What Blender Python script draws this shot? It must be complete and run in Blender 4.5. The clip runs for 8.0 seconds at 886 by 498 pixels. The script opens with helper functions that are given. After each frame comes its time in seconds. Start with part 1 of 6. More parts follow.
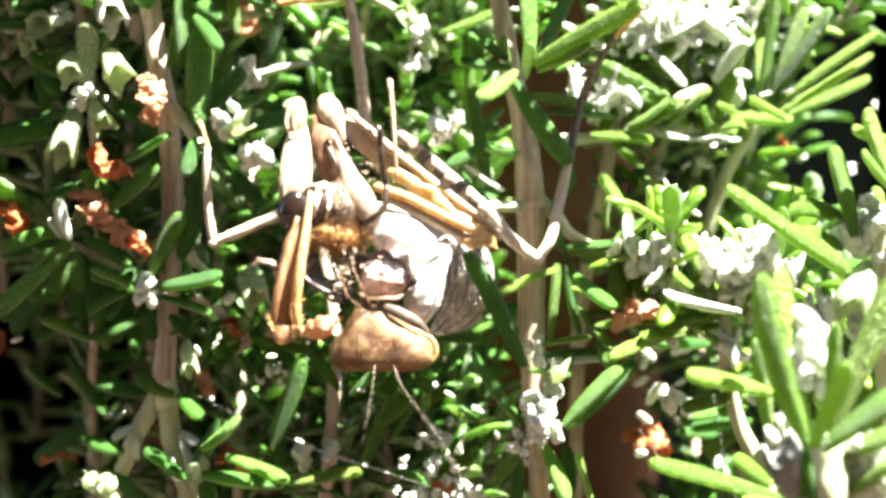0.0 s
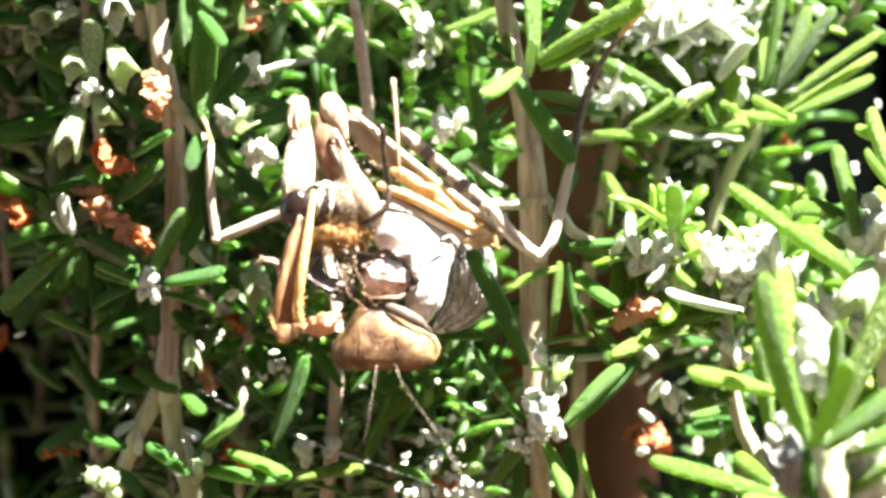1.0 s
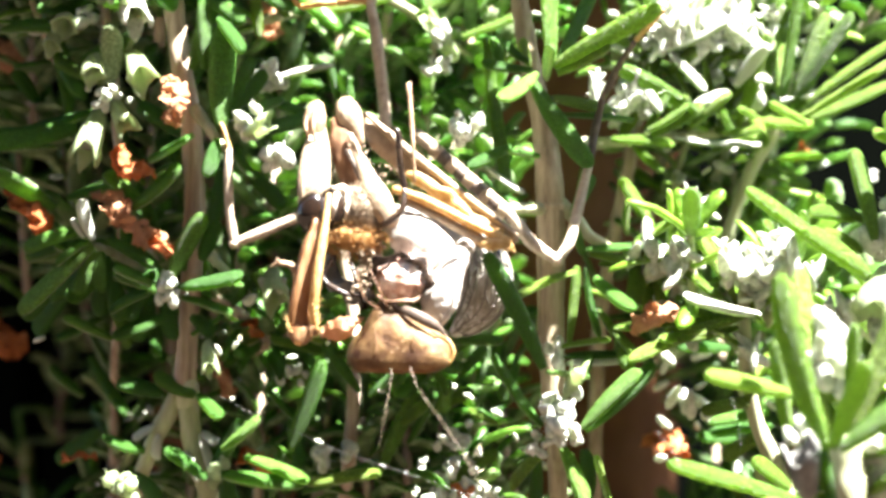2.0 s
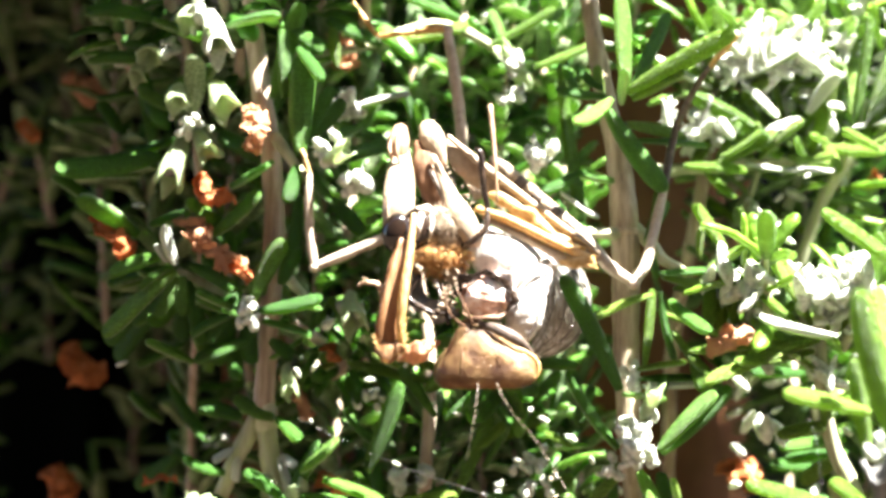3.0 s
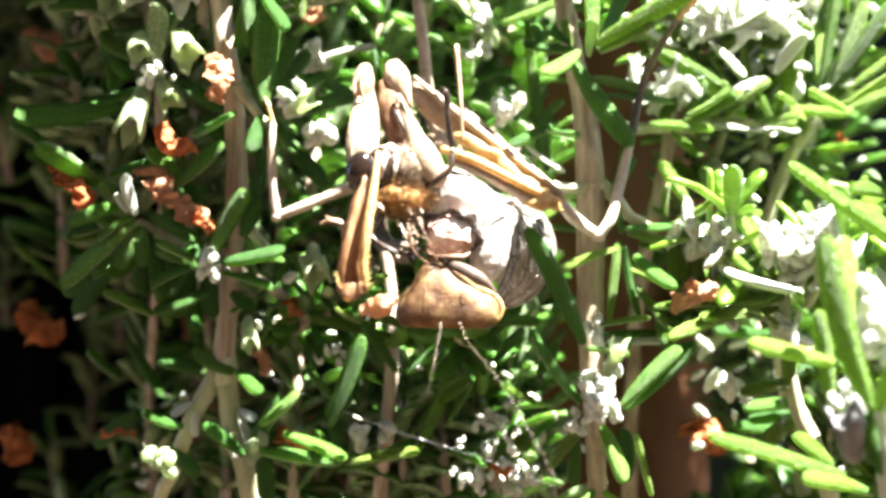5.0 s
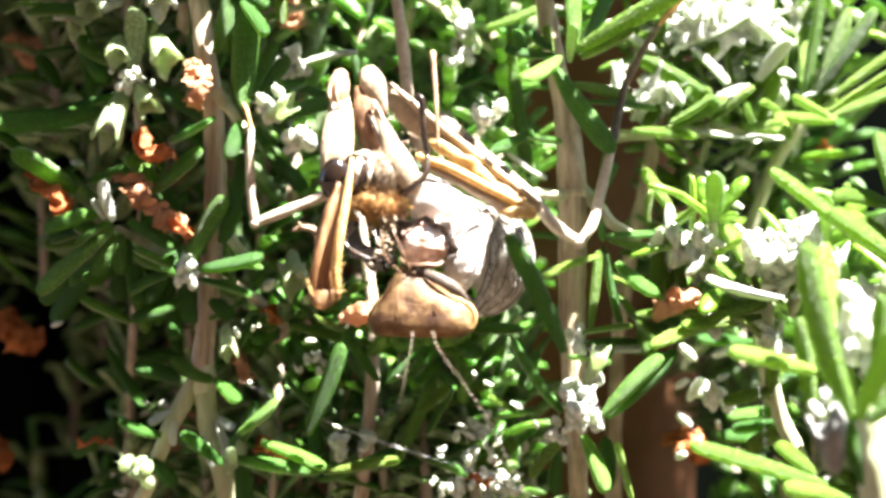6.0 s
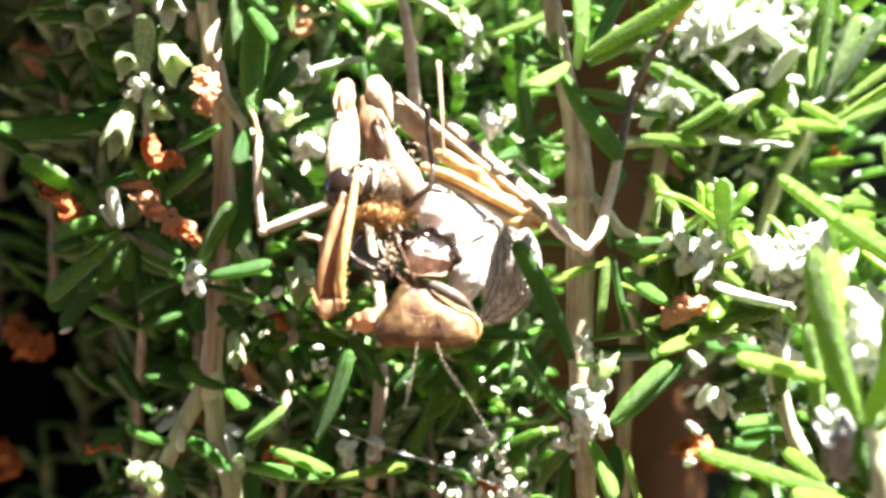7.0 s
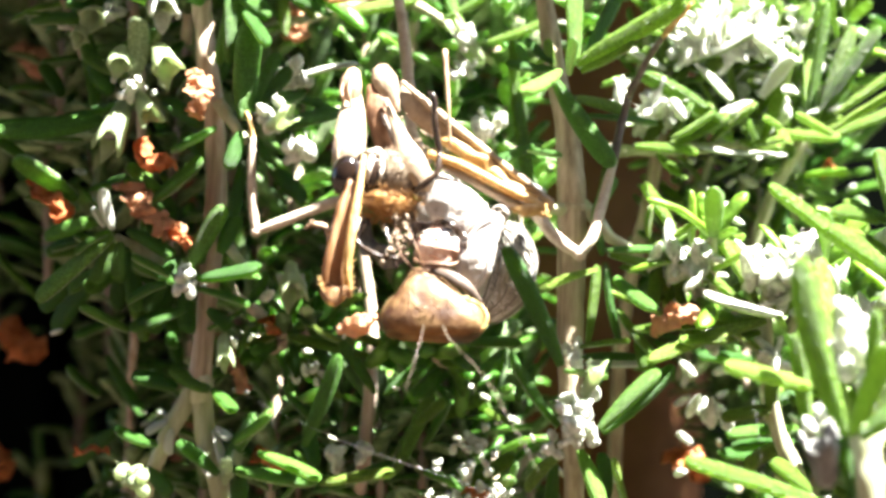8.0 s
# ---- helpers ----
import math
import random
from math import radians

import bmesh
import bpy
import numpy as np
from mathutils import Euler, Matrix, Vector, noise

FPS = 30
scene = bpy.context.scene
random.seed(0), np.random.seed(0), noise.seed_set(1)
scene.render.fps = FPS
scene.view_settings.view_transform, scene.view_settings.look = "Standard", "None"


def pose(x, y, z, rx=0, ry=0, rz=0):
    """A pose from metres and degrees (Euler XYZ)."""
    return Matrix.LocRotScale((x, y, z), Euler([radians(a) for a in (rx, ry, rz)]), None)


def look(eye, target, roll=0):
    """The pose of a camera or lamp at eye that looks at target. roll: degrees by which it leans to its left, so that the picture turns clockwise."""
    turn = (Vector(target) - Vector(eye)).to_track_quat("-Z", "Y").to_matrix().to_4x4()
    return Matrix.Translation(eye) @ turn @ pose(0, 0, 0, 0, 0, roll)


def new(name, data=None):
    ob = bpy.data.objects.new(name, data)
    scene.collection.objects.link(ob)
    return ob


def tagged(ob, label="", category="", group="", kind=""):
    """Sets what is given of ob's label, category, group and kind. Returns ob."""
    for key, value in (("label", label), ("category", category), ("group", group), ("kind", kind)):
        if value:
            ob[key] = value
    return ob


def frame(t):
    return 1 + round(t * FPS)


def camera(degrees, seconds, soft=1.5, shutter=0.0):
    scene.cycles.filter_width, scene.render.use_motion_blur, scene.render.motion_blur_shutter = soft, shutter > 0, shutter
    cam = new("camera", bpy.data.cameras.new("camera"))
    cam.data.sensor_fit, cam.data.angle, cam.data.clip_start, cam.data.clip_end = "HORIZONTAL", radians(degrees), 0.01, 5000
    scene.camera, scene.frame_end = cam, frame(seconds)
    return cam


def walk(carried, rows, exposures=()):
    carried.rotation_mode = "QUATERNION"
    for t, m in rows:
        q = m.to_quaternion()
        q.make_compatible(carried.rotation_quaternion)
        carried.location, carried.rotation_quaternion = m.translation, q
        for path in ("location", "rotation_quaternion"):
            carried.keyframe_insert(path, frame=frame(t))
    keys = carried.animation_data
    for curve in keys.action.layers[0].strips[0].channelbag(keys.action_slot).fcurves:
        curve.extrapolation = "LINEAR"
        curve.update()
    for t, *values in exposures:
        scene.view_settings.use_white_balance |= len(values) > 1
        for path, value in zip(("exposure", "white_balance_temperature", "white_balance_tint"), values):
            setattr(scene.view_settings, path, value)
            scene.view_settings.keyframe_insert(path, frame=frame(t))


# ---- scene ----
# A praying mantis hangs in a sunlit rosemary bush and eats a bee. Lengths below are in millimetres
# round the mantis, with x right, y away and z up; SUBJECT lifts them above the soil.
MM = 0.001
SUBJECT = Vector((0.0, 0.0, 95.0))


def eye_pose(x, y, z, ax, ay, az):
    """Camera pose: place in mm, and a small turn (axis times degrees) from looking level along +y."""
    turn = Vector((ax, ay, az))
    m = Matrix.Rotation(radians(turn.length), 4, turn.normalized()) if turn.length > 1e-6 else Matrix.Identity(4)
    return Matrix.Translation((Vector((x, y, z)) + SUBJECT) * MM) @ m @ pose(0, 0, 0, 90)


cam = camera(34.0, 8.0, soft=3.3)
cam.data.dof.use_dof = True
cam.data.dof.focus_distance = 0.102
cam.data.dof.aperture_fstop = 30.0
walk(cam, [
    (0, eye_pose(0.00, -102.57, 0.00, 0.000, -0.000, -0.001)),
    (0.5, eye_pose(-0.19, -102.75, -0.17, -0.065, -0.169, -0.232)),
    (1, eye_pose(-0.03, -102.73, 0.01, -0.115, -0.310, 0.093)),
    (1.5, eye_pose(-0.20, -102.93, 0.02, 0.073, -0.315, -0.031)),
    (1.7, eye_pose(-0.03, -102.92, -0.39, 0.304, -0.311, 0.340)),
    (2.25, eye_pose(0.32, -102.90, -1.21, 0.767, -0.302, 1.083)),
    (2.8, eye_pose(0.68, -102.89, -2.04, 1.229, -0.293, 1.826)),
    (3, eye_pose(-1.14, -104.28, -3.11, 2.690, -0.215, 3.155)),
    (3.5, eye_pose(-2.31, -104.83, -3.89, 3.464, -0.418, 3.117)),
    (4, eye_pose(-2.86, -105.08, -3.97, 4.082, -0.896, 1.733)),
    (4.5, eye_pose(-1.91, -105.82, -3.08, 3.287, -0.459, 2.031)),
    (5, eye_pose(-1.25, -103.15, -6.03, 2.460, -0.862, 1.674)),
    (5.2, eye_pose(-0.91, -102.41, -6.16, 2.720, -0.913, 1.387)),
    (6.5, eye_pose(-0.27, -102.19, -6.24, 2.899, -0.927, 1.549)),
    (7, eye_pose(-0.02, -102.20, -6.21, 3.144, -0.944, 1.895)),
    (7.5, eye_pose(1.31, -102.30, -6.50, 3.795, -1.452, 2.114)),
    (8, eye_pose(1.25, -101.99, -6.91, 3.774, -1.642, 2.202)),
])

# ---------------------------------------------------------------- light
SUN_DIR = Vector((0.39, -0.20, 0.90)).normalized()
world = bpy.data.worlds.new("sky")
scene.world = world
world.use_nodes = True
sky = world.node_tree.nodes.new("ShaderNodeTexSky")
sky.sky_type = "NISHITA"
sky.sun_disc = False
sky.sun_elevation = math.asin(SUN_DIR.z)
sky.sun_rotation = math.atan2(SUN_DIR.x, SUN_DIR.y)
backing = world.node_tree.nodes["Background"]
backing.inputs["Strength"].default_value = 0.034
world.node_tree.links.new(sky.outputs[0], backing.inputs["Color"])

sun = bpy.data.lights.new("sun", "SUN")
sun.energy = 5.0
sun.angle = radians(0.5)
sun.color = (1.0, 0.96, 0.90)
sun_ob = new("sun", sun)
sun_ob.matrix_world = look(SUN_DIR, (0, 0, 0))
scene.view_settings.exposure = 3.70


# ---------------------------------------------------------------- materials
def shader(name):
    m = bpy.data.materials.new(name)
    m.use_nodes = True
    t = m.node_tree
    return m, t, t.nodes["Principled BSDF"]


def noise_node(t, scale, detail=4.0, rough=0.6, stretch=None):
    co = t.nodes.new("ShaderNodeTexCoord")
    n = t.nodes.new("ShaderNodeTexNoise")
    n.inputs["Scale"].default_value = scale
    n.inputs["Detail"].default_value = detail
    n.inputs["Roughness"].default_value = rough
    if stretch:
        mp = t.nodes.new("ShaderNodeMapping")
        mp.inputs["Scale"].default_value = stretch
        t.links.new(co.outputs["Object"], mp.inputs["Vector"])
        t.links.new(mp.outputs[0], n.inputs["Vector"])
    else:
        t.links.new(co.outputs["Object"], n.inputs["Vector"])
    return n


def ramp(t, source, stops):
    r = t.nodes.new("ShaderNodeValToRGB")
    e = r.color_ramp.elements
    while len(e) < len(stops):
        e.new(0.5)
    for el, (at, c) in zip(e, stops):
        el.position, el.color = at, (*c, 1)
    t.links.new(source, r.inputs[0])
    return r


def mixed(t, a, b, fac, blend="MIX"):
    n = t.nodes.new("ShaderNodeMix")
    n.data_type, n.blend_type = "RGBA", blend
    for socket, v in ((n.inputs[0], fac), (n.inputs[6], a), (n.inputs[7], b)):
        if isinstance(v, (float, int)):
            socket.default_value = v
        elif isinstance(v, tuple):
            socket.default_value = (*v, 1)
        else:
            t.links.new(v, socket)
    return n.outputs[2]


def bump(t, bsdf, height, strength, distance):
    b = t.nodes.new("ShaderNodeBump")
    b.inputs["Strength"].default_value = strength
    b.inputs["Distance"].default_value = distance
    t.links.new(height, b.inputs["Height"])
    t.links.new(b.outputs[0], bsdf.inputs["Normal"])


def translucent(t, bsdf, colour, amount):
    """Lets light through thin living tissue."""
    tr = t.nodes.new("ShaderNodeBsdfTranslucent")
    if isinstance(colour, tuple):
        tr.inputs["Color"].default_value = (*colour, 1)
    else:
        t.links.new(colour, tr.inputs["Color"])
    mx = t.nodes.new("ShaderNodeMixShader")
    mx.inputs[0].default_value = amount
    out = t.nodes["Material Output"]
    t.links.new(bsdf.outputs[0], mx.inputs[1])
    t.links.new(tr.outputs[0], mx.inputs[2])
    t.links.new(mx.outputs[0], out.inputs["Surface"])


def leaf_material(name, stops, per_island, roughness, relief, through_colour, freq):
    m, t, b = shader(name)
    stretch = None if per_island else (1.0, 4.5, 1.0)
    if per_island:
        src = t.nodes.new("ShaderNodeNewGeometry").outputs["Random Per Island"]
    else:
        src = t.nodes.new("ShaderNodeObjectInfo").outputs["Random"]
    own = ramp(t, src, stops)
    spots = noise_node(t, freq * 0.4, 5.0, 0.7, stretch)
    patch = ramp(t, spots.outputs["Fac"], [(0.32, (0.50, 0.56, 0.5)), (0.7, (1.45, 1.38, 1.3))])
    dots = noise_node(t, freq, 3.0, 0.6, stretch)
    fleck = ramp(t, dots.outputs["Fac"], [(0.42, (0.38, 0.43, 0.34)), (0.50, (0.85, 0.88, 0.8)), (0.61, (1.7, 1.65, 1.6))])
    skin = mixed(t, own.outputs[0], patch.outputs[0], 0.5, "MULTIPLY")
    t.links.new(mixed(t, skin, fleck.outputs[0], 0.85, "MULTIPLY"), b.inputs["Base Color"])
    b.inputs["Roughness"].default_value = roughness
    b.inputs["Specular IOR Level"].default_value = 0.42
    if relief:
        fine = noise_node(t, freq, 2.0, 0.5, stretch)
        bump(t, b, fine.outputs["Fac"], relief, 0.0005)
    translucent(t, b, through_colour, 0.38)
    return m


GREENS = [(0.0, (0.031, 0.108, 0.017)), (0.4, (0.053, 0.160, 0.022)), (0.75, (0.090, 0.225, 0.031)), (1.0, (0.150, 0.29, 0.05))]
PALES = [(0.0, (0.16, 0.24, 0.13)), (0.5, (0.22, 0.32, 0.17)), (1.0, (0.32, 0.40, 0.24))]
M_LEAF = leaf_material("rosemary_leaf", GREENS, False, 0.48, 0.7, (0.24, 0.46, 0.05), 10.0)
# lighter greens for new growth that also paint full sun into the leaves
YOUNG_LIT = [(0.0, (0.078, 0.175, 0.019)), (0.5, (0.14, 0.25, 0.032)), (1.0, (0.235, 0.345, 0.065))]
M_LEAF_YOUNG_LIT = leaf_material("young_sunlit_rosemary_leaf", YOUNG_LIT, False, 0.45, 1.0, (0.40, 0.60, 0.09), 8.0)
M_UNDER = leaf_material("rosemary_leaf_underside", PALES, False, 0.7, 0.3, (0.30, 0.45, 0.12), 7.0)
M_LEAF_FAR = leaf_material("rosemary_foliage", GREENS, True, 0.40, 0.5, (0.24, 0.46, 0.06), 700.0)
M_YOUNG_LIT_FAR = leaf_material("young_sunlit_rosemary_foliage", YOUNG_LIT, True, 0.40, 0.5, (0.42, 0.62, 0.10), 700.0)
M_UNDER_FAR = leaf_material("rosemary_foliage_underside", PALES, True, 0.7, 0.2, (0.30, 0.45, 0.12), 700.0)


def plain(name, stops, freq, roughness, relief=0.3, depth=0.0002, spec=0.5, stretch=None, metallic=0.0, let=None, detail=5.0):
    """A material whose colour wanders between the stops on a noise of freq per metre."""
    m, t, b = shader(name)
    n = noise_node(t, freq, detail, 0.6, stretch)
    big = noise_node(t, freq * 0.22, 2.0, 0.5)
    r = ramp(t, n.outputs["Fac"], stops)
    w = ramp(t, big.outputs["Fac"], [(0.35, (0.72, 0.70, 0.68)), (0.65, (1.15, 1.15, 1.15))])
    t.links.new(mixed(t, r.outputs[0], w.outputs[0], 0.6, "MULTIPLY"), b.inputs["Base Color"])
    b.inputs["Roughness"].default_value = roughness
    b.inputs["Specular IOR Level"].default_value = spec
    b.inputs["Metallic"].default_value = metallic
    if relief:
        bump(t, b, n.outputs["Fac"], relief, depth)
    if let:
        translucent(t, b, let[0], let[1])
    return m


M_STEM = plain("stem_bark", [(0.3, (0.22, 0.175, 0.112)), (0.5, (0.415, 0.344, 0.236)), (0.72, (0.586, 0.512, 0.366))], 1500, 0.75, 0.6, 0.0002, 0.3, (1, 1, 0.12))
M_STEM_DRY = plain("stem_bark_brown", [(0.3, (0.23, 0.165, 0.11)), (0.5, (0.44, 0.355, 0.265)), (0.7, (0.64, 0.56, 0.45))], 1100, 0.75, 0.6, 0.0002, 0.3, (1, 1, 0.1))
M_STEM_GREEN = plain("young_stem", [(0.3, (0.29, 0.32, 0.17)), (0.5, (0.42, 0.44, 0.27)), (0.72, (0.55, 0.56, 0.41))], 900, 0.65, 0.4, 0.0002, 0.3, (1, 1, 0.2))
M_BUD = plain("bud_felt", [(0.32, (0.36, 0.40, 0.33)), (0.5, (0.66, 0.69, 0.62)), (0.7, (0.84, 0.85, 0.82))], 2200, 0.6, 0.5, 0.0002, 0.4, let=((0.6, 0.68, 0.45), 0.25))
M_CALYX = plain("calyx_skin", [(0.3, (0.24, 0.33, 0.18)), (0.6, (0.42, 0.50, 0.32)), (0.85, (0.64, 0.68, 0.54))], 1300, 0.5, 0.4, 0.0002, 0.4, let=((0.62, 0.70, 0.42), 0.5))
M_CALYX_DARK = plain("withered_calyx_and_shade", [(0.3, (0.05, 0.05, 0.05)), (0.6, (0.16, 0.16, 0.15)), (0.85, (0.42, 0.42, 0.40))], 1300, 0.4, 0.5, 0.0002, 0.6)
M_DRY = plain("dried_petal", [(0.25, (0.22, 0.06, 0.02)), (0.5, (0.50, 0.17, 0.055)), (0.75, (0.68, 0.36, 0.18))], 800, 0.7, 0.7, 0.0003, 0.3, let=((0.75, 0.25, 0.06), 0.3))
M_DRY_PALE = plain("dried_petal_pale", [(0.25, (0.294, 0.124, 0.059)), (0.5, (0.506, 0.272, 0.15)), (0.75, (0.662, 0.432, 0.28))], 800, 0.7, 0.7, 0.0003, 0.3, let=((0.8, 0.45, 0.25), 0.3))
M_CLAY = plain("terracotta", [(0.3, (0.151, 0.068, 0.029)), (0.55, (0.216, 0.101, 0.045)), (0.8, (0.274, 0.137, 0.068))], 120, 0.85, 0.4, 0.0004, 0.2)
M_SOIL = plain("soil", [(0.3, (0.018, 0.012, 0.008)), (0.55, (0.05, 0.033, 0.022)), (0.8, (0.11, 0.075, 0.05))], 160, 0.95, 1.0, 0.003, 0.2)
# fence grey-green taken down to near-black to stand in for deep shade
M_WALL = plain("shade_dark_fence", [(0.3, (0.0016, 0.0022, 0.0018)), (0.6, (0.003, 0.004, 0.003)), (0.85, (0.007, 0.009, 0.007))], 60, 0.95, 0.2, 0.0005, 0.0, (1, 1, 0.05))
M_PLASTER = plain("sky_block_plaster", [(0.3, (0.17, 0.155, 0.135)), (0.6, (0.22, 0.205, 0.18)), (0.85, (0.29, 0.27, 0.24))], 12, 0.9, 0.5, 0.003, 0.2)
M_SILK = plain("spider_silk", [(0.3, (0.6, 0.6, 0.6)), (0.7, (0.8, 0.8, 0.8))], 900, 0.25, 0.0)

M_TAN = plain("mantis_tan", [(0.3, (0.20, 0.12, 0.07)), (0.5, (0.36, 0.24, 0.15)), (0.75, (0.54, 0.41, 0.29))], 1600, 0.5, 0.6, 0.0002, 0.4, (1, 1, 0.35), detail=9.0)
M_PALE = plain("mantis_pale", [(0.3, (0.281, 0.204, 0.133)), (0.55, (0.367, 0.285, 0.2)), (0.8, (0.445, 0.366, 0.274))], 1800, 0.5, 0.6, 0.0002, 0.4, detail=9.0)
M_BROWN = plain("mantis_brown", [(0.3, (0.055, 0.028, 0.014)), (0.55, (0.13, 0.068, 0.036)), (0.8, (0.27, 0.165, 0.095))], 1600, 0.5, 0.4, 0.0001, 0.5)
M_AMBER = plain("mantis_amber", [(0.3, (0.09, 0.04, 0.016)), (0.5, (0.234, 0.119, 0.052)), (0.72, (0.45, 0.285, 0.161))], 1300, 0.4, 0.5, 0.0002, 0.5, (1, 1, 0.3), let=((0.7, 0.32, 0.08), 0.2), detail=8.0)
M_YELLOW = plain("mantis_yellow", [(0.3, (0.378, 0.197, 0.056)), (0.5, (0.54, 0.353, 0.136)), (0.72, (0.666, 0.508, 0.26))], 1900, 0.45, 0.5, 0.0002, 0.5, let=((0.8, 0.5, 0.12), 0.18))
M_FACE = plain("mantis_face", [(0.34, (0.030, 0.012, 0.006)), (0.45, (0.095, 0.050, 0.021)), (0.54, (0.155, 0.092, 0.039)), (0.68, (0.27, 0.18, 0.088))], 650, 0.5, 0.8, 0.0003, 0.35, let=((0.6, 0.30, 0.10), 0.2), detail=10.0)
M_EYE = plain("mantis_eye", [(0.3, (0.104, 0.068, 0.027)), (0.6, (0.169, 0.112, 0.051)), (0.85, (0.244, 0.169, 0.085))], 700, 0.3, 0.1, 0.00005, 0.6, let=((0.8, 0.5, 0.2), 0.25))
M_RUST = plain("mantis_rust_brown", [(0.3, (0.10, 0.045, 0.022)), (0.52, (0.21, 0.11, 0.06)), (0.75, (0.36, 0.22, 0.13))], 1700, 0.6, 0.6, 0.0002, 0.3, (1, 1, 0.4), detail=9.0)
M_ANTENNA = plain("mantis_antenna", [(0.3, (0.18, 0.14, 0.095)), (0.7, (0.36, 0.30, 0.22))], 900, 0.4, 0.0)
M_LEG = plain("mantis_leg", [(0.3, (0.344, 0.271, 0.2)), (0.55, (0.476, 0.394, 0.304)), (0.8, (0.558, 0.492, 0.4))], 1500, 0.55, 0.3, 0.0001, 0.4)
M_DARK = plain("mantis_dark_joint", [(0.3, (0.05, 0.035, 0.028)), (0.6, (0.12, 0.09, 0.07)), (0.85, (0.28, 0.22, 0.18))], 1500, 0.5, 0.3, 0.0001, 0.5)
M_PINK = plain("mantis_mouth", [(0.32, (0.28, 0.13, 0.085)), (0.46, (0.56, 0.37, 0.30)), (0.58, (0.80, 0.73, 0.69))], 900, 0.2, 0.6, 0.0003, 0.8)
M_FUZZ = plain("bee_fuzz", [(0.32, (0.062, 0.037, 0.019)), (0.5, (0.211, 0.155, 0.099)), (0.66, (0.384, 0.335, 0.267))], 2200, 0.6, 0.6, 0.0002, 0.4)
M_BELLY = plain("mantis_belly", [(0.3, (0.208, 0.176, 0.152)), (0.4, (0.384, 0.344, 0.312)), (0.6, (0.512, 0.488, 0.464))], 900, 0.5, 0.7, 0.0004, 0.4, let=((0.8, 0.75, 0.7), 0.15), detail=8.0)
M_WING = plain("mantis_wing", [(0.34, (0.187, 0.18, 0.144)), (0.5, (0.331, 0.317, 0.266)), (0.62, (0.533, 0.526, 0.49))], 1300, 0.25, 0.5, 0.0002, 0.7, (1, 1, 0.4), detail=7.0)
M_VEIN = plain("wing_vein", [(0.3, (0.05, 0.045, 0.035)), (0.7, (0.14, 0.125, 0.10))], 900, 0.5, 0.0)
M_BEE = plain("bee_shell", [(0.35, (0.008, 0.005, 0.004)), (0.55, (0.025, 0.015, 0.010)), (0.78, (0.09, 0.06, 0.04))], 700, 0.25, 0.2, 0.0001, 0.5)
M_BEE_EYE = plain("bee_eye", [(0.3, (0.006, 0.004, 0.003)), (0.7, (0.016, 0.009, 0.006))], 600, 0.12, 0.1, 0.00005, 0.7)
M_BEE_HAIR = plain("bee_hair", [(0.32, (0.12, 0.045, 0.010)), (0.5, (0.34, 0.16, 0.035)), (0.68, (0.62, 0.40, 0.17))], 1500, 0.6, 0.0)
# pale colour for highlights painted on the bee's glossy head
M_BEE_SHINE = plain("bee_painted_shine", [(0.3, (0.42, 0.34, 0.25)), (0.7, (0.74, 0.68, 0.60))], 900, 0.3, 0.2, 0.0001, 0.7)


# ---------------------------------------------------------------- mesh helpers
ORIGIN = {}


def thing(name, at, label, category, group="", kind=""):
    ob = new(name)
    ob.empty_display_size = 0.002
    ORIGIN[ob.name] = Vector(at)
    ob.location = (Vector(at) + SUBJECT) * MM
    return tagged(ob, label, category, group, kind)


def part(name, bm, material, parent=None, label="", origin=None, smooth=True):
    """Links bm (mm, in the space round the mantis) as one mesh object under parent."""
    mats = material if isinstance(material, (list, tuple)) else [material]
    if origin is None:
        origin = sum((v.co for v in bm.verts), Vector()) / max(1, len(bm.verts))
    origin = Vector(origin)
    bmesh.ops.recalc_face_normals(bm, faces=bm.faces)
    for f in bm.faces:
        f.smooth = smooth
    bm.transform(Matrix.Scale(MM, 4) @ Matrix.Translation(-origin))
    me = bpy.data.meshes.new(name)
    bm.to_mesh(me)
    bm.free()
    for m in mats:
        me.materials.append(m)
    ob = new(name, me)
    ORIGIN[ob.name] = origin
    if parent:
        ob.parent = parent
        ob.location = (origin - ORIGIN[parent.name]) * MM
    else:
        ob.location = (origin + SUBJECT) * MM
    return tagged(ob, label)


def spline(points, steps=5):
    """Catmull-Rom through points (tuples of any length)."""
    p = [np.array(q, float) for q in points]
    if len(p) < 3:
        return [p[0] + (p[-1] - p[0]) * k / steps for k in range(steps + 1)]
    p = [2 * p[0] - p[1]] + p + [2 * p[-1] - p[-2]]
    out = []
    for i in range(1, len(p) - 2):
        a, b, c, d = p[i - 1:i + 3]
        for k in range(steps):
            u = k / steps
            out.append(0.5 * (2 * b + (c - a) * u + (2 * a - 5 * b + 4 * c - d) * u * u + (3 * b - a - 3 * c + d) * u ** 3))
    return out + [p[-2]]


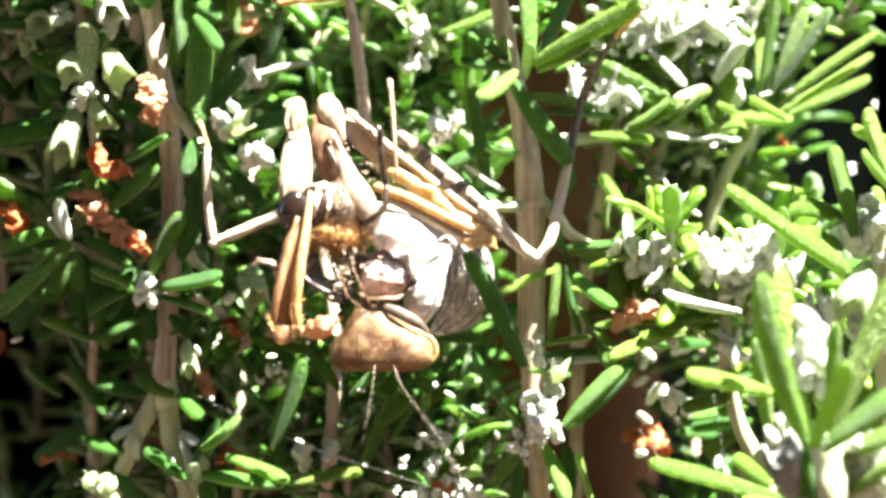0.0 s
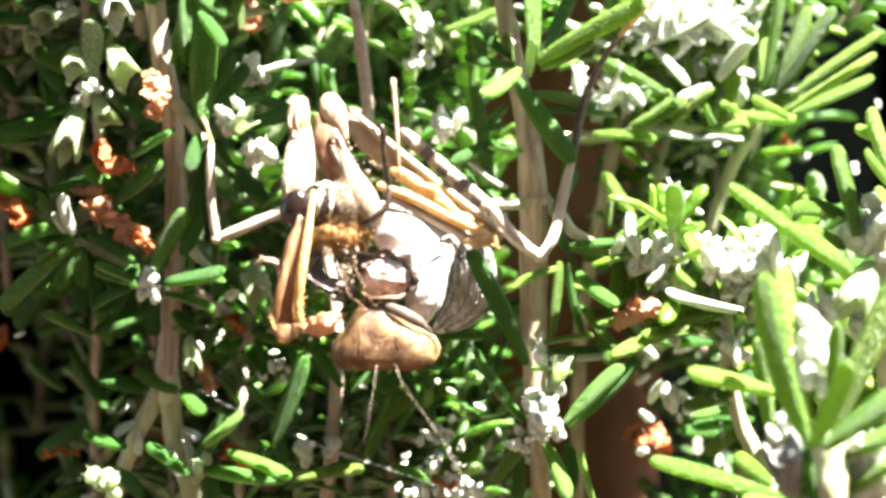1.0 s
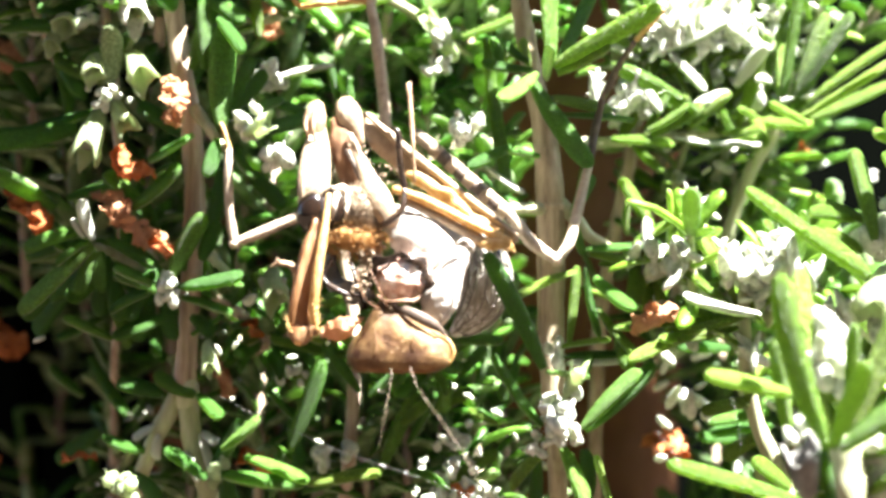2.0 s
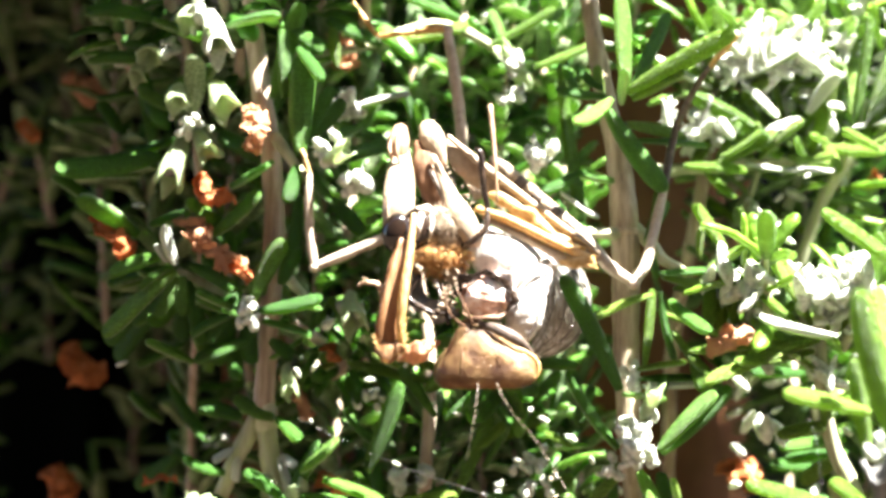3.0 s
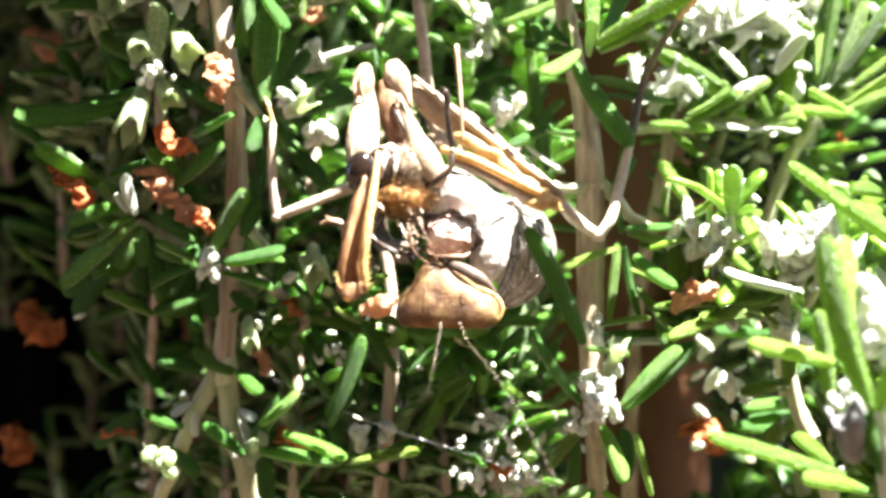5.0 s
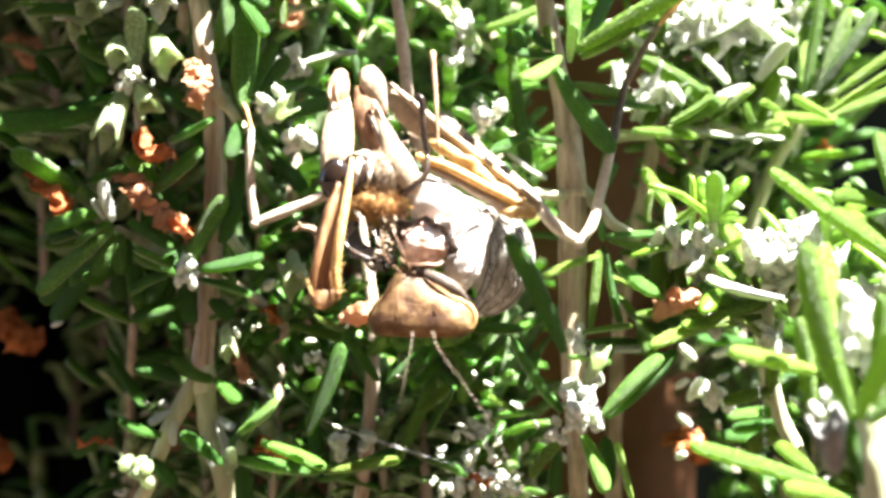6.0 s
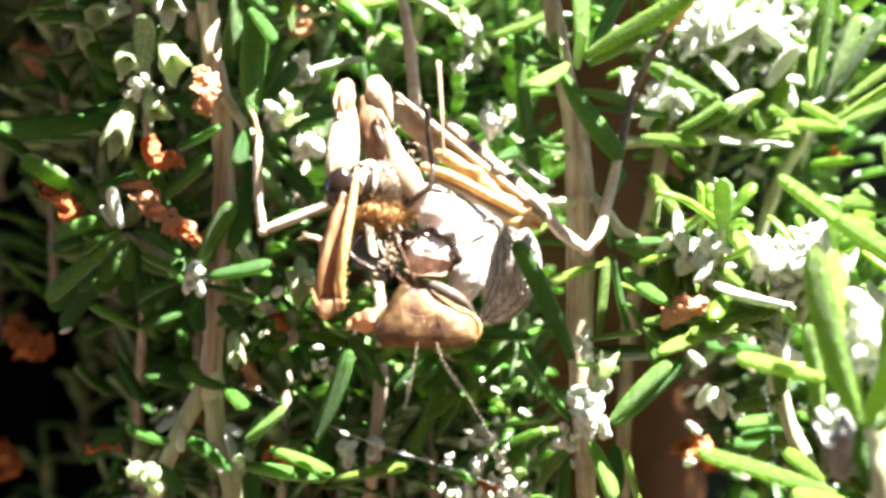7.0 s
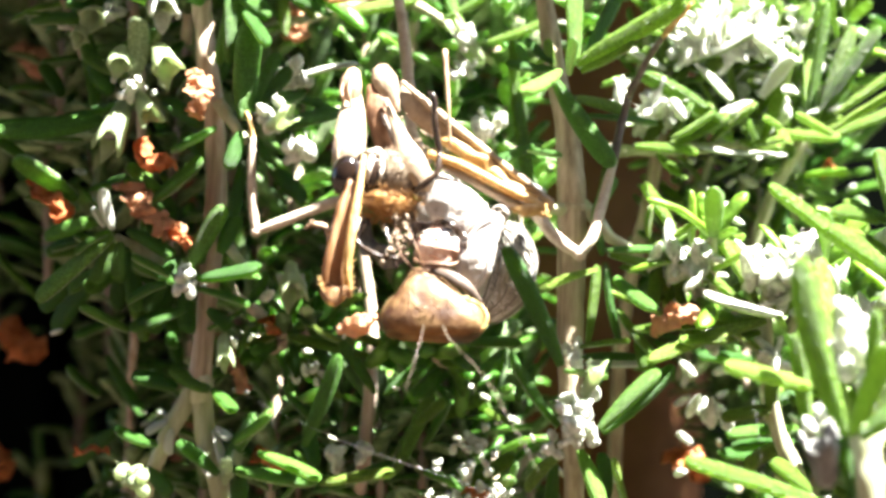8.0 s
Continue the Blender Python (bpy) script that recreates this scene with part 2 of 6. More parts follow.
def tube(bm, points, radii, seg=10, steps=5, flat=1.0, side=(0, -1, 0), rough=0.0, mat=0):
    """A closed tube along points; flat below 1 thins it along side; rough: uneven skin in mm."""
    rows = spline([(*p, r) for p, r in zip(points, radii)], steps)
    ring_rows = []
    for i, q in enumerate(rows):
        a, b = rows[max(0, i - 1)], rows[min(len(rows) - 1, i + 1)]
        d = Vector((b - a)[:3]).normalized()
        s = Vector(side) - d * Vector(side).dot(d)
        if s.length < 1e-3:
            s = d.orthogonal()
        s.normalize()
        w = d.cross(s)
        c, r = Vector(q[:3]), max(0.004, q[3])
        ring = []
        for k in range(seg):
            an = 2 * math.pi * k / seg
            v = c + (w * math.cos(an) + s * (math.sin(an) * flat)) * r
            if rough:
                v += noise.noise_vector(v * 0.9) * rough
            ring.append(bm.verts.new(v))
        ring_rows.append(ring)
    for u, v in zip(ring_rows, ring_rows[1:]):
        for k in range(seg):
            f = bm.faces.new((u[k], u[(k + 1) % seg], v[(k + 1) % seg], v[k]))
            f.material_index = mat
    for ring, at, sign in ((ring_rows[0], rows[0], -1), (ring_rows[-1], rows[-1], 1)):
        near = rows[1] if sign < 0 else rows[-2]
        d = Vector((np.array(at) - np.array(near))[:3]).normalized()
        tip = bm.verts.new(Vector(at[:3]) + d * at[3] * 0.6)
        for k in range(seg):
            f = bm.faces.new((ring[k], ring[(k + 1) % seg], tip))
            f.material_index = mat
    return bm


def ball(bm, at, size, turn=(0, 0, 0), u=16, v=10, shape=None, mat=0):
    """An ellipsoid; shape(x, y, z) on the unit ball may bend it before it is sized and turned."""
    m = Matrix.Translation(at) @ Euler([radians(a) for a in turn]).to_matrix().to_4x4() @ Matrix.Diagonal((*size, 1))
    top, bot, rows = None, None, []
    for j in range(v + 1):
        th = math.pi * j / v
        row = []
        for i in range(u if 0 < j < v else 1):
            ph = 2 * math.pi * i / u
            p = Vector((math.sin(th) * math.cos(ph), math.sin(th) * math.sin(ph), math.cos(th)))
            if shape:
                p = Vector(shape(*p))
            row.append(bm.verts.new(m @ p))
        rows.append(row)
    for a, b in zip(rows, rows[1:]):
        for i in range(u):
            q = [a[i % len(a)], a[(i + 1) % len(a)], b[(i + 1) % len(b)], b[i % len(b)]]
            q = list(dict.fromkeys(q))
            f = bm.faces.new(q)
            f.material_index = mat
    return bm


def loft(bm, rows, seg=28, steps=4, square=0.8):
    """A closed body through level rings (x, y, z, half width, half depth)."""
    def sq(v):
        return math.copysign(abs(v) ** square, v)
    rings = []
    for x, y, z, rx, ry in spline(rows, steps):
        rings.append([bm.verts.new((x + rx * sq(math.cos(2 * math.pi * k / seg)), y + ry * sq(math.sin(2 * math.pi * k / seg)), z)) for k in range(seg)])
    for a, b in zip(rings, rings[1:]):
        for k in range(seg):
            bm.faces.new((a[k], a[(k + 1) % seg], b[(k + 1) % seg], b[k]))
    bm.faces.new(rings[0])
    bm.faces.new(rings[-1])
    return bm


def spike(bm, at, way, length, r, mat=0):
    """A small thorn."""
    d = Vector(way).normalized()
    s = d.orthogonal().normalized()
    w = d.cross(s)
    ring = [bm.verts.new(Vector(at) + (s * math.cos(k * 2.094) + w * math.sin(k * 2.094)) * r) for k in range(3)]
    tip = bm.verts.new(Vector(at) + d * length)
    for k in range(3):
        bm.faces.new((ring[k], ring[(k + 1) % 3], tip)).material_index = mat


def thorns(bm, a, b, n, way, length, r, mat=0):
    for k in range(n):
        q = Vector(a).lerp(Vector(b), (k + 0.5) / n)
        spike(bm, q, Vector(way) + Vector((random.uniform(-.3, .3), random.uniform(-.3, .3), random.uniform(-.3, .3))), length * random.uniform(0.6, 1.2), r, mat)


# ---------------------------------------------------------------- leaves
SECTION = [(-0.50, 0.02), (-0.45, 0.17), (-0.29, 0.27), (-0.11, 0.31), (0.0, 0.28), (0.11, 0.31), (0.29, 0.27), (0.45, 0.17),
           (0.50, 0.02), (0.42, -0.14), (0.18, -0.10), (0.0, -0.19), (-0.18, -0.10), (-0.42, -0.14)]
SECTION_FAR = [(-0.5, 0.02), (-0.26, 0.27), (0.0, 0.26), (0.26, 0.27), (0.5, 0.02), (0.0, -0.16)]
PROFILE = [(0.0, 0.40), (0.06, 0.52), (0.16, 0.70), (0.32, 0.88), (0.50, 0.97), (0.66, 1.0), (0.80, 0.98), (0.89, 0.88), (0.95, 0.70), (0.985, 0.42)]
PROFILE_FAR = [(0.0, 0.42), (0.22, 0.82), (0.6, 1.0), (0.86, 0.92), (0.965, 0.5)]


def leaf_rows(section, profile, bend, sway):
    """Unit leaf along +y, width 1 across x: vertices, faces and which faces lie underneath."""
    verts, faces, under = [], [], []
    n = len(section)
    tops = n // 2 + 1 if n > 6 else 4
    for y, w in profile:
        for x, z in section:
            verts.append((x * w + sway * y * y, y, z * (0.45 + 0.55 * w) + bend * y * y))
    for r in range(len(profile) - 1):
        for k in range(n):
            a, b = r * n + k, r * n + (k + 1) % n
            faces.append((a, b, b + n, a + n))
            under.append(1 if k >= tops else 0)
    verts.append((sway, 1.0, bend))
    last, tip = (len(profile) - 1) * n, len(verts) - 1
    for k in range(n):
        faces.append((last + k, last + (k + 1) % n, tip))
        under.append(1 if k >= tops else 0)
    faces.append(tuple(range(n))[::-1])
    under.append(1)
    return verts, faces, under


def leaf_mesh(bend, sway, top):
    v, f, u = leaf_rows(SECTION, PROFILE, bend, sway)
    me = bpy.data.meshes.new("leaf")
    me.from_pydata(v, [], f)
    me.polygons.foreach_set("material_index", u)
    me.polygons.foreach_set("use_smooth", [True] * len(f))
    me.materials.append(top)
    me.materials.append(M_UNDER)
    return me


# bend in leaf widths, sideways sway
BENDS = ((-0.35, 0.15), (-0.9, -0.25), (0.4, 0.3), (0.1, -0.4), (-1.3, 0.4), (0.8, 0.1), (-0.2, 0.9), (-0.15, -0.1))
LEAVES = [leaf_mesh(b, s, M_LEAF) for b, s in BENDS]
YOUNG_LIT_LEAVES = [leaf_mesh(b, s, M_LEAF_YOUNG_LIT) for b, s in BENDS]
# white copies, for woolly leaves and for green ones blown out by sun
FELT_GLARE_LEAVES = [leaf_mesh(b, s, M_BUD) for b, s in BENDS]
leaf_dice = random.Random(5)


def leaf_frame(base, tip, up, roll):
    d = (Vector(tip) - Vector(base))
    y = d.normalized()
    z = Vector(up) - y * Vector(up).dot(y)
    if z.length < 1e-3:
        z = y.orthogonal()
    z.normalize()
    x = y.cross(z)
    r = Matrix((x, y, z)).transposed().to_4x4() @ Matrix.Rotation(radians(roll), 4, "Y")
    return r, d.length


def leaf(parent, base, tip, width, up=(0.3, -0.55, 0.78), roll=None, kind=None, young=None, felt=False, arc=False):
    """One leaf from its base to its tip, width in mm, its upper side towards up; arc: the bowed tip ends there; young,
    felt: lighter green or white, also painting in full sun.
    """
    roll = leaf_dice.uniform(-28, 28) if roll is None else roll
    young = leaf_dice.random() < 0.35 if young is None else young
    kind = leaf_dice.choice((0, 0, 1, 2, 3, 3, 5)) if kind is None else kind
    me = (FELT_GLARE_LEAVES if felt else YOUNG_LIT_LEAVES if young else LEAVES)[kind]
    r, length = leaf_frame(base, tip, up, roll)
    if arc:
        tip = Vector(tip) - r.to_3x3() @ Vector((0.80 * width * BENDS[kind][1], 0, 0.78 * width * BENDS[kind][0]))
        r, length = leaf_frame(base, tip, up, roll)
    ob = new("leaf", me)
    if felt:
        ob["label"] = "pale leaf, whitened for wool and sun glare"
    ob.parent = parent
    ob.matrix_basis = Matrix.Translation((Vector(base) - ORIGIN[parent.name]) * MM) @ r @ Matrix.Diagonal((0.80 * width * MM, length * MM, 0.78 * width * MM, 1))
    return ob


FAR_SHAPES = [leaf_rows(SECTION_FAR, PROFILE_FAR, b, s) for b, s in ((-0.4, 0.1), (-1.2, -0.3), (0.7, 0.35), (-0.8, 0.6), (0.2, -0.5), (-1.7, 0.2))]
FAR_V, FAR_F, FAR_U = [np.array(q[0]) for q in FAR_SHAPES], FAR_SHAPES[0][1], FAR_SHAPES[0][2]


def bud_rows(u=7, v=5):
    """A small egg: vertices, faces and slots."""
    verts = [(math.sin(math.pi * j / v) * math.cos(6.2832 * i / u), math.sin(math.pi * j / v) * math.sin(6.2832 * i / u), math.cos(math.pi * j / v)) for j in range(1, v) for i in range(u)]
    faces = [(j * u + i, j * u + (i + 1) % u, (j + 1) * u + (i + 1) % u, (j + 1) * u + i) for j in range(v - 2) for i in range(u)]
    faces += [tuple(range(u))[::-1], tuple((v - 2) * u + i for i in range(u))]
    return np.array(verts), faces, [3] * len(faces)


BUD_ROWS = bud_rows()


class Foliage:
    """Many leaves and twigs joined into one mesh."""

    def __init__(self):
        self.v, self.f, self.m, self.n = [], [], [], 0

    def add(self, verts, faces, mats):
        self.v.append(verts)
        self.f += [tuple(i + self.n for i in f) for f in faces]
        self.m += mats
        self.n += len(verts)

    def leaf(self, base, tip, width, up, roll):
        r, length = leaf_frame(base, tip, up, roll)
        k = np.array(r.to_3x3())
        self.add((FAR_V[len(self.v) * 7 % 13 % 6] * (width, length, width)) @ k.T + np.array(base), FAR_F, FAR_U)

    def twig(self, a, b, ra, rb):
        a, b = Vector(a), Vector(b)
        d = (b - a).normalized()
        s = d.orthogonal().normalized()
        w = d.cross(s)
        v = [p + (s * math.cos(k * 1.0472) + w * math.sin(k * 1.0472)) * r for p, r in ((a, ra), (b, rb)) for k in range(6)]
        self.add(np.array(v), [(k, (k + 1) % 6, 6 + (k + 1) % 6, 6 + k) for k in range(6)], [2] * 6)

    def bud(self, at, size, dice):
        v, f, m = BUD_ROWS
        turn = np.array(Euler([dice.uniform(0, 6) for _ in range(3)]).to_matrix())
        self.add((v * (size * 0.55, size * 0.55, size * 1.5)) @ turn.T + np.array(at), f, m)

    def sprig(self, a, b, dice, length=5.6, width=1.45, gap=1.5, spread=60):
        """A leafy shoot from a to b."""
        a, b = Vector(a), Vector(b)
        d = (b - a).normalized()
        s = d.orthogonal().normalized()
        w = d.cross(s)
        self.twig(a, b, 0.55, 0.3)
        n = max(2, int((b - a).length / gap))
        for i in range(n + 1):
            u = i / n
            p = a.lerp(b, u)
            turn = dice.uniform(0, 6.28)
            for k in range(3):
                an = turn + k * 2.094 + dice.uniform(-0.35, 0.35)
                out = s * math.cos(an) + w * math.sin(an)
                lean = radians(spread * (1.15 - 0.7 * u) + dice.uniform(-14, 18))
                way = d * math.cos(lean) + out * math.sin(lean)
                way.z += dice.uniform(-0.25, 0.15)
                size = length * dice.uniform(0.6, 1.12) * (1.0 - 0.25 * u)
                up = d * math.sin(lean) - out * math.cos(lean)
                self.leaf(p + out * 0.35, p + way.normalized() * size, width * dice.uniform(0.8, 1.2), up, dice.uniform(-30, 30))

    def link(self, name, mats, label, category):
        me = bpy.data.meshes.new(name)
        me.from_pydata((np.vstack(self.v) * MM).tolist(), [], self.f)
        me.polygons.foreach_set("material_index", self.m)
        me.polygons.foreach_set("use_smooth", [True] * len(self.f))
        for m in mats:
            me.materials.append(m)
        ob = new(name, me)
        ob.location = SUBJECT * MM
        return tagged(ob, label, category, kind="stuff")


def stem(parent, points, radii, material=None, label="", rough=0.12):
    bm = bmesh.new()
    tube(bm, points, radii, 12, 8, rough=rough)
    return part("stem", bm, material or M_STEM, parent, label)


bud_dice = random.Random(9)


def buds(parent, at, spread, n, size=0.55, label="", material=None, long=1.0):
    """A tight cluster of felted flower buds."""
    bm = bmesh.new()
    for k in range(n):
        o = Vector((bud_dice.gauss(0, 0.5), bud_dice.gauss(0, 0.4), bud_dice.gauss(0, 0.5))) * spread
        s = size * bud_dice.uniform(0.6, 1.25)
        ball(bm, Vector(at) + o, (s * 0.72 / long, s * 0.72 / long, s * 1.2 * long), [bud_dice.uniform(-60, 60) for _ in range(3)], 10, 7,
             lambda x, y, z: (x * (1 - 0.25 * z), y * (1 - 0.25 * z), z))
        for j in range(2):
            w = Vector((bud_dice.uniform(-1, 1), bud_dice.uniform(-1, 0.3), bud_dice.uniform(-0.4, 1)))
            spike(bm, Vector(at) + o + w.normalized() * s * 0.7, w, s * 0.8, 0.06)
    return part("inflorescence", bm, material or M_BUD, parent, label)


def calyx(parent, base, mouth, r0, r1, material=None, label="", teeth=3):
    """A bell-shaped flower cup with pointed lobes and a hollow mouth."""
    bm = bmesh.new()
    a, b = Vector(base), Vector(mouth)
    d = (b - a).normalized()
    s = d.orthogonal().normalized()
    w = d.cross(s)
    seg, rows = 18, []
    length = (b - a).length
    for wall in (1.0, 0.82):
        stations = [(0.0, 0.35), (0.15, 0.8), (0.45, 1.0), (0.75, 1.05), (1.0, 1.2)]
        for u, q in stations if wall == 1.0 else stations[::-1][:-1]:
            r = (r0 + (r1 - r0) * u) * q * wall
            ring = []
            for k in range(seg):
                an = 2 * math.pi * k / seg
                lobe = max(0.0, math.cos(an * teeth / 1.0)) * 0.38 * length * max(0.0, u - 0.55) / 0.45
                ring.append(bm.verts.new(a + d * (u * length + lobe) + (s * math.cos(an) + w * math.sin(an)) * r * (1 + 0.12 * math.sin(3 * an + u * 2))))
            rows.append(ring)
    for p, q in zip(rows, rows[1:]):
        for k in range(seg):
            bm.faces.new((p[k], p[(k + 1) % seg], q[(k + 1) % seg], q[k]))
    bm.faces.new(rows[0])
    for v in bm.verts:
        v.co += noise.noise_vector(v.co * 1.1) * 0.22
    return part("calyx", bm, material or M_CALYX, parent, label)


def dried(at_points, radii, material, label, name="dried_flower", rough=0.55, parent=None):
    """A shrivelled, curled petal or leaf."""
    bm = bmesh.new()
    tube(bm, at_points, radii, 24, 12, flat=0.38, side=(0.3, -1, 0.2), rough=0.0)
    for v in bm.verts:
        v.co += noise.noise_vector(v.co * 1.3) * rough + noise.noise_vector(v.co * 3.2) * rough * 0.55 + noise.noise_vector(v.co * 8.0) * rough * 0.22
    if parent:
        return part(name, bm, material, parent, label)
    return tagged(part(name, bm, material, None, label), category="dried flower")


# ---------------------------------------------------------------- ground, pot and fence
def ground_sheet():
    bm = bmesh.new()
    n = 60
    grid = []
    for i in range(n + 1):
        for j in range(n + 1):
            x, y = (i / n * 2 - 1), (j / n * 2 - 1)
            x, y = x * abs(x) ** 1.5 * 60000, y * abs(y) ** 1.5 * 60000
            near = math.exp(-(x * x + y * y) / 400000)
            grid.append(bm.verts.new((x, y, -95 + near * 4 * noise.noise(Vector((x, y, 0)) * 0.03))))
    for i in range(n):
        for j in range(n):
            a = i * (n + 1) + j
            bm.faces.new((grid[a], grid[a + n + 1], grid[a + n + 2], grid[a + 1]))
    ob = part("ground", bm, M_SOIL, None, "dark crumbly garden soil", origin=(0, 0, -95))
    return tagged(ob, category="soil", kind="structure")


def lathe(bm, rows, seg=72, at=(0, 0, 0)):
    rings = []
    for r, z in rows:
        rings.append([bm.verts.new((at[0] + r * math.cos(2 * math.pi * k / seg), at[1] + r * math.sin(2 * math.pi * k / seg), at[2] + z)) for k in range(seg)])
    for a, b in zip(rings, rings[1:]):
        for k in range(seg):
            bm.faces.new((a[k], a[(k + 1) % seg], b[(k + 1) % seg], b[k]))
    bm.faces.new(rings[0])
    bm.faces.new(rings[-1])


def flower_pot():
    at = (-6, 82, -96)
    pot = thing("flower_pot", at, "tall weathered terracotta flower pot behind the rosemary", "flower pot")
    bm = bmesh.new()
    lathe(bm, [(30, 0), (31, 2), (35, 158), (35, 160), (31, 160), (30, 150), (26, 12), (10, 10)], at=at)
    part("pot_wall", bm, M_CLAY, pot)
    bm = bmesh.new()
    lathe(bm, [(35.3, 158), (39, 159), (40, 162), (40, 190), (38.5, 193), (34, 193), (33, 190), (32, 160), (32, 158)], at=at)
    part("rim", bm, M_CLAY, pot, "thick rolled rim")
    bm = bmesh.new()
    lathe(bm, [(31.5, 165), (31.5, 176), (20, 178), (6, 179)], at=at)
    part("potting_soil", bm, M_SOIL, pot, "dark potting soil")


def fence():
    """Dark boards far behind the bush, near-black in place of deep shade."""
    root = thing("wall_back", (0, 170, -95), "dark grey-green board fence, coloured near-black for deep shade", "fence", kind="structure")
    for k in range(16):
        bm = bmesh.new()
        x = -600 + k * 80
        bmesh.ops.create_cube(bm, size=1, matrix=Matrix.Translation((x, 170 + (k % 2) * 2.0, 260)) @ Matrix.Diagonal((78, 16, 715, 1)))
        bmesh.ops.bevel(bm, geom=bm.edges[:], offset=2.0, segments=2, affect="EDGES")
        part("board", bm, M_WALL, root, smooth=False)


def sky_block_wall():
    """An unseen plain wall, added on the viewer's side to block low sky light."""
    bm = bmesh.new()
    bmesh.ops.create_cube(bm, size=1, matrix=Matrix.Translation((0, -800, 655)) @ Matrix.Diagonal((5000, 120, 1500, 1)))
    bmesh.ops.bevel(bm, geom=bm.edges[:], offset=8.0, segments=2, affect="EDGES")
    return tagged(part("wall_front", bm, M_PLASTER, None, "unseen plain grey-brown plastered wall added to block sky light", origin=(0, -800, -95), smooth=False), category="wall", kind="structure")


ground_sheet()
sky_block_wall()
flower_pot()
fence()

# ---------------------------------------------------------------- rosemary: stems with single leaves
GROUP = "rosemary branches"


def main_branch():
    b = thing("rosemary_branch", (7.11, 4, -17.41), "rosemary branch with grey bark, green needles and white buds", "rosemary", GROUP)
    stem(b, [(3.59, 7, 26.54), (4.06, 6, 19.52), (5.08, 5, 13.47), (6.04, 5, 8.85), (6.4, 4, 3.37), (6.48, 4, -2.45), (6.57, 4, -8.27), (6.9, 4, -13.26), (7.26, 5, -19.25), (7.66, 6, -27.9), (9, 8, -40), (11, 12, -97)],
         [0.68, 0.72, 0.78, 0.92, 1.08, 1.0, 0.96, 0.8, 0.75, 0.8, 0.9, 1.1], M_STEM, "grey-beige woody stem")
    bm = bmesh.new()
    ball(bm, (6.4, 4, 3.28), (1.25, 1.2, 0.55))
    part("node", bm, M_STEM, b)
    stem(b, [(6.04, 3.5, 3.14), (4.55, 2.5, 3.07), (2.68, 1.5, 2.96)], [0.5, 0.45, 0.4], M_STEM_GREEN, "short pale side shoot")
    stem(b, [(7.11, 4, 3.57), (8.32, 3.6, 2.32), (9.32, 3.2, 1.07), (10.74, 3, 0.37)], [0.55, 0.5, 0.42, 0.3], M_STEM_GREEN, "short pale side shoot")
    L = lambda p, q, w, **k: leaf(b, p, q, w, **k)
    # upper whorl
    L((5.07, -1, 12.4), (2.44, -5, 9.32), 1.6)
    L((5.61, -4, 11.65), (5.54, -6, 13.9), 1.3)
    L((6.38, -1, 13.03), (13.47, -5, 16.7), 1.95, up=(-0.4, -0.7, 0.6))
    L((6.16, 0, 13.16), (6.16, 2, 20.84), 1.9)
    L((6.65, -1, 12.48), (10.33, -3, 14.1), 1.4)
    L((6.62, 1, 13.05), (9.9, 5, 20.18), 1.4)
    L((4.96, 2.6, 12.34), (8.77, 1.6, 5.73), 2.0, up=(-0.35, -0.9, -0.15), roll=0, young=False)
    L((4.93, 2, 13.09), (1.29, 4, 13.42), 1.3)
    L((4.78, 3, 13.83), (2.58, 4, 15), 1.2)
    L((2.79, 6, 14.01), (2.24, 8, 16.43), 1.2)
    L((1.64, 8, 16.43), (2.96, 9, 4.83), 1.5, roll=10)
    L((4.78, 3, 13.54), (3.99, 4, 15.21), 1.1)
    L((7.25, 3, 9.92), (12.63, 5, 10.11), 1.3)
    L((6.36, 2, 11.05), (11.24, 5, 10.78), 1.4)
    L((3.46, 3, 7.66), (0.33, 2, 6.16), 1.3, kind=0)
    L((2.72, 3, 7.37), (5.34, 2, 6.77), 1.4, up=(0, -0.3, 1))
    L((1.56, 3, 6.13), (4.28, 3, 3.95), 1.2, felt=True)
    L((1.17, 5, 5.91), (2.58, 4, 3.99), 1.1)
    # middle
    L((8.2, 2, 3.63), (9.39, 3, 6.3), 1.1)
    L((7.84, 1, 2.46), (9.39, 4, 5.86), 1.3)
    L((7.86, 3, 2.84), (8.81, 2, -0.16), 0.9)
    L((8.81, 2, 0.12), (14.38, 4, 0.46), 1.2, kind=2)
    L((9.1, 3, -0.16), (13.38, 6, -0.89), 1.3)
    L((8.04, 0, -1.48), (3.26, -3, -2.6), 1.15, up=(0, -0.4, 0.9))
    L((5.65, -2, -8.12), (2.15, -4, 0.04), 1.95, up=(-0.62, -0.75, -0.22), roll=0, kind=3, young=False)
    L((7.59, 1, -6.66), (8.32, 1, -1.01), 1.15)
    L((9.45, 1, -1.9), (11.65, -1, -4.4), 1.7, up=(0.3, -0.8, 0.5))
    L((9.71, 2, -4.04), (12.16, 1, -8.04), 1.35, up=(0.6, -0.5, 0.6), roll=0, young=True)
    L((8.81, 2, -1.18), (9.39, 4, -6.19), 1.2)
    L((7.03, 1, -6.91), (10.54, 1, -6.02), 1.1)
    L((7.19, 1, -7.55), (11.34, 2, -7.22), 0.9)
    L((7.43, 1, -8.04), (11.77, 3, -7.86), 1.0, felt=True)
    L((5.86, -1, -8.52), (9.03, -1, -8.83), 1.0, up=(0, 0.3, 1))
    L((7.71, 1, -10.46), (9.53, 1, -7.43), 1.0)
    # lower whorl round the white buds
    L((5.64, 0, -12.44), (1.45, 1, -8.04), 1.65)
    L((8.56, 0, -12.52), (12.2, -1, -8.08), 1.6, roll=0, kind=0, young=False)
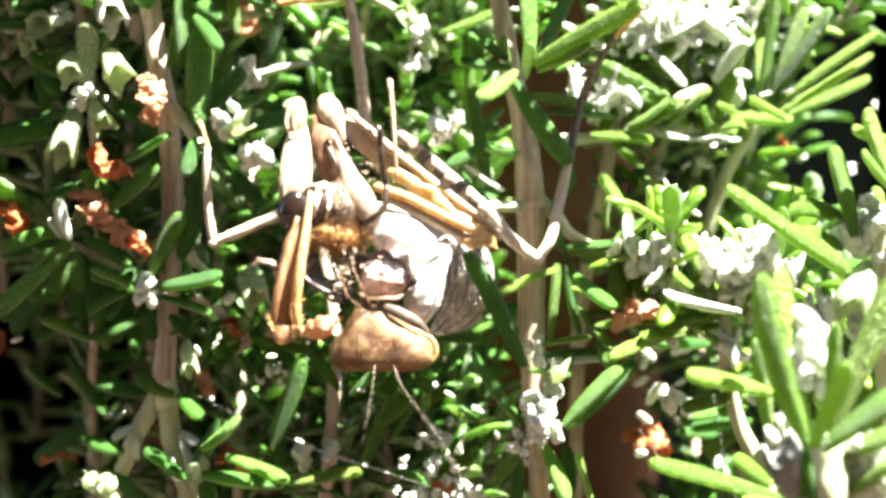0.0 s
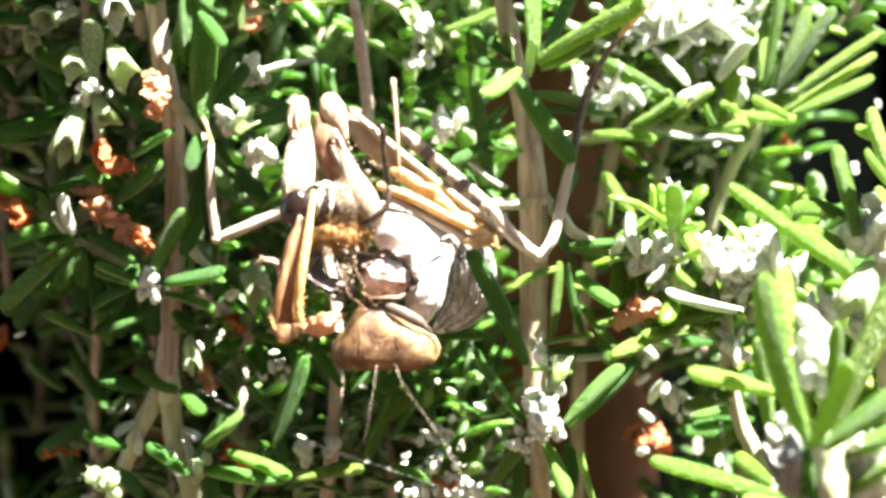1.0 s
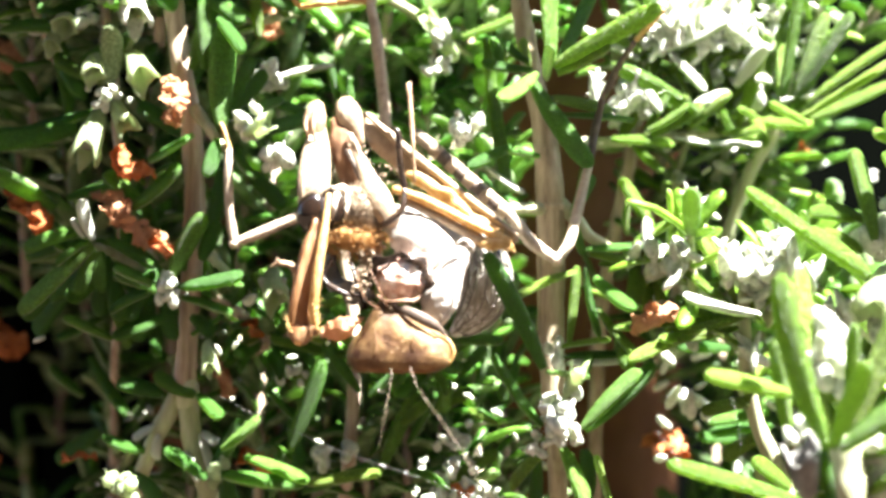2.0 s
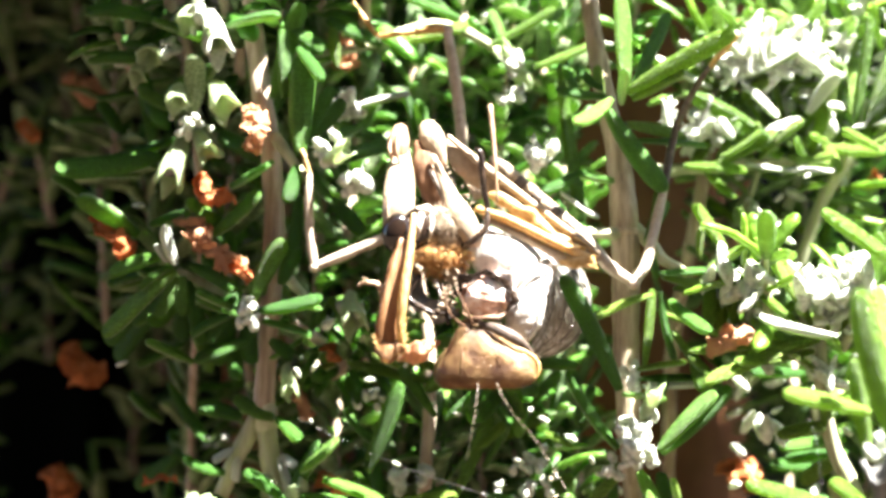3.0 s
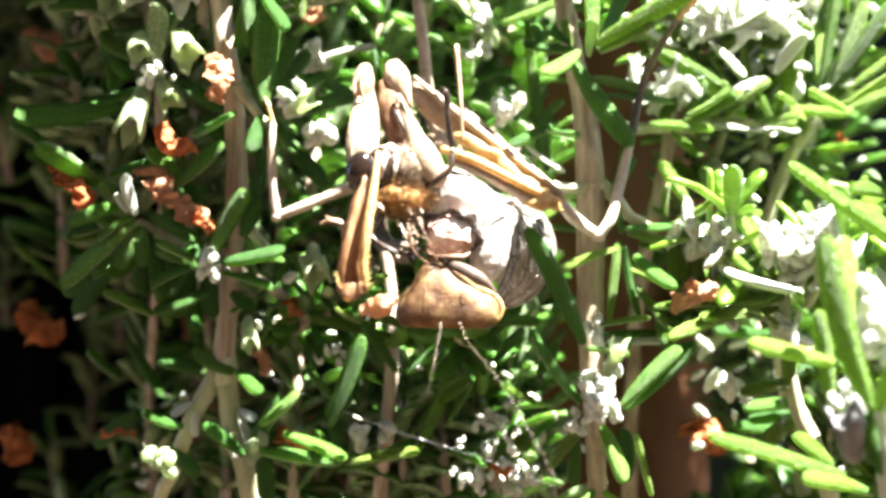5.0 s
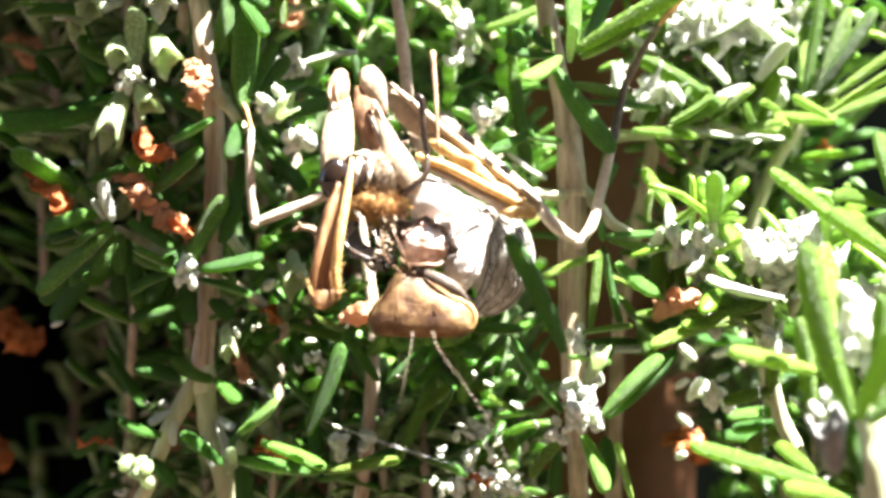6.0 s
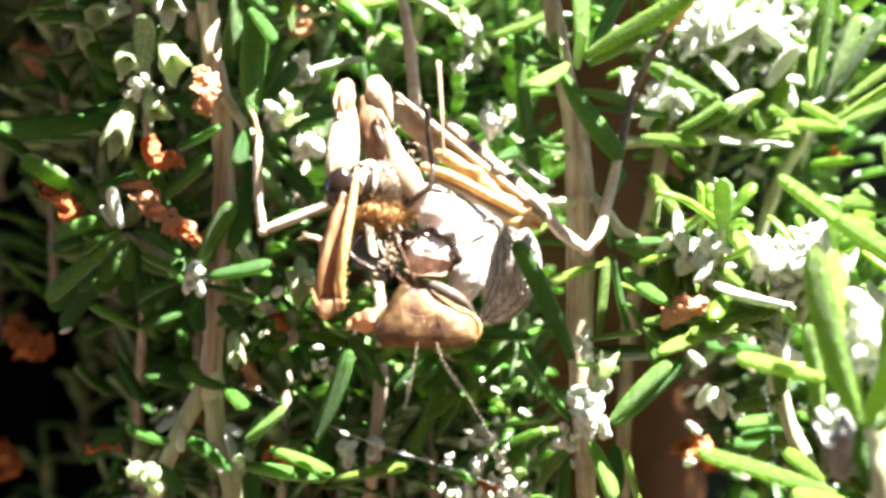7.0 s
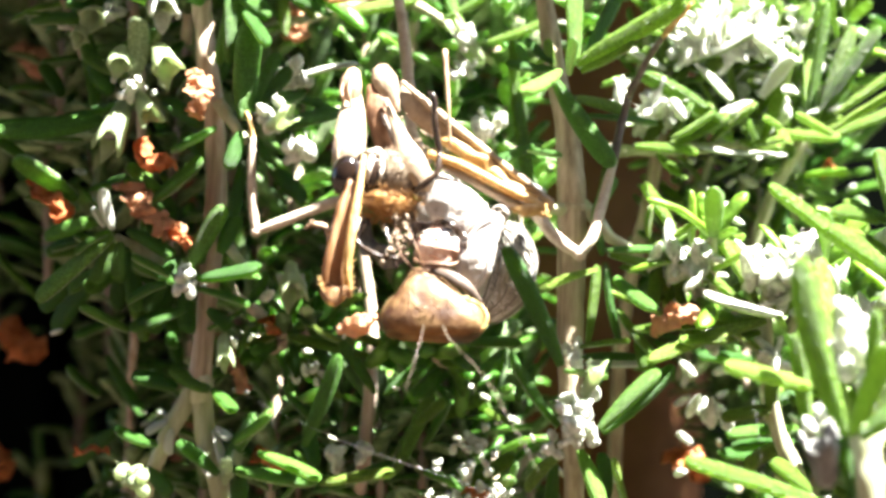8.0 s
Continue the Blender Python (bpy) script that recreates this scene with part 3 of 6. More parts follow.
    L((8.81, 1, -12.8), (14, 0, -8.36), 1.7, roll=0, kind=3, young=False)
    L((7.19, 1, -14.1), (9.2, 0, -17.72), 1.8, up=(0.4, -0.8, 0.3))
    L((9.22, 3, -18.07), (9.54, 2, -14.64), 1.5)
    L((10.95, 3, -19.1), (9.37, 1, -14.42), 1.5)
    L((6.04, 2, -14.44), (3.02, 2, -16.52), 1.4)
    L((5.6, 3, -15.27), (5.03, 4, -18.66), 1.5)
    L((6.7, 1, -18.54), (4.69, 1, -21.97), 1.6)
    L((7.31, 1, -18.74), (11.15, 1, -21.97), 1.6)
    for at, sp, n in (((6.75, -0.8, -11.95), 1.25, 30), ((6.27, 0.5, -10.89), 1.0, 8), ((5.28, 0, -13.72), 0.7, 7), ((8.04, 0, -13.36), 0.7, 7), ((6.94, 1.5, -7.26), 0.7, 7), ((7.84, 0, -9.96), 0.6, 5)):
        buds(b, at, sp, n, 0.52, "white felted bud cluster")
    calyx(b, (7.36, 0, -10.44), (8.08, -1, -8.48), 0.3, 0.6)
    buds(b, (0.12, 2, 8.81), 1.2, 16, 0.55, "white bud cluster")
    return b


def left_branch():
    b = thing("rosemary_branch", (-20.72, 5, -10.45), "trailing rosemary branch that forks, with brown stem and dark leaves", "rosemary", GROUP)
    stem(b, [(-22.27, 6, 26.72), (-22.1, 6, 19.94), (-21.14, 5, 13.89), (-20.3, 5, 8.43), (-20.05, 5, 2.56), (-20.58, 6, -4.19), (-20.92, 6, -10.54)], [0.75, 0.78, 0.8, 0.8, 0.82, 0.78, 0.85], M_STEM_DRY, "reddish brown peeling stem")
    stem(b, [(-21, 6, -10.12), (-23.03, 6, -14.14), (-24.74, 7, -18.33), (-26.28, 9, -24.32), (-25, 10, -50), (-26, 14, -97)], [0.75, 0.66, 0.6, 0.55, 0.7, 0.9], M_STEM_GREEN, "pale green fork")
    stem(b, [(-20.83, 6, -10.12), (-20.28, 6, -14.35), (-19.01, 6, -18.59), (-18.71, 8, -24.97), (-18, 12, -50), (-17, 15, -97)], [0.8, 0.82, 0.8, 0.75, 0.8, 1.0], M_STEM_GREEN, "pale green fork")
    bm = bmesh.new()
    ball(bm, (-20.75, 5.9, -10.6), (1.0, 0.85, 1.7), u=18, v=12, shape=lambda x, y, z: (x * (1.0 - 0.35 * z), y * (1.0 - 0.2 * z), z))
    part("node", bm, M_STEM_GREEN, b, "swollen pale fork")
    for base, tip in [((-23.07, 5.2, -13.2), (-24.49, 4.6, -14.08)), ((-22.69, 5.4, -13.85), (-23.16, 5, -15.56)), ((-19.46, 5, -10.86), (-18.1, 4.4, -12.26)), ((-19.38, 5, -13.59), (-18.05, 4.6, -14.59)), ((-19.55, 5, -13.8), (-18.35, 4.6, -16.47)), ((-20.72, 5, -15.06), (-19.36, 4.4, -17.06))]:
        leaf(b, base, tip, 1.0, felt=True)
    stem(b, [(-20.09, 5, 1.3), (-18.66, 4, -0.37), (-16.84, 3, -2.1)], [0.6, 0.42, 0.25], M_STEM_GREEN, "short pale side shoot")
    stem(b, [(-19.91, 4, 10.43), (-18.69, 3, 8.89), (-17.37, 2, 7.3)], [0.5, 0.42, 0.3], M_STEM_GREEN, "short pale side shoot")
    L = lambda p, q, w, **k: leaf(b, p, q, 1.22 * w, **{"young": False, **k})
    L((-20.11, 4, 13.34), (-18.07, 3, 20.63), 1.5)
    L((-17.9, 2, 16.76), (-15.59, 1, 14.5), 1.3)
    L((-19.02, 3, 13.22), (-18.84, 2, 18.39), 1.5)
    L((-17.62, 2, 8.93), (-18.03, 3, 16.51), 2.1, up=(0.5, -0.8, 0.2))
    L((-17.37, 3, 10.13), (-15.79, 4, 14.17), 1.2)
    L((-17.12, 4, 10.43), (-14.43, 5, 13.05), 1.2)
    L((-19.84, 3, 8.36), (-22.7, 1, 6.1), 1.35, up=(-0.3, -0.5, 0.9))
    L((-17.37, 3, 9.67), (-12.8, 2, 10.64), 1.3)
    L((-15.46, 2, 8.12), (-10.99, 1, 10.14), 1.5)
    L((-14.78, 3, 10.75), (-11.38, 2, 10.56), 1.2)
    L((-17.9, 2, 7.99), (-18.22, 1, 5.29), 1.2)
    L((-16.68, 2, 7.59), (-15.59, 1, 4.69), 1.2)
    L((-15.96, 4, 5.86), (-12.93, 3, 3.42), 1.4)
    L((-17.87, 3, 5.8), (-17.9, 2, 1.67), 1.0)
    L((-19.19, 3, -0.78), (-18.07, 3, 2.1), 1.3)
    # the leafy rosette on the side shoot
    stem(b, [(-21.77, 5, -2.27), (-24.5, 5, -1.01), (-27.18, 4, 0.25)], [0.4, 0.4, 0.3], M_STEM_GREEN, "short pale side shoot")
    leaf(b, (-27.95, 3, 1.36), (-31.64, 2, -0.04), 1.54, young=False, arc=True)
    leaf(b, (-27.13, 3, 0.25), (-32.06, 1.5, -4.67), 2.06, up=(-0.4, -0.8, 0.4), young=False, arc=True)
    leaf(b, (-27.34, 3, 0.54), (-29.36, 2, -1.1), 1.24, young=False, arc=True)
    leaf(b, (-27.05, 3.5, -0.17), (-28.24, 3, -2.92), 1.65, up=(-0.3, -0.9, 0.2), young=False, arc=True)
    leaf(b, (-26.64, 3.5, -0.17), (-26.47, 3, -3.09), 1.55, up=(0, -0.9, 0.2), young=False, arc=True)
    leaf(b, (-26.43, 4, -0.58), (-25.03, 3, -5.23), 1.66, up=(0.3, -0.9, 0.2), young=False, arc=True)
    leaf(b, (-26.14, 3.5, 0.66), (-22.72, 3, -1.11), 1.55, young=False, arc=True)
    leaf(b, (-21.55, 3.5, -3.39), (-25.4, 2.5, -1.72), 1.76, young=False, arc=True)
    leaf(b, (-21.37, 3, -2.1), (-18.84, 2, 2.57), 1.85, up=(0.5, -0.8, 0.2), young=False, arc=True)
    leaf(b, (-24.48, 4, 3.03), (-20.75, 3, 6.13), 2.08, up=(-0.3, -0.8, 0.5), young=False, arc=True)
    leaf(b, (-33.73, 5, 4.87), (-36.65, 4, 7.11), 1.78, young=False, arc=True)
    leaf(b, (-31.29, 6, 8.59), (-36.75, 5, 7.34), 1.69, up=(0, -0.6, 0.8), young=False, arc=True)
    leaf(b, (-23.45, 5, -4.57), (-22.52, 4, -7.65), 1.47, up=(0, -0.9, 0.2), young=False, arc=True)
    leaf(b, (-23.99, 5, -4.15), (-25.01, 4.5, -7.14), 1.36, young=False, arc=True)
    leaf(b, (-27.27, 6, -1.65), (-30.58, 5, -3.73), 1.48, young=False, arc=True)
    leaf(b, (-26.42, 6, -1.02), (-24.29, 5, -3.31), 1.38, young=False, arc=True)
    leaf(b, (-29.81, 6, 3.85), (-25.76, 5, 5.29), 1.80, young=False, arc=True)
    leaf(b, (-31.08, 6, 1.74), (-34.46, 6, 3.01), 1.59, young=False, arc=True)
    leaf(b, (-27.0, 2.5, 0.66), (-27.6, 1.5, 3.37), 1.33, felt=True, arc=True)
    leaf(b, (-27.7, 2.5, 0.86), (-28.42, 2, 2.16), 1.02, felt=True, arc=True)
    L((-22.59, 2, -2.61), (-25.2, 1, -1.33), 1.2)
    L((-22.8, 2, -3.22), (-25.85, 2, -3.63), 1.2)
    L((-20.55, 2, -2.73), (-15.68, 0, -2.28), 1.25)
    L((-20.35, 2, -3.55), (-16.4, 1, -4.24), 1.2)
    L((-18.69, 3, -2.43), (-16.32, 1, -1.66), 1.2)
    L((-20.11, 4, -4.95), (-18.24, 4, -6.19), 1.2)
    L((-21.78, 4, -4.95), (-25.69, 3, -6.46), 1.2)
    L((-25.93, 4, -6.69), (-29.31, 3, -4.9), 1.2)
    L((-24.69, 4, -7.02), (-25.52, 4, -3.7), 1.3)
    L((-22.61, 4, -6.61), (-22.73, 3, -7.86), 1.0)
    L((-19.49, 4, -10.76), (-17.46, 3, -12.52), 1.2)
    L((-22.4, 5, -10.87), (-25.55, 5, -9.61), 1.5)
    L((-18.45, 4, -16.17), (-15.66, 2, -12.8), 1.5)
    L((-17.62, 4, -14.5), (-15.81, 3, -12.52), 1.2)
    L((-17.66, 3, -16.43), (-11.49, 3, -17.58), 1.7, up=(0, -0.6, 0.8))
    L((-18.69, 3, -16.84), (-21.57, 3, -14.37), 1.2)
    L((-19.88, 5, -10.87), (-23.03, 6, -10.12), 1.3)
    L((-17.21, 4, -16.17), (-17.62, 4, -20.32), 1.4)
    L((-23.44, 4, -14.92), (-26.51, 3, -14.37), 1.3)
    L((-24.5, 5, -16.74), (-22.19, 4, -18.24), 1.2)
    L((-20.51, 5, 8.43), (-24.73, 6, 11.05), 1.5)
    L((-20.3, 5, 5.91), (-23.03, 6, 8.51), 1.4)
    L((-23.34, 4.5, -2.67), (-25.72, 4, -1.62), 1.6)
    L((-23.87, 5, 0.04), (-25.72, 4, 1.08), 1.6)
    L((-22.51, 4.5, -1.21), (-25.19, 3.5, -4.92), 1.6)
    L((-23.03, 5, -3.31), (-24.69, 4, -6.61), 1.6)
    L((-21.9, 5, -3.31), (-22.19, 4, -6.61), 1.6)
    L((-28.8, 7, 0.47), (-32.77, 6, -0.3), 1.6)
    L((-30.85, 7, 1.84), (-32.56, 6, 0.38), 1.6)
    L((-26.84, 6, 0.04), (-30.37, 5, -0.88), 1.6)
    L((-26.84, 6, -0.8), (-29.32, 5, -4.15), 1.6)
    L((-30.94, 7, -2.52), (-33.19, 6, -5.25), 1.6)
    L((-26.42, 6, -1.23), (-27.85, 5, -4.57), 1.6)
    L((-20.45, 3.6, 0.87), (-21.49, 3, -1.19), 1.6)
    L((-24.19, 5.5, 3.41), (-26.6, 5, 5.91), 1.6)
    L((-23.35, 5.5, 1.73), (-23.87, 5, 4.03), 1.6)
    buds(b, (-21.19, 1.5, -2.88), 0.9, 14, 0.42, "grey-white bud cluster")
    buds(b, (-15.31, 1, 8.52), 1.0, 9, 0.62, "white bud cluster")
    buds(b, (-13.49, 1, 6.83), 0.9, 6, 0.75, "white bud cluster")
    buds(b, (-24.87, 3, -17.25), 1.0, 10, 0.6, "grey-green bud cluster", M_CALYX)
    buds(b, (-17.87, 3, -16.43), 0.8, 7, 0.5, "grey-green bud cluster", M_CALYX)
    calyx(b, (-15.71, 1, 8.12), (-14.16, 0, 9.04), 0.5, 0.6)
    calyx(b, (-18.69, 3, -6.55), (-18.31, 2, -8.52), 0.4, 0.6, label="hollow green calyx")
    return b


def flowered_branch():
    b = thing("rosemary_branch", (-26.91, 8, 6.08), "shaded rosemary branch with pale empty flower cups", "rosemary", GROUP)
    stem(b, [(-29.59, 10, 26.38), (-27.59, 9, 16.58), (-27.17, 10, 9.7), (-27.68, 14, 0.95), (-30.07, 22, -9.67), (-31.77, 28, -23.37), (-34, 30, -50), (-36, 32, -97)], [0.4, 0.4, 0.4, 0.38, 0.38, 0.4, 0.5, 0.7], M_STEM_DRY)
    L = lambda p, q, w, **k: leaf(b, p, q, 1.22 * w, **{"young": False, **k})
    L((-26.35, 4, 12.09), (-24.88, 1, 15.71), 1.7)
    L((-25.76, 5, 13.89), (-23.84, 3, 16.51), 1.3)
    L((-30.36, 8, 10.39), (-30.7, 8, 16.86), 1.5)
    L((-25.15, 6, 16.13), (-29.17, 6, 14.01), 1.7)
    L((-27.69, 6, 10.42), (-34.04, 6, 8.51), 1.6, up=(0, -0.5, 0.9))
    L((-28.11, 6, 17.19), (-32.35, 6, 18.67), 1.7)
    L((-24.5, 5, 17.66), (-29.53, 5, 19.34), 1.7)
    L((-27.52, 7, 12.86), (-31.22, 8, 13.84), 1.3)
    L((-30.24, 16, 0.05), (-30.79, 5, 4.66), 1.6)
    L((-33.19, 15, 1.88), (-33.83, 4, 5.86), 1.6, up=(-0.2, -0.6, 0.7))
    L((-31.63, 16, 0.05), (-35.64, 14, -0.41), 1.6)
    L((-30.44, 15, -1.33), (-35.64, 14, -5.96), 2.0, up=(-0.2, -0.9, 0.3))
    L((-25.38, 7, 5.17), (-29.53, 15, 1.42), 1.6)
    L((-26.78, 15, -1.79), (-29.73, 14, 0.05), 1.5)
    L((-30.94, 7, 7.73), (-35.1, 8, 7.37), 1.4)
    L((-32.94, 8, 11.25), (-34.24, 8, 13.84), 1.3)
    L((-25.62, 16, -5.5), (-25.15, 16, -9.2), 1.3)
    L((-29.32, 16, -5.5), (-33.19, 15, -7.29), 1.5)
    L((-30.96, 17, -8.81), (-27.69, 15, -13.71), 1.2)
    L((-31.69, 18, -12.18), (-34.98, 18, -10.3), 1.5)
    L((-30.28, 18, -15), (-34.04, 18, -17.82), 1.7)
    L((-29.53, 5, 19.55), (-34.25, 4, 21.44), 1.7)
    L((-29.32, 5, 16.19), (-34.04, 4, 17.7), 1.7)
    L((-23.65, 4, 18.74), (-19.33, 2, 19.82), 1.7)
    L((-20.9, 9, 22.1), (-11.2, 8, 22.2), 1.7)
    L((-19.31, 3, 18.77), (-15.86, 2, 16.96), 1.4)
    L((-28.9, 5, 9.06), (-36.19, 3, 7.04), 1.9, up=(-0.4, -0.85, 0.3))
    L((-30.58, 5, 3.15), (-34.42, 2, 6.08), 2.0, up=(-0.5, -0.85, 0.1))
    calyx(b, (-24.98, 4, 20.2), (-23.98, 2, 16.96), 0.6, 0.95, M_BUD, label="white hanging flower cup")
    calyx(b, (-26.35, 4, 20.41), (-26.51, 3, 18.98), 0.5, 0.8, label="pale translucent flower cup")
    buds(b, (-25.48, 3, 19.8), 1.0, 9, 0.5, "pale bud cluster")
    # pale cups
    calyx(b, (-24.45, 3, 14.53), (-23.26, 1, 12.48), 0.5, 0.95, label="pale translucent flower cup", teeth=3)
    calyx(b, (-27.13, 3, 14.24), (-27, 2, 12.76), 0.5, 0.8, label="pale translucent flower cup")
    calyx(b, (-26.76, 4, 10.85), (-27.4, 2, 7.3), 0.6, 0.9, label="torn pale flower cup with a dark mouth")
    # a dark plug fills the mouth in place of the shade inside it
    bm = bmesh.new()
    ball(bm, (-27.3, 1.9, 7.75), (0.85, 0.6, 0.6), (20, 0, 0), 14, 9)
    part("throat_shade", bm, M_CALYX_DARK, b, "dark plug for the shade inside the flower cup")
    calyx(b, (-25.93, 4, 10.85), (-24.63, 2, 9.22), 0.5, 0.75, label="pale green flower cup")
    calyx(b, (-29.26, 4, 17.5), (-29.4, 3, 16.3), 0.5, 0.9, label="pale translucent flower cup")
    calyx(b, (-25.1, 4, 19.16), (-24.3, 2, 17.49), 0.5, 0.8, label="white flower cup")
    calyx(b, (-30.3, 4, 16.04), (-30.3, 3, 14.86), 0.4, 0.6, label="pale green flower cup")
    buds(b, (-26.1, 3, 11.57), 1.2, 14, 0.4, "pale bud cluster")
    buds(b, (-28.22, 4, 17.08), 1.0, 9, 0.5, "pale bud cluster")
    return b


def front_branch():
    b = thing("rosemary_branch", (22.69, -18, -15.8), "sunlit bright green rosemary tip close in front", "rosemary", GROUP)
    stem(b, [(22.13, -18, -11.02), (22.49, -18, -12.5), (22.69, -18, -15.8), (23.84, -16, -22.25), (32, -6, -50), (34, -2, -97)], [0.75, 1.0, 1.05, 1.0, 1.0, 1.2], M_STEM_GREEN, "thick pale young stem")
    L = lambda p, q, w, **k: leaf(b, p, q, w, **{"young": True, "arc": True, **k})
    L((20.99, -19, -11.37), (18.16, -20, -1.58), 2.02, up=(-0.25, -0.95, 0.1), roll=0, kind=6)
    L((21.88, -16, -11.28), (20.35, -15, -1.26), 1.87, up=(0.1, -0.95, 0.25), roll=0, kind=6)
    L((22.56, -18, -8.71), (22.62, -19, -4.2), 1.11, up=(-0.2, -0.9, 0.2), roll=0, kind=7)
    L((21.06, -20, -11.24), (22.31, -23, -6.17), 1.50, up=(-0.3, -0.9, 0.2), roll=0, kind=7)
    L((23.16, -16, -10.77), (27.23, -17, -0.97), 2.18, up=(-0.4, -0.85, 0.2), roll=0, kind=7)
    L((21.61, -20, -11.4), (26.02, -22, -7.57), 1.99, up=(0.0, -0.62, 0.78), roll=0, kind=7)
    L((20.29, -13, -8.91), (15.02, -13, -7.72), 1.75, up=(-0.1, -0.6, 0.8), roll=0, kind=0)
    L((20.41, -12, -11.8), (19.57, -12, -5.55), 1.41, up=(-0.4, -0.9, 0.0), roll=0, kind=7)
    L((22.16, -8, -16.37), (13.39, -8, -13.9), 1.84, up=(-0.1, -0.5, 0.85), roll=0, kind=0)
    L((21.88, -6, -15.85), (19.56, -5, -13.89), 1.51, up=(-0.1, -0.6, 0.8), roll=0, kind=7)
    L((21.28, -20, -14.94), (20.54, -20, -11.4), 0.97, up=(-0.6, -0.8, 0.0), roll=0, kind=7, young=False)
    L((23.64, -8, -17.3), (19.03, -8, -15.89), 1.66, roll=0, kind=7, young=False)
    L((23.28, -18, -12.0), (26.44, -20, -10.27), 1.71, up=(0.1, -0.7, 0.7), roll=0, kind=7)
    L((23.78, -18, -14.21), (25.64, -21, -11.9), 1.62, up=(0.1, -0.7, 0.7), roll=0, kind=7)
    L((22.84, -9, -16.93), (19.19, -9, -16.38), 1.82, roll=0, kind=7)
    buds(b, (22.15, -16, -6.71), 1.6, 14, 0.75, "white bud cluster")
    buds(b, (21.89, -15, -5.77), 1.3, 10, 0.8, "white bud cluster")
    buds(b, (20.05, -17, -10.98), 0.9, 8, 0.45, "white bud cluster")
    buds(b, (24.93, -18, -12.83), 1.9, 24, 0.85, "white bud cluster")
    calyx(b, (20.08, -19, -14.3), (19.45, -20, -11.89), 0.6, 0.9, M_CALYX_DARK, "withered grey flower cup")
    return b


def upper_front_branch():
    b = thing("rosemary_branch", (28.68, -4, -4.57), "bright rosemary shoot with stubby leaves at the edge of the bush", "rosemary", GROUP)
    stem(b, [(29.53, -5, 1.56), (29.64, -4, -4.57), (31.3, -3, -13.94), (34.24, 0, -26.36), (44, 0, -50), (46, 3, -97)], [0.5, 0.7, 0.75, 0.8, 0.9, 1.1], M_STEM_GREEN)
    L = lambda p, q, w, **k: leaf(b, p, q, w, young=True, **k)
    L((27.52, -4, -1.81), (18.75, -6, 4.41), 1.95, up=(0.2, -0.6, 0.75), roll=0, kind=3)
    L((27.14, -4, 0.04), (24.01, -5, 1.64), 1.6)
    L((27.7, -5, 0.8), (26.48, -5, 7.04), 1.85, up=(0.5, -0.8, 0.3), roll=0, kind=0)
    L((27.91, -4, 1.77), (24.37, -4, 3.69), 1.5)
    L((30.67, -5, 3.65), (27.85, -5, 9.17), 1.75, up=(0.4, -0.75, 0.5), roll=0)
    L((31.05, -5, 3.46), (27.27, -6, 5.76), 1.6, roll=0)
    L((30.29, -5, 7.27), (27.75, -4, 7.73), 1.3)
    L((29.53, -5, 0.8), (32.57, -5, 5.37), 1.9)
    L((29.91, -5, -3.01), (32.95, -5, 0.42), 1.9)
    L((29.94, -3, -1.51), (30.13, -3, 4.31), 1.5)
    L((26.82, -6.5, -1.54), (22.79, -8, 1.44), 2.3, up=(0.3, -0.7, 0.6), roll=0, kind=0)
    L((26.56, -4, 2.15), (24.01, -5, 3.54), 1.7, up=(0.3, -0.7, 0.6), roll=0, kind=1)
    calyx(b, (29.25, -4, -1.11), (27.43, -5, -3.77), 1.0, 1.2, label="white speckled flower cup")
    buds(b, (29.06, -4, 1.58), 1.8, 22, 0.85, "white bud cluster")
    buds(b, (29.55, -3, -5.01), 1.8, 18, 0.85, "white bud cluster")
    return b


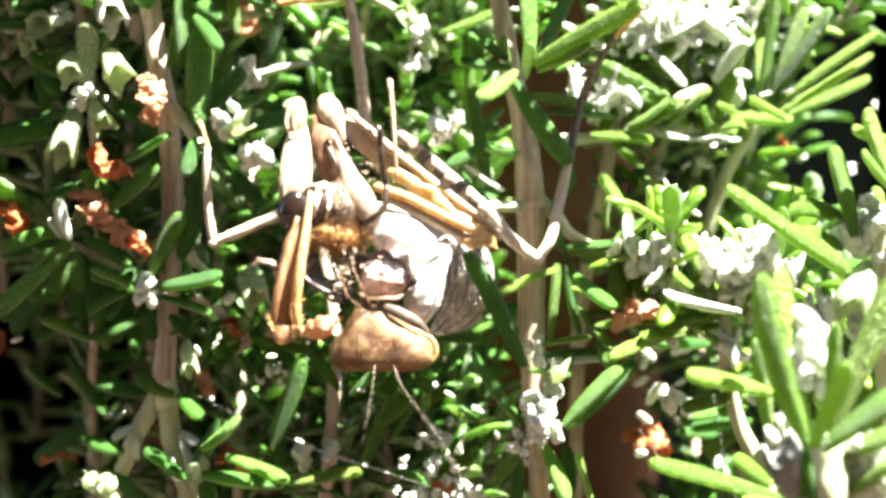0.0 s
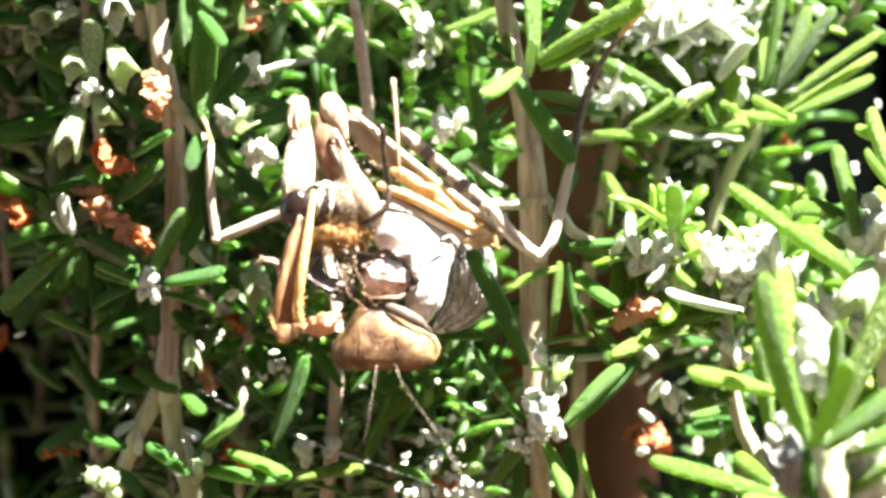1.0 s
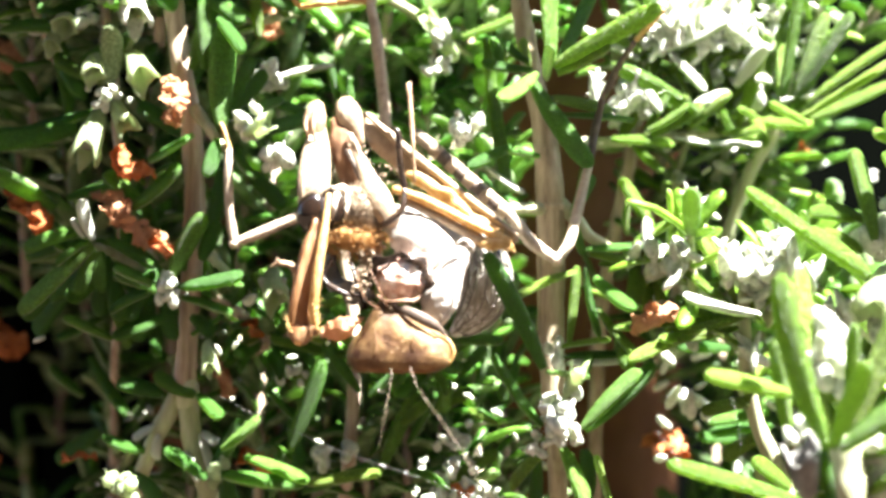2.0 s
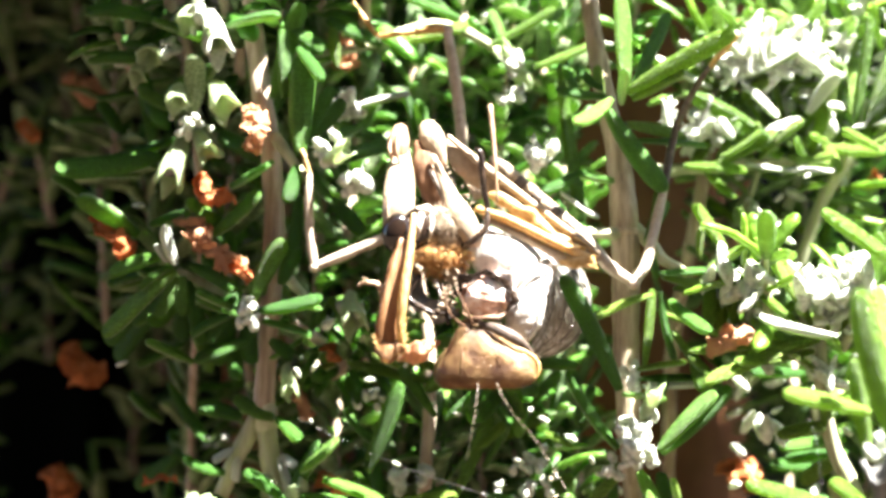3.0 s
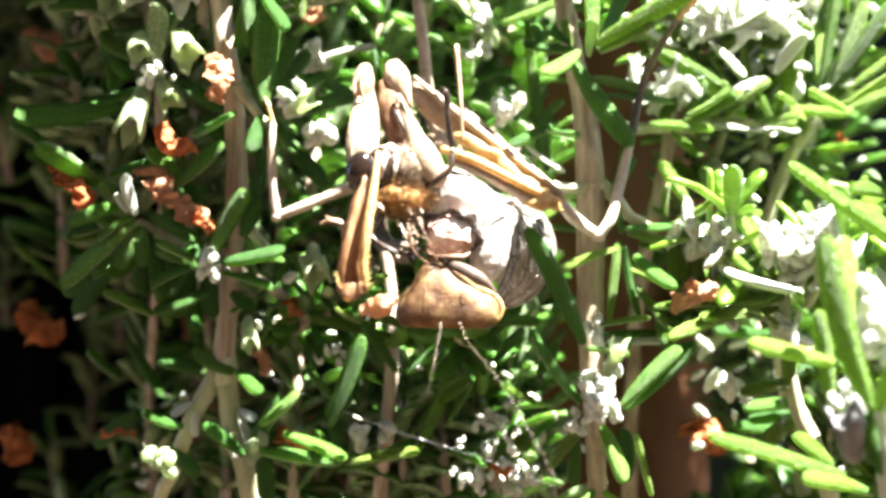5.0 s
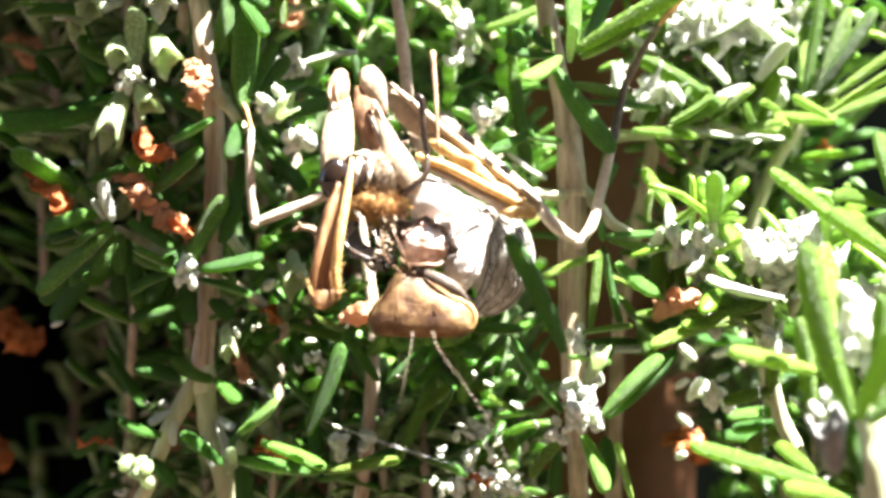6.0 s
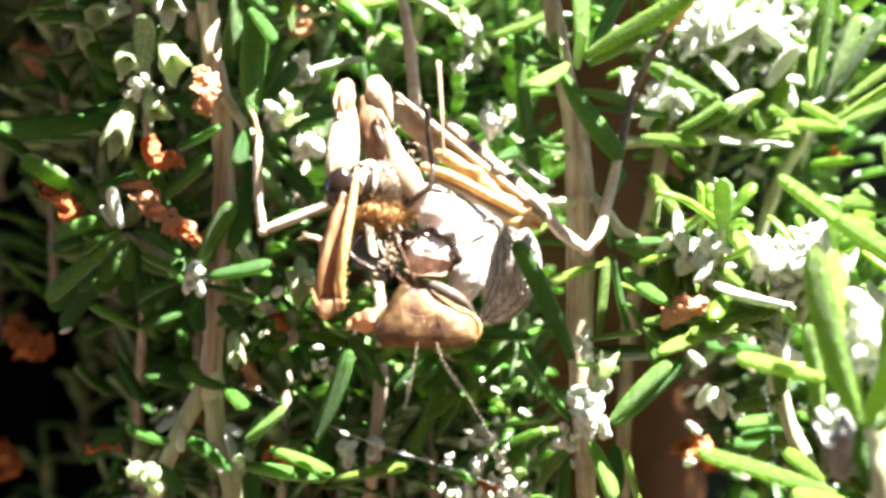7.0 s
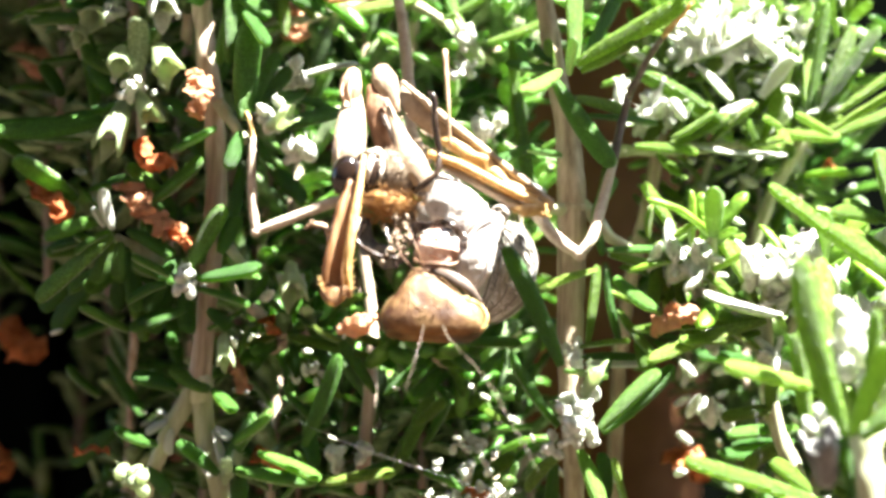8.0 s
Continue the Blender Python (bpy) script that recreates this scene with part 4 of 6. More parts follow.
def right_back_branch():
    b = thing("rosemary_branch", (25.25, 16, 10.45), "rosemary branch behind the mantis's foot, coloured pale for full sun", "rosemary", GROUP)
    stem(b, [(8.82, 10, 8.38), (14.37, 14, 9.14), (21.09, 16, 9.99), (25.94, 16, 10.91)], [0.5, 0.5, 0.45, 0.4], M_STEM_GREEN)
    stem(b, [(21.91, 18, 0.99), (23.59, 17, 6.57), (25.94, 16, 10.91), (27.1, 16, 14.84)], [0.6, 0.55, 0.5, 0.3], M_STEM_GREEN)
    stem(b, [(21.91, 18, 0.99), (23.32, 18, -9.36), (26.1, 20, -26.72), (26, 26, -60), (27, 28, -97)], [0.6, 0.65, 0.7, 0.8, 1.0], M_STEM_GREEN)
    L = lambda p, q, w, **k: leaf(b, p, q, w, young=True, **k)
    L((25.49, 15, 10.82), (27.18, 14, 21.41), 1.6)
    L((25.72, 15, 10.82), (26.61, 18, 21.68), 1.5)
    L((25.96, 14, 11.18), (30.65, 12, 19.26), 1.6)
    L((26.64, 14, 11.41), (34.22, 12, 17.56), 1.7)
    L((27.33, 15, 11.05), (34.52, 13, 15.28), 1.5)
    L((27.79, 16, 10.91), (34.89, 15, 13.57), 1.4)
    L((24.58, 15, 11.51), (24.48, 15, 19.3), 1.4)
    L((23.66, 15, 11.51), (23, 14, 17.32), 1.4)
    L((22.09, 14, 10.27), (23.95, 12, 16.13), 1.5)
    L((16.58, 12, 9.07), (23.41, 12, 7.73), 1.5, up=(0, -0.3, 1), roll=0, felt=True)
    L((11.46, 10, 8.82), (16.42, 10, 8.82), 1.4)
    L((18.2, 11, 11.12), (12.12, 10, 14.97), 1.7, up=(0, -0.9, 0.3))
    L((17.85, 13, 9.74), (20.64, 11, 12.89), 1.5)
    L((14.12, 12, 9.2), (19.09, 11, 11.21), 1.6)
    L((15.91, 12, 9.65), (17.54, 11, 12.45), 1.4)
    L((20.27, 14, 9.96), (23.5, 12, 8.98), 1.7)
    L((23, 14, 10.73), (27.52, 12, 9.78), 1.9)
    L((24.12, 15, 10.59), (28, 14, 12.09), 1.5)
    L((20.73, 14, 10.27), (18.46, 14, 15.5), 1.4)
    L((19.59, 14, 10.5), (16.18, 14, 15.05), 1.4)
    L((13.45, 12, 8.53), (15.1, 10, 6.19), 1.3)
    L((23.59, 17, 7.04), (28.72, 17, 6.11), 1.5)
    L((22.85, 18, 4.28), (25.67, 18, 8.04), 1.5)
    L((16.04, 13, 16.18), (21.36, 12, 17.56), 1.9, up=(0, -0.4, 1), roll=0, felt=True)
    L((16.5, 13, 14.47), (19.03, 12, 17.02), 1.6)
    L((21.41, 14, 12.09), (23.72, 12, 16.58), 1.3, roll=0)
    L((26.18, 14, 11.41), (28.89, 13, 19.42), 1.6, roll=0)
    for at in ((19.24, 16, 18.54), (21.73, 17, 17.77), (16.78, 15, 18.84), (18.31, 16, 16.23), (23.79, 18, 19.8), (20.97, 18, 20.03), (23.2, 15, 12.88), (17.85, 16, 20.39), (22.01, 16, 15.31), (14.95, 15, 17.47), (13.34, 13, 12.21)):
        buds(b, at, 1.5, 7, 0.7, "white bud cluster")
        for k in range(5):
            way = Vector((bud_dice.gauss(0, 1), bud_dice.gauss(-0.3, 0.6), bud_dice.gauss(0.5, 0.8))).normalized()
            root = Vector(at) + Vector((bud_dice.gauss(0, 1.2), bud_dice.gauss(0, 1), bud_dice.gauss(0, 1.2)))
            leaf(b, root, root + way * bud_dice.uniform(3, 6), 1.4, felt=bud_dice.random() < 0.25, young=True)
    for at, spread, n, size in (
            ((17.02, 12, 18.59), 1.6, 12, 0.9),
            ((19.2, 13, 17.85), 1.6, 12, 0.9),
            ((21.0, 13, 18.52), 1.5, 12, 0.9),
            ((22.77, 14, 17.77), 1.3, 10, 0.8),
            ((15.77, 11, 16.87), 1.2, 8, 0.8),
            ((13.33, 11, 12.22), 1.3, 10, 0.9),
            ((14.12, 12, 10.77), 1.1, 8, 0.8),
            ((18.23, 14, 19.37), 1.6, 10, 0.9),
            ((24.57, 15, 18.84), 1.2, 8, 0.8),
            ((10.01, 11, 12.89), 0.8, 5, 0.7),
    ):
        buds(b, at, spread, n, size, "blinding white woolly bud cluster", long=1.5)
    L((21.49, 12, 13.22), (23.38, 11, 16.52), 1.5, felt=True)
    L((18.14, 12, 11.66), (21.04, 12, 13.0), 1.4, felt=True)
    L((16.35, 12, 15.68), (19.18, 11, 12.98), 1.2, felt=True)
    L((15.59, 13, 17.17), (21.04, 12, 16.35), 1.0, felt=True)
    L((23.05, 12, 13.67), (24.17, 12, 14.12), 1.5, felt=True)
    L((14.22, 11, 9.57), (16.07, 10, 12.12), 1.2)
    L((14.31, 10, 9.48), (17.66, 9, 10.7), 1.4)
    L((18.36, 12, 10.99), (14.22, 11, 14.22), 1.3)
    L((26.84, 11, 10.23), (24.17, 12, 11.66), 1.9)
    L((21.27, 12, 9.65), (19.97, 11, 10.67), 1.5)
    L((20.64, 11, 9.34), (23.09, 10, 9.48), 1.6)
    L((22.85, 11, 10.67), (21.11, 10, 11.24), 1.5)
    return b


def right_middle_branch():
    b = thing("rosemary_branch", (20.63, 3, -4.9), "rosemary branch with bright needles and white buds", "rosemary", GROUP)
    stem(b, [(20.83, 3, -1.19), (20.42, 3, -4.9), (21.44, 4, -11.6), (25, 5, -23.45), (30, 22, -60), (31, 24, -97)], [0.4, 0.55, 0.6, 0.7, 0.8, 1.0], M_STEM_GREEN)
    L = lambda p, q, w, **k: leaf(b, p, q, w, young=True, **k)
    L((20.23, 2, -4.65), (11.53, -1, -6.77), 1.5, roll=0)
    L((20.02, 2, -4.36), (10.74, 1, -6.02), 1.4)
    L((19.82, 2, -5.46), (13.84, 0, -6.84), 1.3, roll=0)
    L((20.01, 3, -3.87), (16.64, 2, 3.22), 1.5, roll=0)
    L((19.8, 3, -4.28), (14.52, 2, 0.04), 1.4)
    L((20.01, 3, -4.28), (18.36, 3, 0.86), 1.3)
    L((20.83, 3, -4.08), (22.67, 2, 1.67), 1.4)
    L((20.82, 4, -3.7), (21.03, 4, 1.7), 1.3)
    L((21.04, 2, -4.45), (22.86, 1, -1.58), 1.5)
    L((18.6, 2, -4.85), (14.98, 1, -3.8), 1.4)
    L((12.6, 3, 0.04), (12.48, 2, -4.24), 1.3)
    L((13.55, 4, 0.04), (13.5, 3, -4.08), 1.3)
    L((12.27, 2, 0.45), (15.39, 1, 1.86), 1.4)
    L((15.21, 4, -6.61), (13.83, 3, 0.04), 1.2)
    L((21.24, 3, -8.19), (18.42, 1, -4.81), 1.5)
    L((21.86, 4, -10.76), (17.54, 3, -11.49), 1.5)
    L((21.03, 4, -11.6), (21.24, 3, -8.6), 1.5)
    L((22.49, 5, -13.38), (19.37, 4, -14.5), 1.5)
    for at, n in (((21.86, 2, -0.98), 14), ((20.42, 3, -1.19), 8), ((16.71, 3, -4.9), 7), ((23.08, 2, 0.04), 8), ((16.92, 7, -11.07), 5)):
        buds(b, at, 1.7, n + 4, 0.75, "white bud cluster", long=1.35)
    dried([(15.99, 1, -4.2), (13.84, 0, -4.36), (12.16, 1, -5.41)], [0.3, 0.8, 0.4], M_DRY_PALE, "dry brown leaf", "dried_leaf", parent=b)
    for at, spread, n, size in (
            ((14.11, 2, -0.57), 1.3, 9, 0.9),
            ((15.33, 2, -0.98), 1.3, 9, 0.9),
            ((19.83, 1, -0.57), 1.2, 8, 0.9),
            ((21.24, 1, -0.97), 1.3, 9, 0.9),
            ((22.64, 0, -0.56), 1.2, 8, 0.9),
            ((24.04, 0, -1.56), 1.0, 7, 0.8),
            ((16.3, 3, -2.43), 1.0, 6, 0.8),
            ((22.27, 2, -2.41), 1.2, 8, 0.8),
            ((25.47, -3, -4.62), 1.2, 8, 0.8),
            ((20.44, 1, -6.83), 0.9, 6, 0.7),
            ((17.87, 5, 3.4), 0.8, 6, 0.7),
            ((16.77, 6, 4.06), 0.8, 6, 0.6),
    ):
        buds(b, at, spread, n, size, "blinding white woolly bud cluster", long=1.5)
    leaf(b, (20.42, -3, -4.35), (14.91, -3.5, -3.82), 1.4, up=(0, -0.5, 0.85), roll=0, felt=True)
    leaf(b, (15.27, 3, -3.25), (16.56, 2, 0.45), 1.4, felt=True)
    leaf(b, (22.88, 2, -0.37), (23.67, 1, 0.85), 1.5, felt=True)
    L((22.9, 4, 0.46), (22.27, 3, 2.31), 1.4)
    L((14.49, 8, 1.98), (12.01, 7, 5.6), 1.4)
    L((12.55, 8, 1.34), (11.79, 7, 3.89), 1.2)
    L((16.21, 8, 2.63), (13.07, 7, 0.68), 1.1)
    L((19.31, 6, 1.74), (17.45, 5, 0.88), 1.5)
    L((12.92, 4, -0.37), (12.8, 3, -3.25), 1.1)
    L((11.25, 2, -6.08), (12.04, 0, -7.96), 1.7)
    leaf(b, (24.38, 13, -12.66), (19.26, 12, -13.14), 1.5, roll=0, young=False, kind=0)
    leaf(b, (24.82, 14, -13.82), (19.87, 13, -14.15), 1.5, roll=0, young=False, kind=0)
    leaf(b, (24.06, 17, -15.34), (19.23, 16, -14.84), 1.5, roll=0, young=False, kind=0)
    leaf(b, (20.68, 10, -7.42), (16.58, 9, -7.05), 1.5, roll=0, young=False, kind=0)
    leaf(b, (22.61, 12, -11.12), (24.18, 11, -9.48), 1.5, roll=0, young=False, kind=0)
    leaf(b, (24.73, 18, -7.48), (22.19, 17, -9.28), 1.5, roll=0, young=False, kind=0)
    return b


def upper_branch():
    b = thing("rosemary_branch", (-10.01, 12, 18.81), "rosemary branch with a woolly white-tipped leaf above the mantis", "rosemary", GROUP)
    stem(b, [(-17.74, 10, 17.6), (-13.91, 11, 18.65), (-8.29, 13, 20.78), (-3.82, 14, 19.14), (0.28, 15, 16.09)], [0.3, 0.4, 0.42, 0.4, 0.25], M_STEM_GREEN)
    L = lambda p, q, w, **k: leaf(b, p, q, w, **k)
    L((-15.55, 7, 12.43), (-10.24, 5, 14.64), 1.5, up=(0, -0.4, 1), roll=0, felt=True)
    L((-12.36, 9, 18.32), (-16.56, 8, 20.31), 1.6)
    L((-11.49, 9, 18.54), (-5.35, 8, 19.23), 1.5)
    L((-13.78, 10, 18.26), (-17.3, 10, 22.43), 1.5)
    L((-6.32, 10, 20.68), (-10.62, 9, 22.23), 1.6)
    L((-3.72, 11, 18.65), (1.58, 10, 21.12), 1.5)
    L((-0.18, 12, 17.02), (5.14, 11, 18.65), 1.6)
    L((-1.97, 12, 17.02), (-3.75, 12, 21.94), 1.5)
    L((-9.66, 8, 11.25), (-10.08, 7, 14.14), 1.2)
    L((-8.54, 8, 10.82), (-8.63, 7, 13.72), 1.1)
    L((-15.7, 8, 16.43), (-16.21, 8, 19.45), 1.2)
    L((1.62, 13, 14.47), (5.14, 11, 16.87), 1.5)
    buds(b, (-14.99, 6, 12.96), 1.1, 14, 0.65, "woolly white bud cluster")
    buds(b, (-2.15, 10, 17.16), 0.9, 6, 0.6, "white bud cluster")
    buds(b, (-1.93, 10, 14.53), 0.9, 9, 0.45, "pale bud cluster")
    calyx(b, (-0.63, 12, 15.24), (-2.37, 10, 17.6), 0.7, 0.5, label="dry grey flower cup")
    return b


def lower_branch():
    b = thing("rosemary_branch", (-8.52, 10, -15.76), "low shaded rosemary branch with thin brown stem", "rosemary", GROUP)
    stem(b, [(-10.01, 12, 2.73), (-8.59, 11, -5.27), (-8.43, 10, -10.49), (-8.74, 10, -15.76), (-9.34, 12, -24.98), (-8, 15, -55), (-8, 18, -97)], [0.4, 0.5, 0.55, 0.55, 0.6, 0.8, 1.0], M_STEM_DRY, "brown woody stem")
    L = lambda p, q, w, **k: leaf(b, p, q, w, **k)
    L((-12.87, 6, -13.93), (-9.89, 4, -8.1), 1.5, up=(-0.4, -0.8, 0.3))
    L((-12.02, 6, -18.16), (-6.04, 5, -16.11), 1.4)
    L((-14.83, 8, -10.74), (-12.56, 7, -13.2), 1.3)
    L((-7.93, 8, -10.74), (-10.33, 6, -6.73), 1.3)
    L((-7.86, 7, -8.08), (-14.43, 5, -7.01), 1.1)
    L((-9.57, 7, -7.22), (-12.75, 5, -6.67), 1.3)
    L((-5.78, 8, -7.72), (-9.48, 6, -6.31), 1.2)
    L((-6.21, 8, -16.77), (-3.59, 7, -10.64), 1.5)
    L((-4.05, 8, -14.62), (-1.86, 6, -10.97), 1.3)
    L((-3.65, 9, -13.01), (-4.05, 8, -9.44), 1.0)
    L((-3.65, 9, -13.01), (0.69, 8, -10.31), 1.4)
    L((-2.33, 8, -6.86), (3.01, 6, -6.31), 1.5)
    L((-1.04, 9, -10.4), (1.55, 8, -7.29), 1.2)
    L((-14.7, 7, -5.08), (-13.29, 6, -1.65), 1.5)
    L((-14.27, 7, -3.8), (-15.84, 6, -1.65), 1.3)
    L((-15.7, 8, -6.86), (-18.97, 7, -8.08), 1.5)
    L((-13.11, 8, -12.03), (-12.45, 6, -16.47), 1.5)
    L((-10.62, 9, -11.27), (-13.54, 8, -8.58), 1.3)
    L((-1.04, 9, -17.8), (2.85, 8, -15.05), 1.6)
    L((-8.72, 7, -3.38), (-10.24, 5, -4.15), 1.0)
    for at, n, s in (((-0.17, 7, -14.49), 9, 0.5), ((-1.03, 7, -16.62), 10, 0.5), ((-1.86, 6, -18.59), 10, 0.5), ((-14.43, 5, -2.48), 7, 0.5), ((-10.43, 7, -15.34), 8, 0.6), ((-12.99, 7, -9.14), 5, 0.4), ((-3.62, 8, -7.72), 5, 0.5), ((1.54, 7, -18.76), 9, 0.5)):
        buds(b, at, 1.2, n, s, "pale bud cluster")
    for at in ((0.25, 3, -15.03), (1.07, 3, -16.06), (-0.58, 4, -16.21), (-2.9, 5, -15.9), (0.66, 4, -17.87), (2.51, 3, -17.91), (-3.1, 5, -18.04), (1.69, 3, -17.29)):
        buds(b, at, 0.7, 3, 0.34, "pale bud cluster")
    L((-17.37, 2, -14.48), (-14.58, 1, -12.04), 1.5, roll=0, arc=True)
    L((-4.45, 4, -12.8), (-2.51, 3, -10.95), 1.4, roll=0, arc=True)
    L((-12.4, 2, -14.48), (-9.94, 1, -7.92), 1.5, roll=0, arc=True)
    L((-11.49, 5, -17.45), (-5.9, 4, -16.37), 1.5, roll=0, arc=True)
    L((-15.96, 4, -15.29), (-11.2, 3, -16.96), 1.5, roll=0, arc=True)
    L((2.54, 4, -12.68), (0.45, 3, -11.61), 1.0, roll=0, arc=True)
    L((4.07, 4, -8.31), (2.92, 3, -10.7), 1.3, roll=0, arc=True)
    L((-6.75, 3, -10.7), (-4.85, 2, -8.97), 1.1, roll=0, arc=True)
    L((-1.0, 4, -17.45), (-3.66, 3, -16.26), 1.2, roll=0, arc=True)
    calyx(b, (-14.22, 5, -1.22), (-13.75, 3, -3.46), 0.5, 0.9, label="pale green flower cup")
    return b


def second_stem():
    b = thing("rosemary_branch", (13.34, 26, 1.05), "bare beige rosemary stem in the shade by the pot", "rosemary", GROUP)
    stem(b, [(14.5, 17, 14.97), (13.92, 18, 8.51), (12.99, 19, 2.89), (12.1, 21, -2.84), (11.65, 24, -12.78), (12, 30, -50), (12, 31, -97)], [0.55, 0.6, 0.62, 0.62, 0.65, 0.8, 1.0], M_STEM_DRY, "bare beige stem")
    leaf(b, (12.84, 26, -1.96), (15.6, 24, 1.04), 1.4)
    leaf(b, (12.58, 26, -3.46), (9.75, 25, 0.05), 1.3)
    return b


for build in (main_branch, left_branch, flowered_branch, front_branch, upper_front_branch, right_back_branch, right_middle_branch, upper_branch, lower_branch, second_stem):
    build()

# dried petals caught in the leaves
dried([(-21.98, 3, 12.39), (-20.96, 2, 11.26), (-21.04, 2, 9.83), (-21.57, 3, 9.02)], [0.6, 0.9, 0.55, 0.25], M_DRY_PALE, "shrivelled pale orange flower stuck to the stem")
dried([(-25.43, 4, 7.61), (-24.87, 3, 5.8), (-23.84, 3, 5.8), (-22.73, 3, 5.48)], [0.3, 0.55, 0.6, 0.2], M_DRY, "curled rust-orange dried petal among leaves")
dried([(-27.18, 4, 4.11), (-25.48, 3, 3.13), (-24.25, 3, 1.69), (-23.01, 3, 0.86), (-21.37, 3, -0.37)], [0.35, 0.85, 0.5, 0.7, 0.3], M_DRY_PALE, "long crumpled pinkish brown dried flower", rough=0.7)
dried([(-22.52, 2.6, 0.53), (-21.41, 2.6, -0.21)], [0.55, 0.5], M_DRY, "rust-orange dried petal tip")
dried([(-33.73, 5, 4.66), (-32.17, 4, 3.16), (-30.71, 4, 1.21)], [0.5, 1.0, 0.3], M_DRY, "rust-orange dried flower in the shade")
dried([(15.58, 20, -15.73), (17.21, 18, -15.7), (18.54, 19, -17.02)], [0.6, 1.1, 0.6], M_DRY, "rust-orange dried flower low in the bush", rough=0.8)
dried([(-10.35, 4, -5.98), (-8.81, 3, -5.72), (-7.49, 3, -4.9)], [0.5, 0.75, 0.25], M_DRY_PALE, "beige papery dried bract below the mantis", rough=0.25)
dried([(-16.19, 7, -5.51), (-15.55, 7, -6.37)], [0.4, 0.5], M_DRY, "small orange dried petal")
dried([(-30.23, 6, -15.62), (-27.69, 6, -15.71)], [0.25, 0.35], M_DRY, "small orange dried leaf")
dried([(-19.4, 7, -7.65), (-17.69, 7, -10.64)], [0.6, 0.5], M_DRY_PALE, "brown dried leaf in the shade", "dried_leaf")
dried([(-16.56, 8, -15.48), (-14.83, 8, -16.77)], [0.5, 0.7], M_DRY, "brown dried leaf in the shade", "dried_leaf")
dried([(-1.02, 6, -17.74), (0.68, 6, -18.16)], [0.3, 0.4], M_DRY, "small orange dried petal")
dried([(-47.33, 26, 14.59), (-45.83, 26, 13.08)], [0.53, 0.73], M_DRY, "dried brown flower deep in the bush")
dried([(-43.49, 28, 18.89), (-41.45, 28, 17.87), (-39.92, 28, 17.62)], [0.84, 1.37, 0.63], M_DRY_PALE, "dried beige petal deep in the bush")
dried([(-42.98, 28, -6.06), (-41.96, 28, -8.09), (-39.92, 28, -8.6)], [0.84, 1.37, 0.73], M_DRY, "rust-brown dried flower deep in the bush", rough=0.8)
dried([(-44.5, 28, -17.27), (-42.98, 28, -19.81)], [1.05, 1.26], M_DRY, "rust-brown dried flower deep in the bush", rough=0.8)
dried([(-16.26, 12, 19.7), (-15.37, 12, 17.02)], [0.8, 0.9], M_DRY_PALE, "brown dried leaf in the shade", "dried_leaf")
dried([(28.01, 20, 8.17), (28.97, 20, 8.89)], [0.4, 0.5], M_DRY, "small orange dried petal")

# ---------------------------------------------------------------- rosemary: the joined mass behind
far_dice = random.Random(21)
bush = Foliage()
S = lambda a, b: bush.sprig(a, b, far_dice)
S((-30.28, 26, -24.52), (-32.02, 29, -8.16))
S((-16.26, 12, -21.85), (-16.23, 15, -5.46))
S((-12.21, 16, -22.61), (-10.62, 19, -7.54))
S((-6.14, 15, -22.42), (-6.71, 17, -9.28))
S((-0.65, 17, -22.8), (-3.03, 19, -9.91))
S((-18.21, 13, -7.17), (-17.76, 16, 8.37))
S((-32.26, 22, -3.84), (-36.02, 25, 11.99))
S((-25.42, 13, -1.31), (-25.4, 15, 13.34))
S((-15.64, 14, 2.77), (-14.64, 17, 17.77))
S((-10.36, 16, 3.75), (-10.62, 19, 19.96))
S((-3.85, 15, 5.09), (-2.05, 17, 21.5))
S((1.21, 17, 5.18), (2.18, 19, 20.91))
S((-18.52, 15, 13.8), (-16.97, 17, 27.09))
S((-29.07, 15, 14.72), (-30.96, 17, 27.09))
S((-6.77, 18, 15.09), (-5.93, 20, 28.25))
S((0.28, 16, 16.23), (0.75, 18, 27.79))
S((7.34, 18, 17.91), (9.37, 20, 28.25))
S((15.35, 22, 1.02), (19.55, 24, 17.82))
S((22.64, 22, 1.02), (24.18, 25, 16.96))
S((16.54, 20, -9.51), (19.24, 22, 1.02))
S((32.86, 6, -20.7), (33.89, 8, -11.17))
S((24.66, 20, 13.43), (30.9, 22, 28.22))
S((33.81, 22, 18.51), (40.28, 24, 29.17))
S((15.33, 18, 15.09), (16.54, 20, 27.77))
S((20.97, 18, 11.33), (19.88, 20, 26.82))
S((28.96, 18, -5.6), (31.36, 20, 2.92))
S((32.55, 14, -11.77), (32.18, 16, -2.73))
S((26.17, 16, -22.61), (28.02, 18, -12.18))
S((-22.38, 16, -22.61), (-22.29, 18, -9.36))
S((-7.84, 20, -1.86), (-7, 22, 10.74))
S((3.21, 22, -23.76), (2.76, 24, -12.78))
S((-12.41, 18, -8.42), (-13.57, 20, 5.31))
S((-21.17, 17, 5.18), (-21.05, 19, 19.96))
S((-36.22, 19, 8.58), (-37.78, 21, 26.07))
S((18.62, 18, -4.65), (26.1, 20, -1.86))
S((-4.24, 13, -20.69), (-4.77, 15, -9.12))
S((1.64, 14, -20.87), (0.74, 16, -9.2))
S((3.57, 18, -17.82), (3.15, 20, -9.51))
S((-1.97, 12, -14.25), (0.27, 14, -7.23))
S((2.59, 16, 0.97), (2.16, 18, 11.33))
S((-1.11, 16, -9.2), (3.1, 18, -5.6))
S((-7.26, 11, -19.44), (-8.29, 13, -11.67))
S((-0.18, 11, -20.33), (-1.07, 12, -14.25))
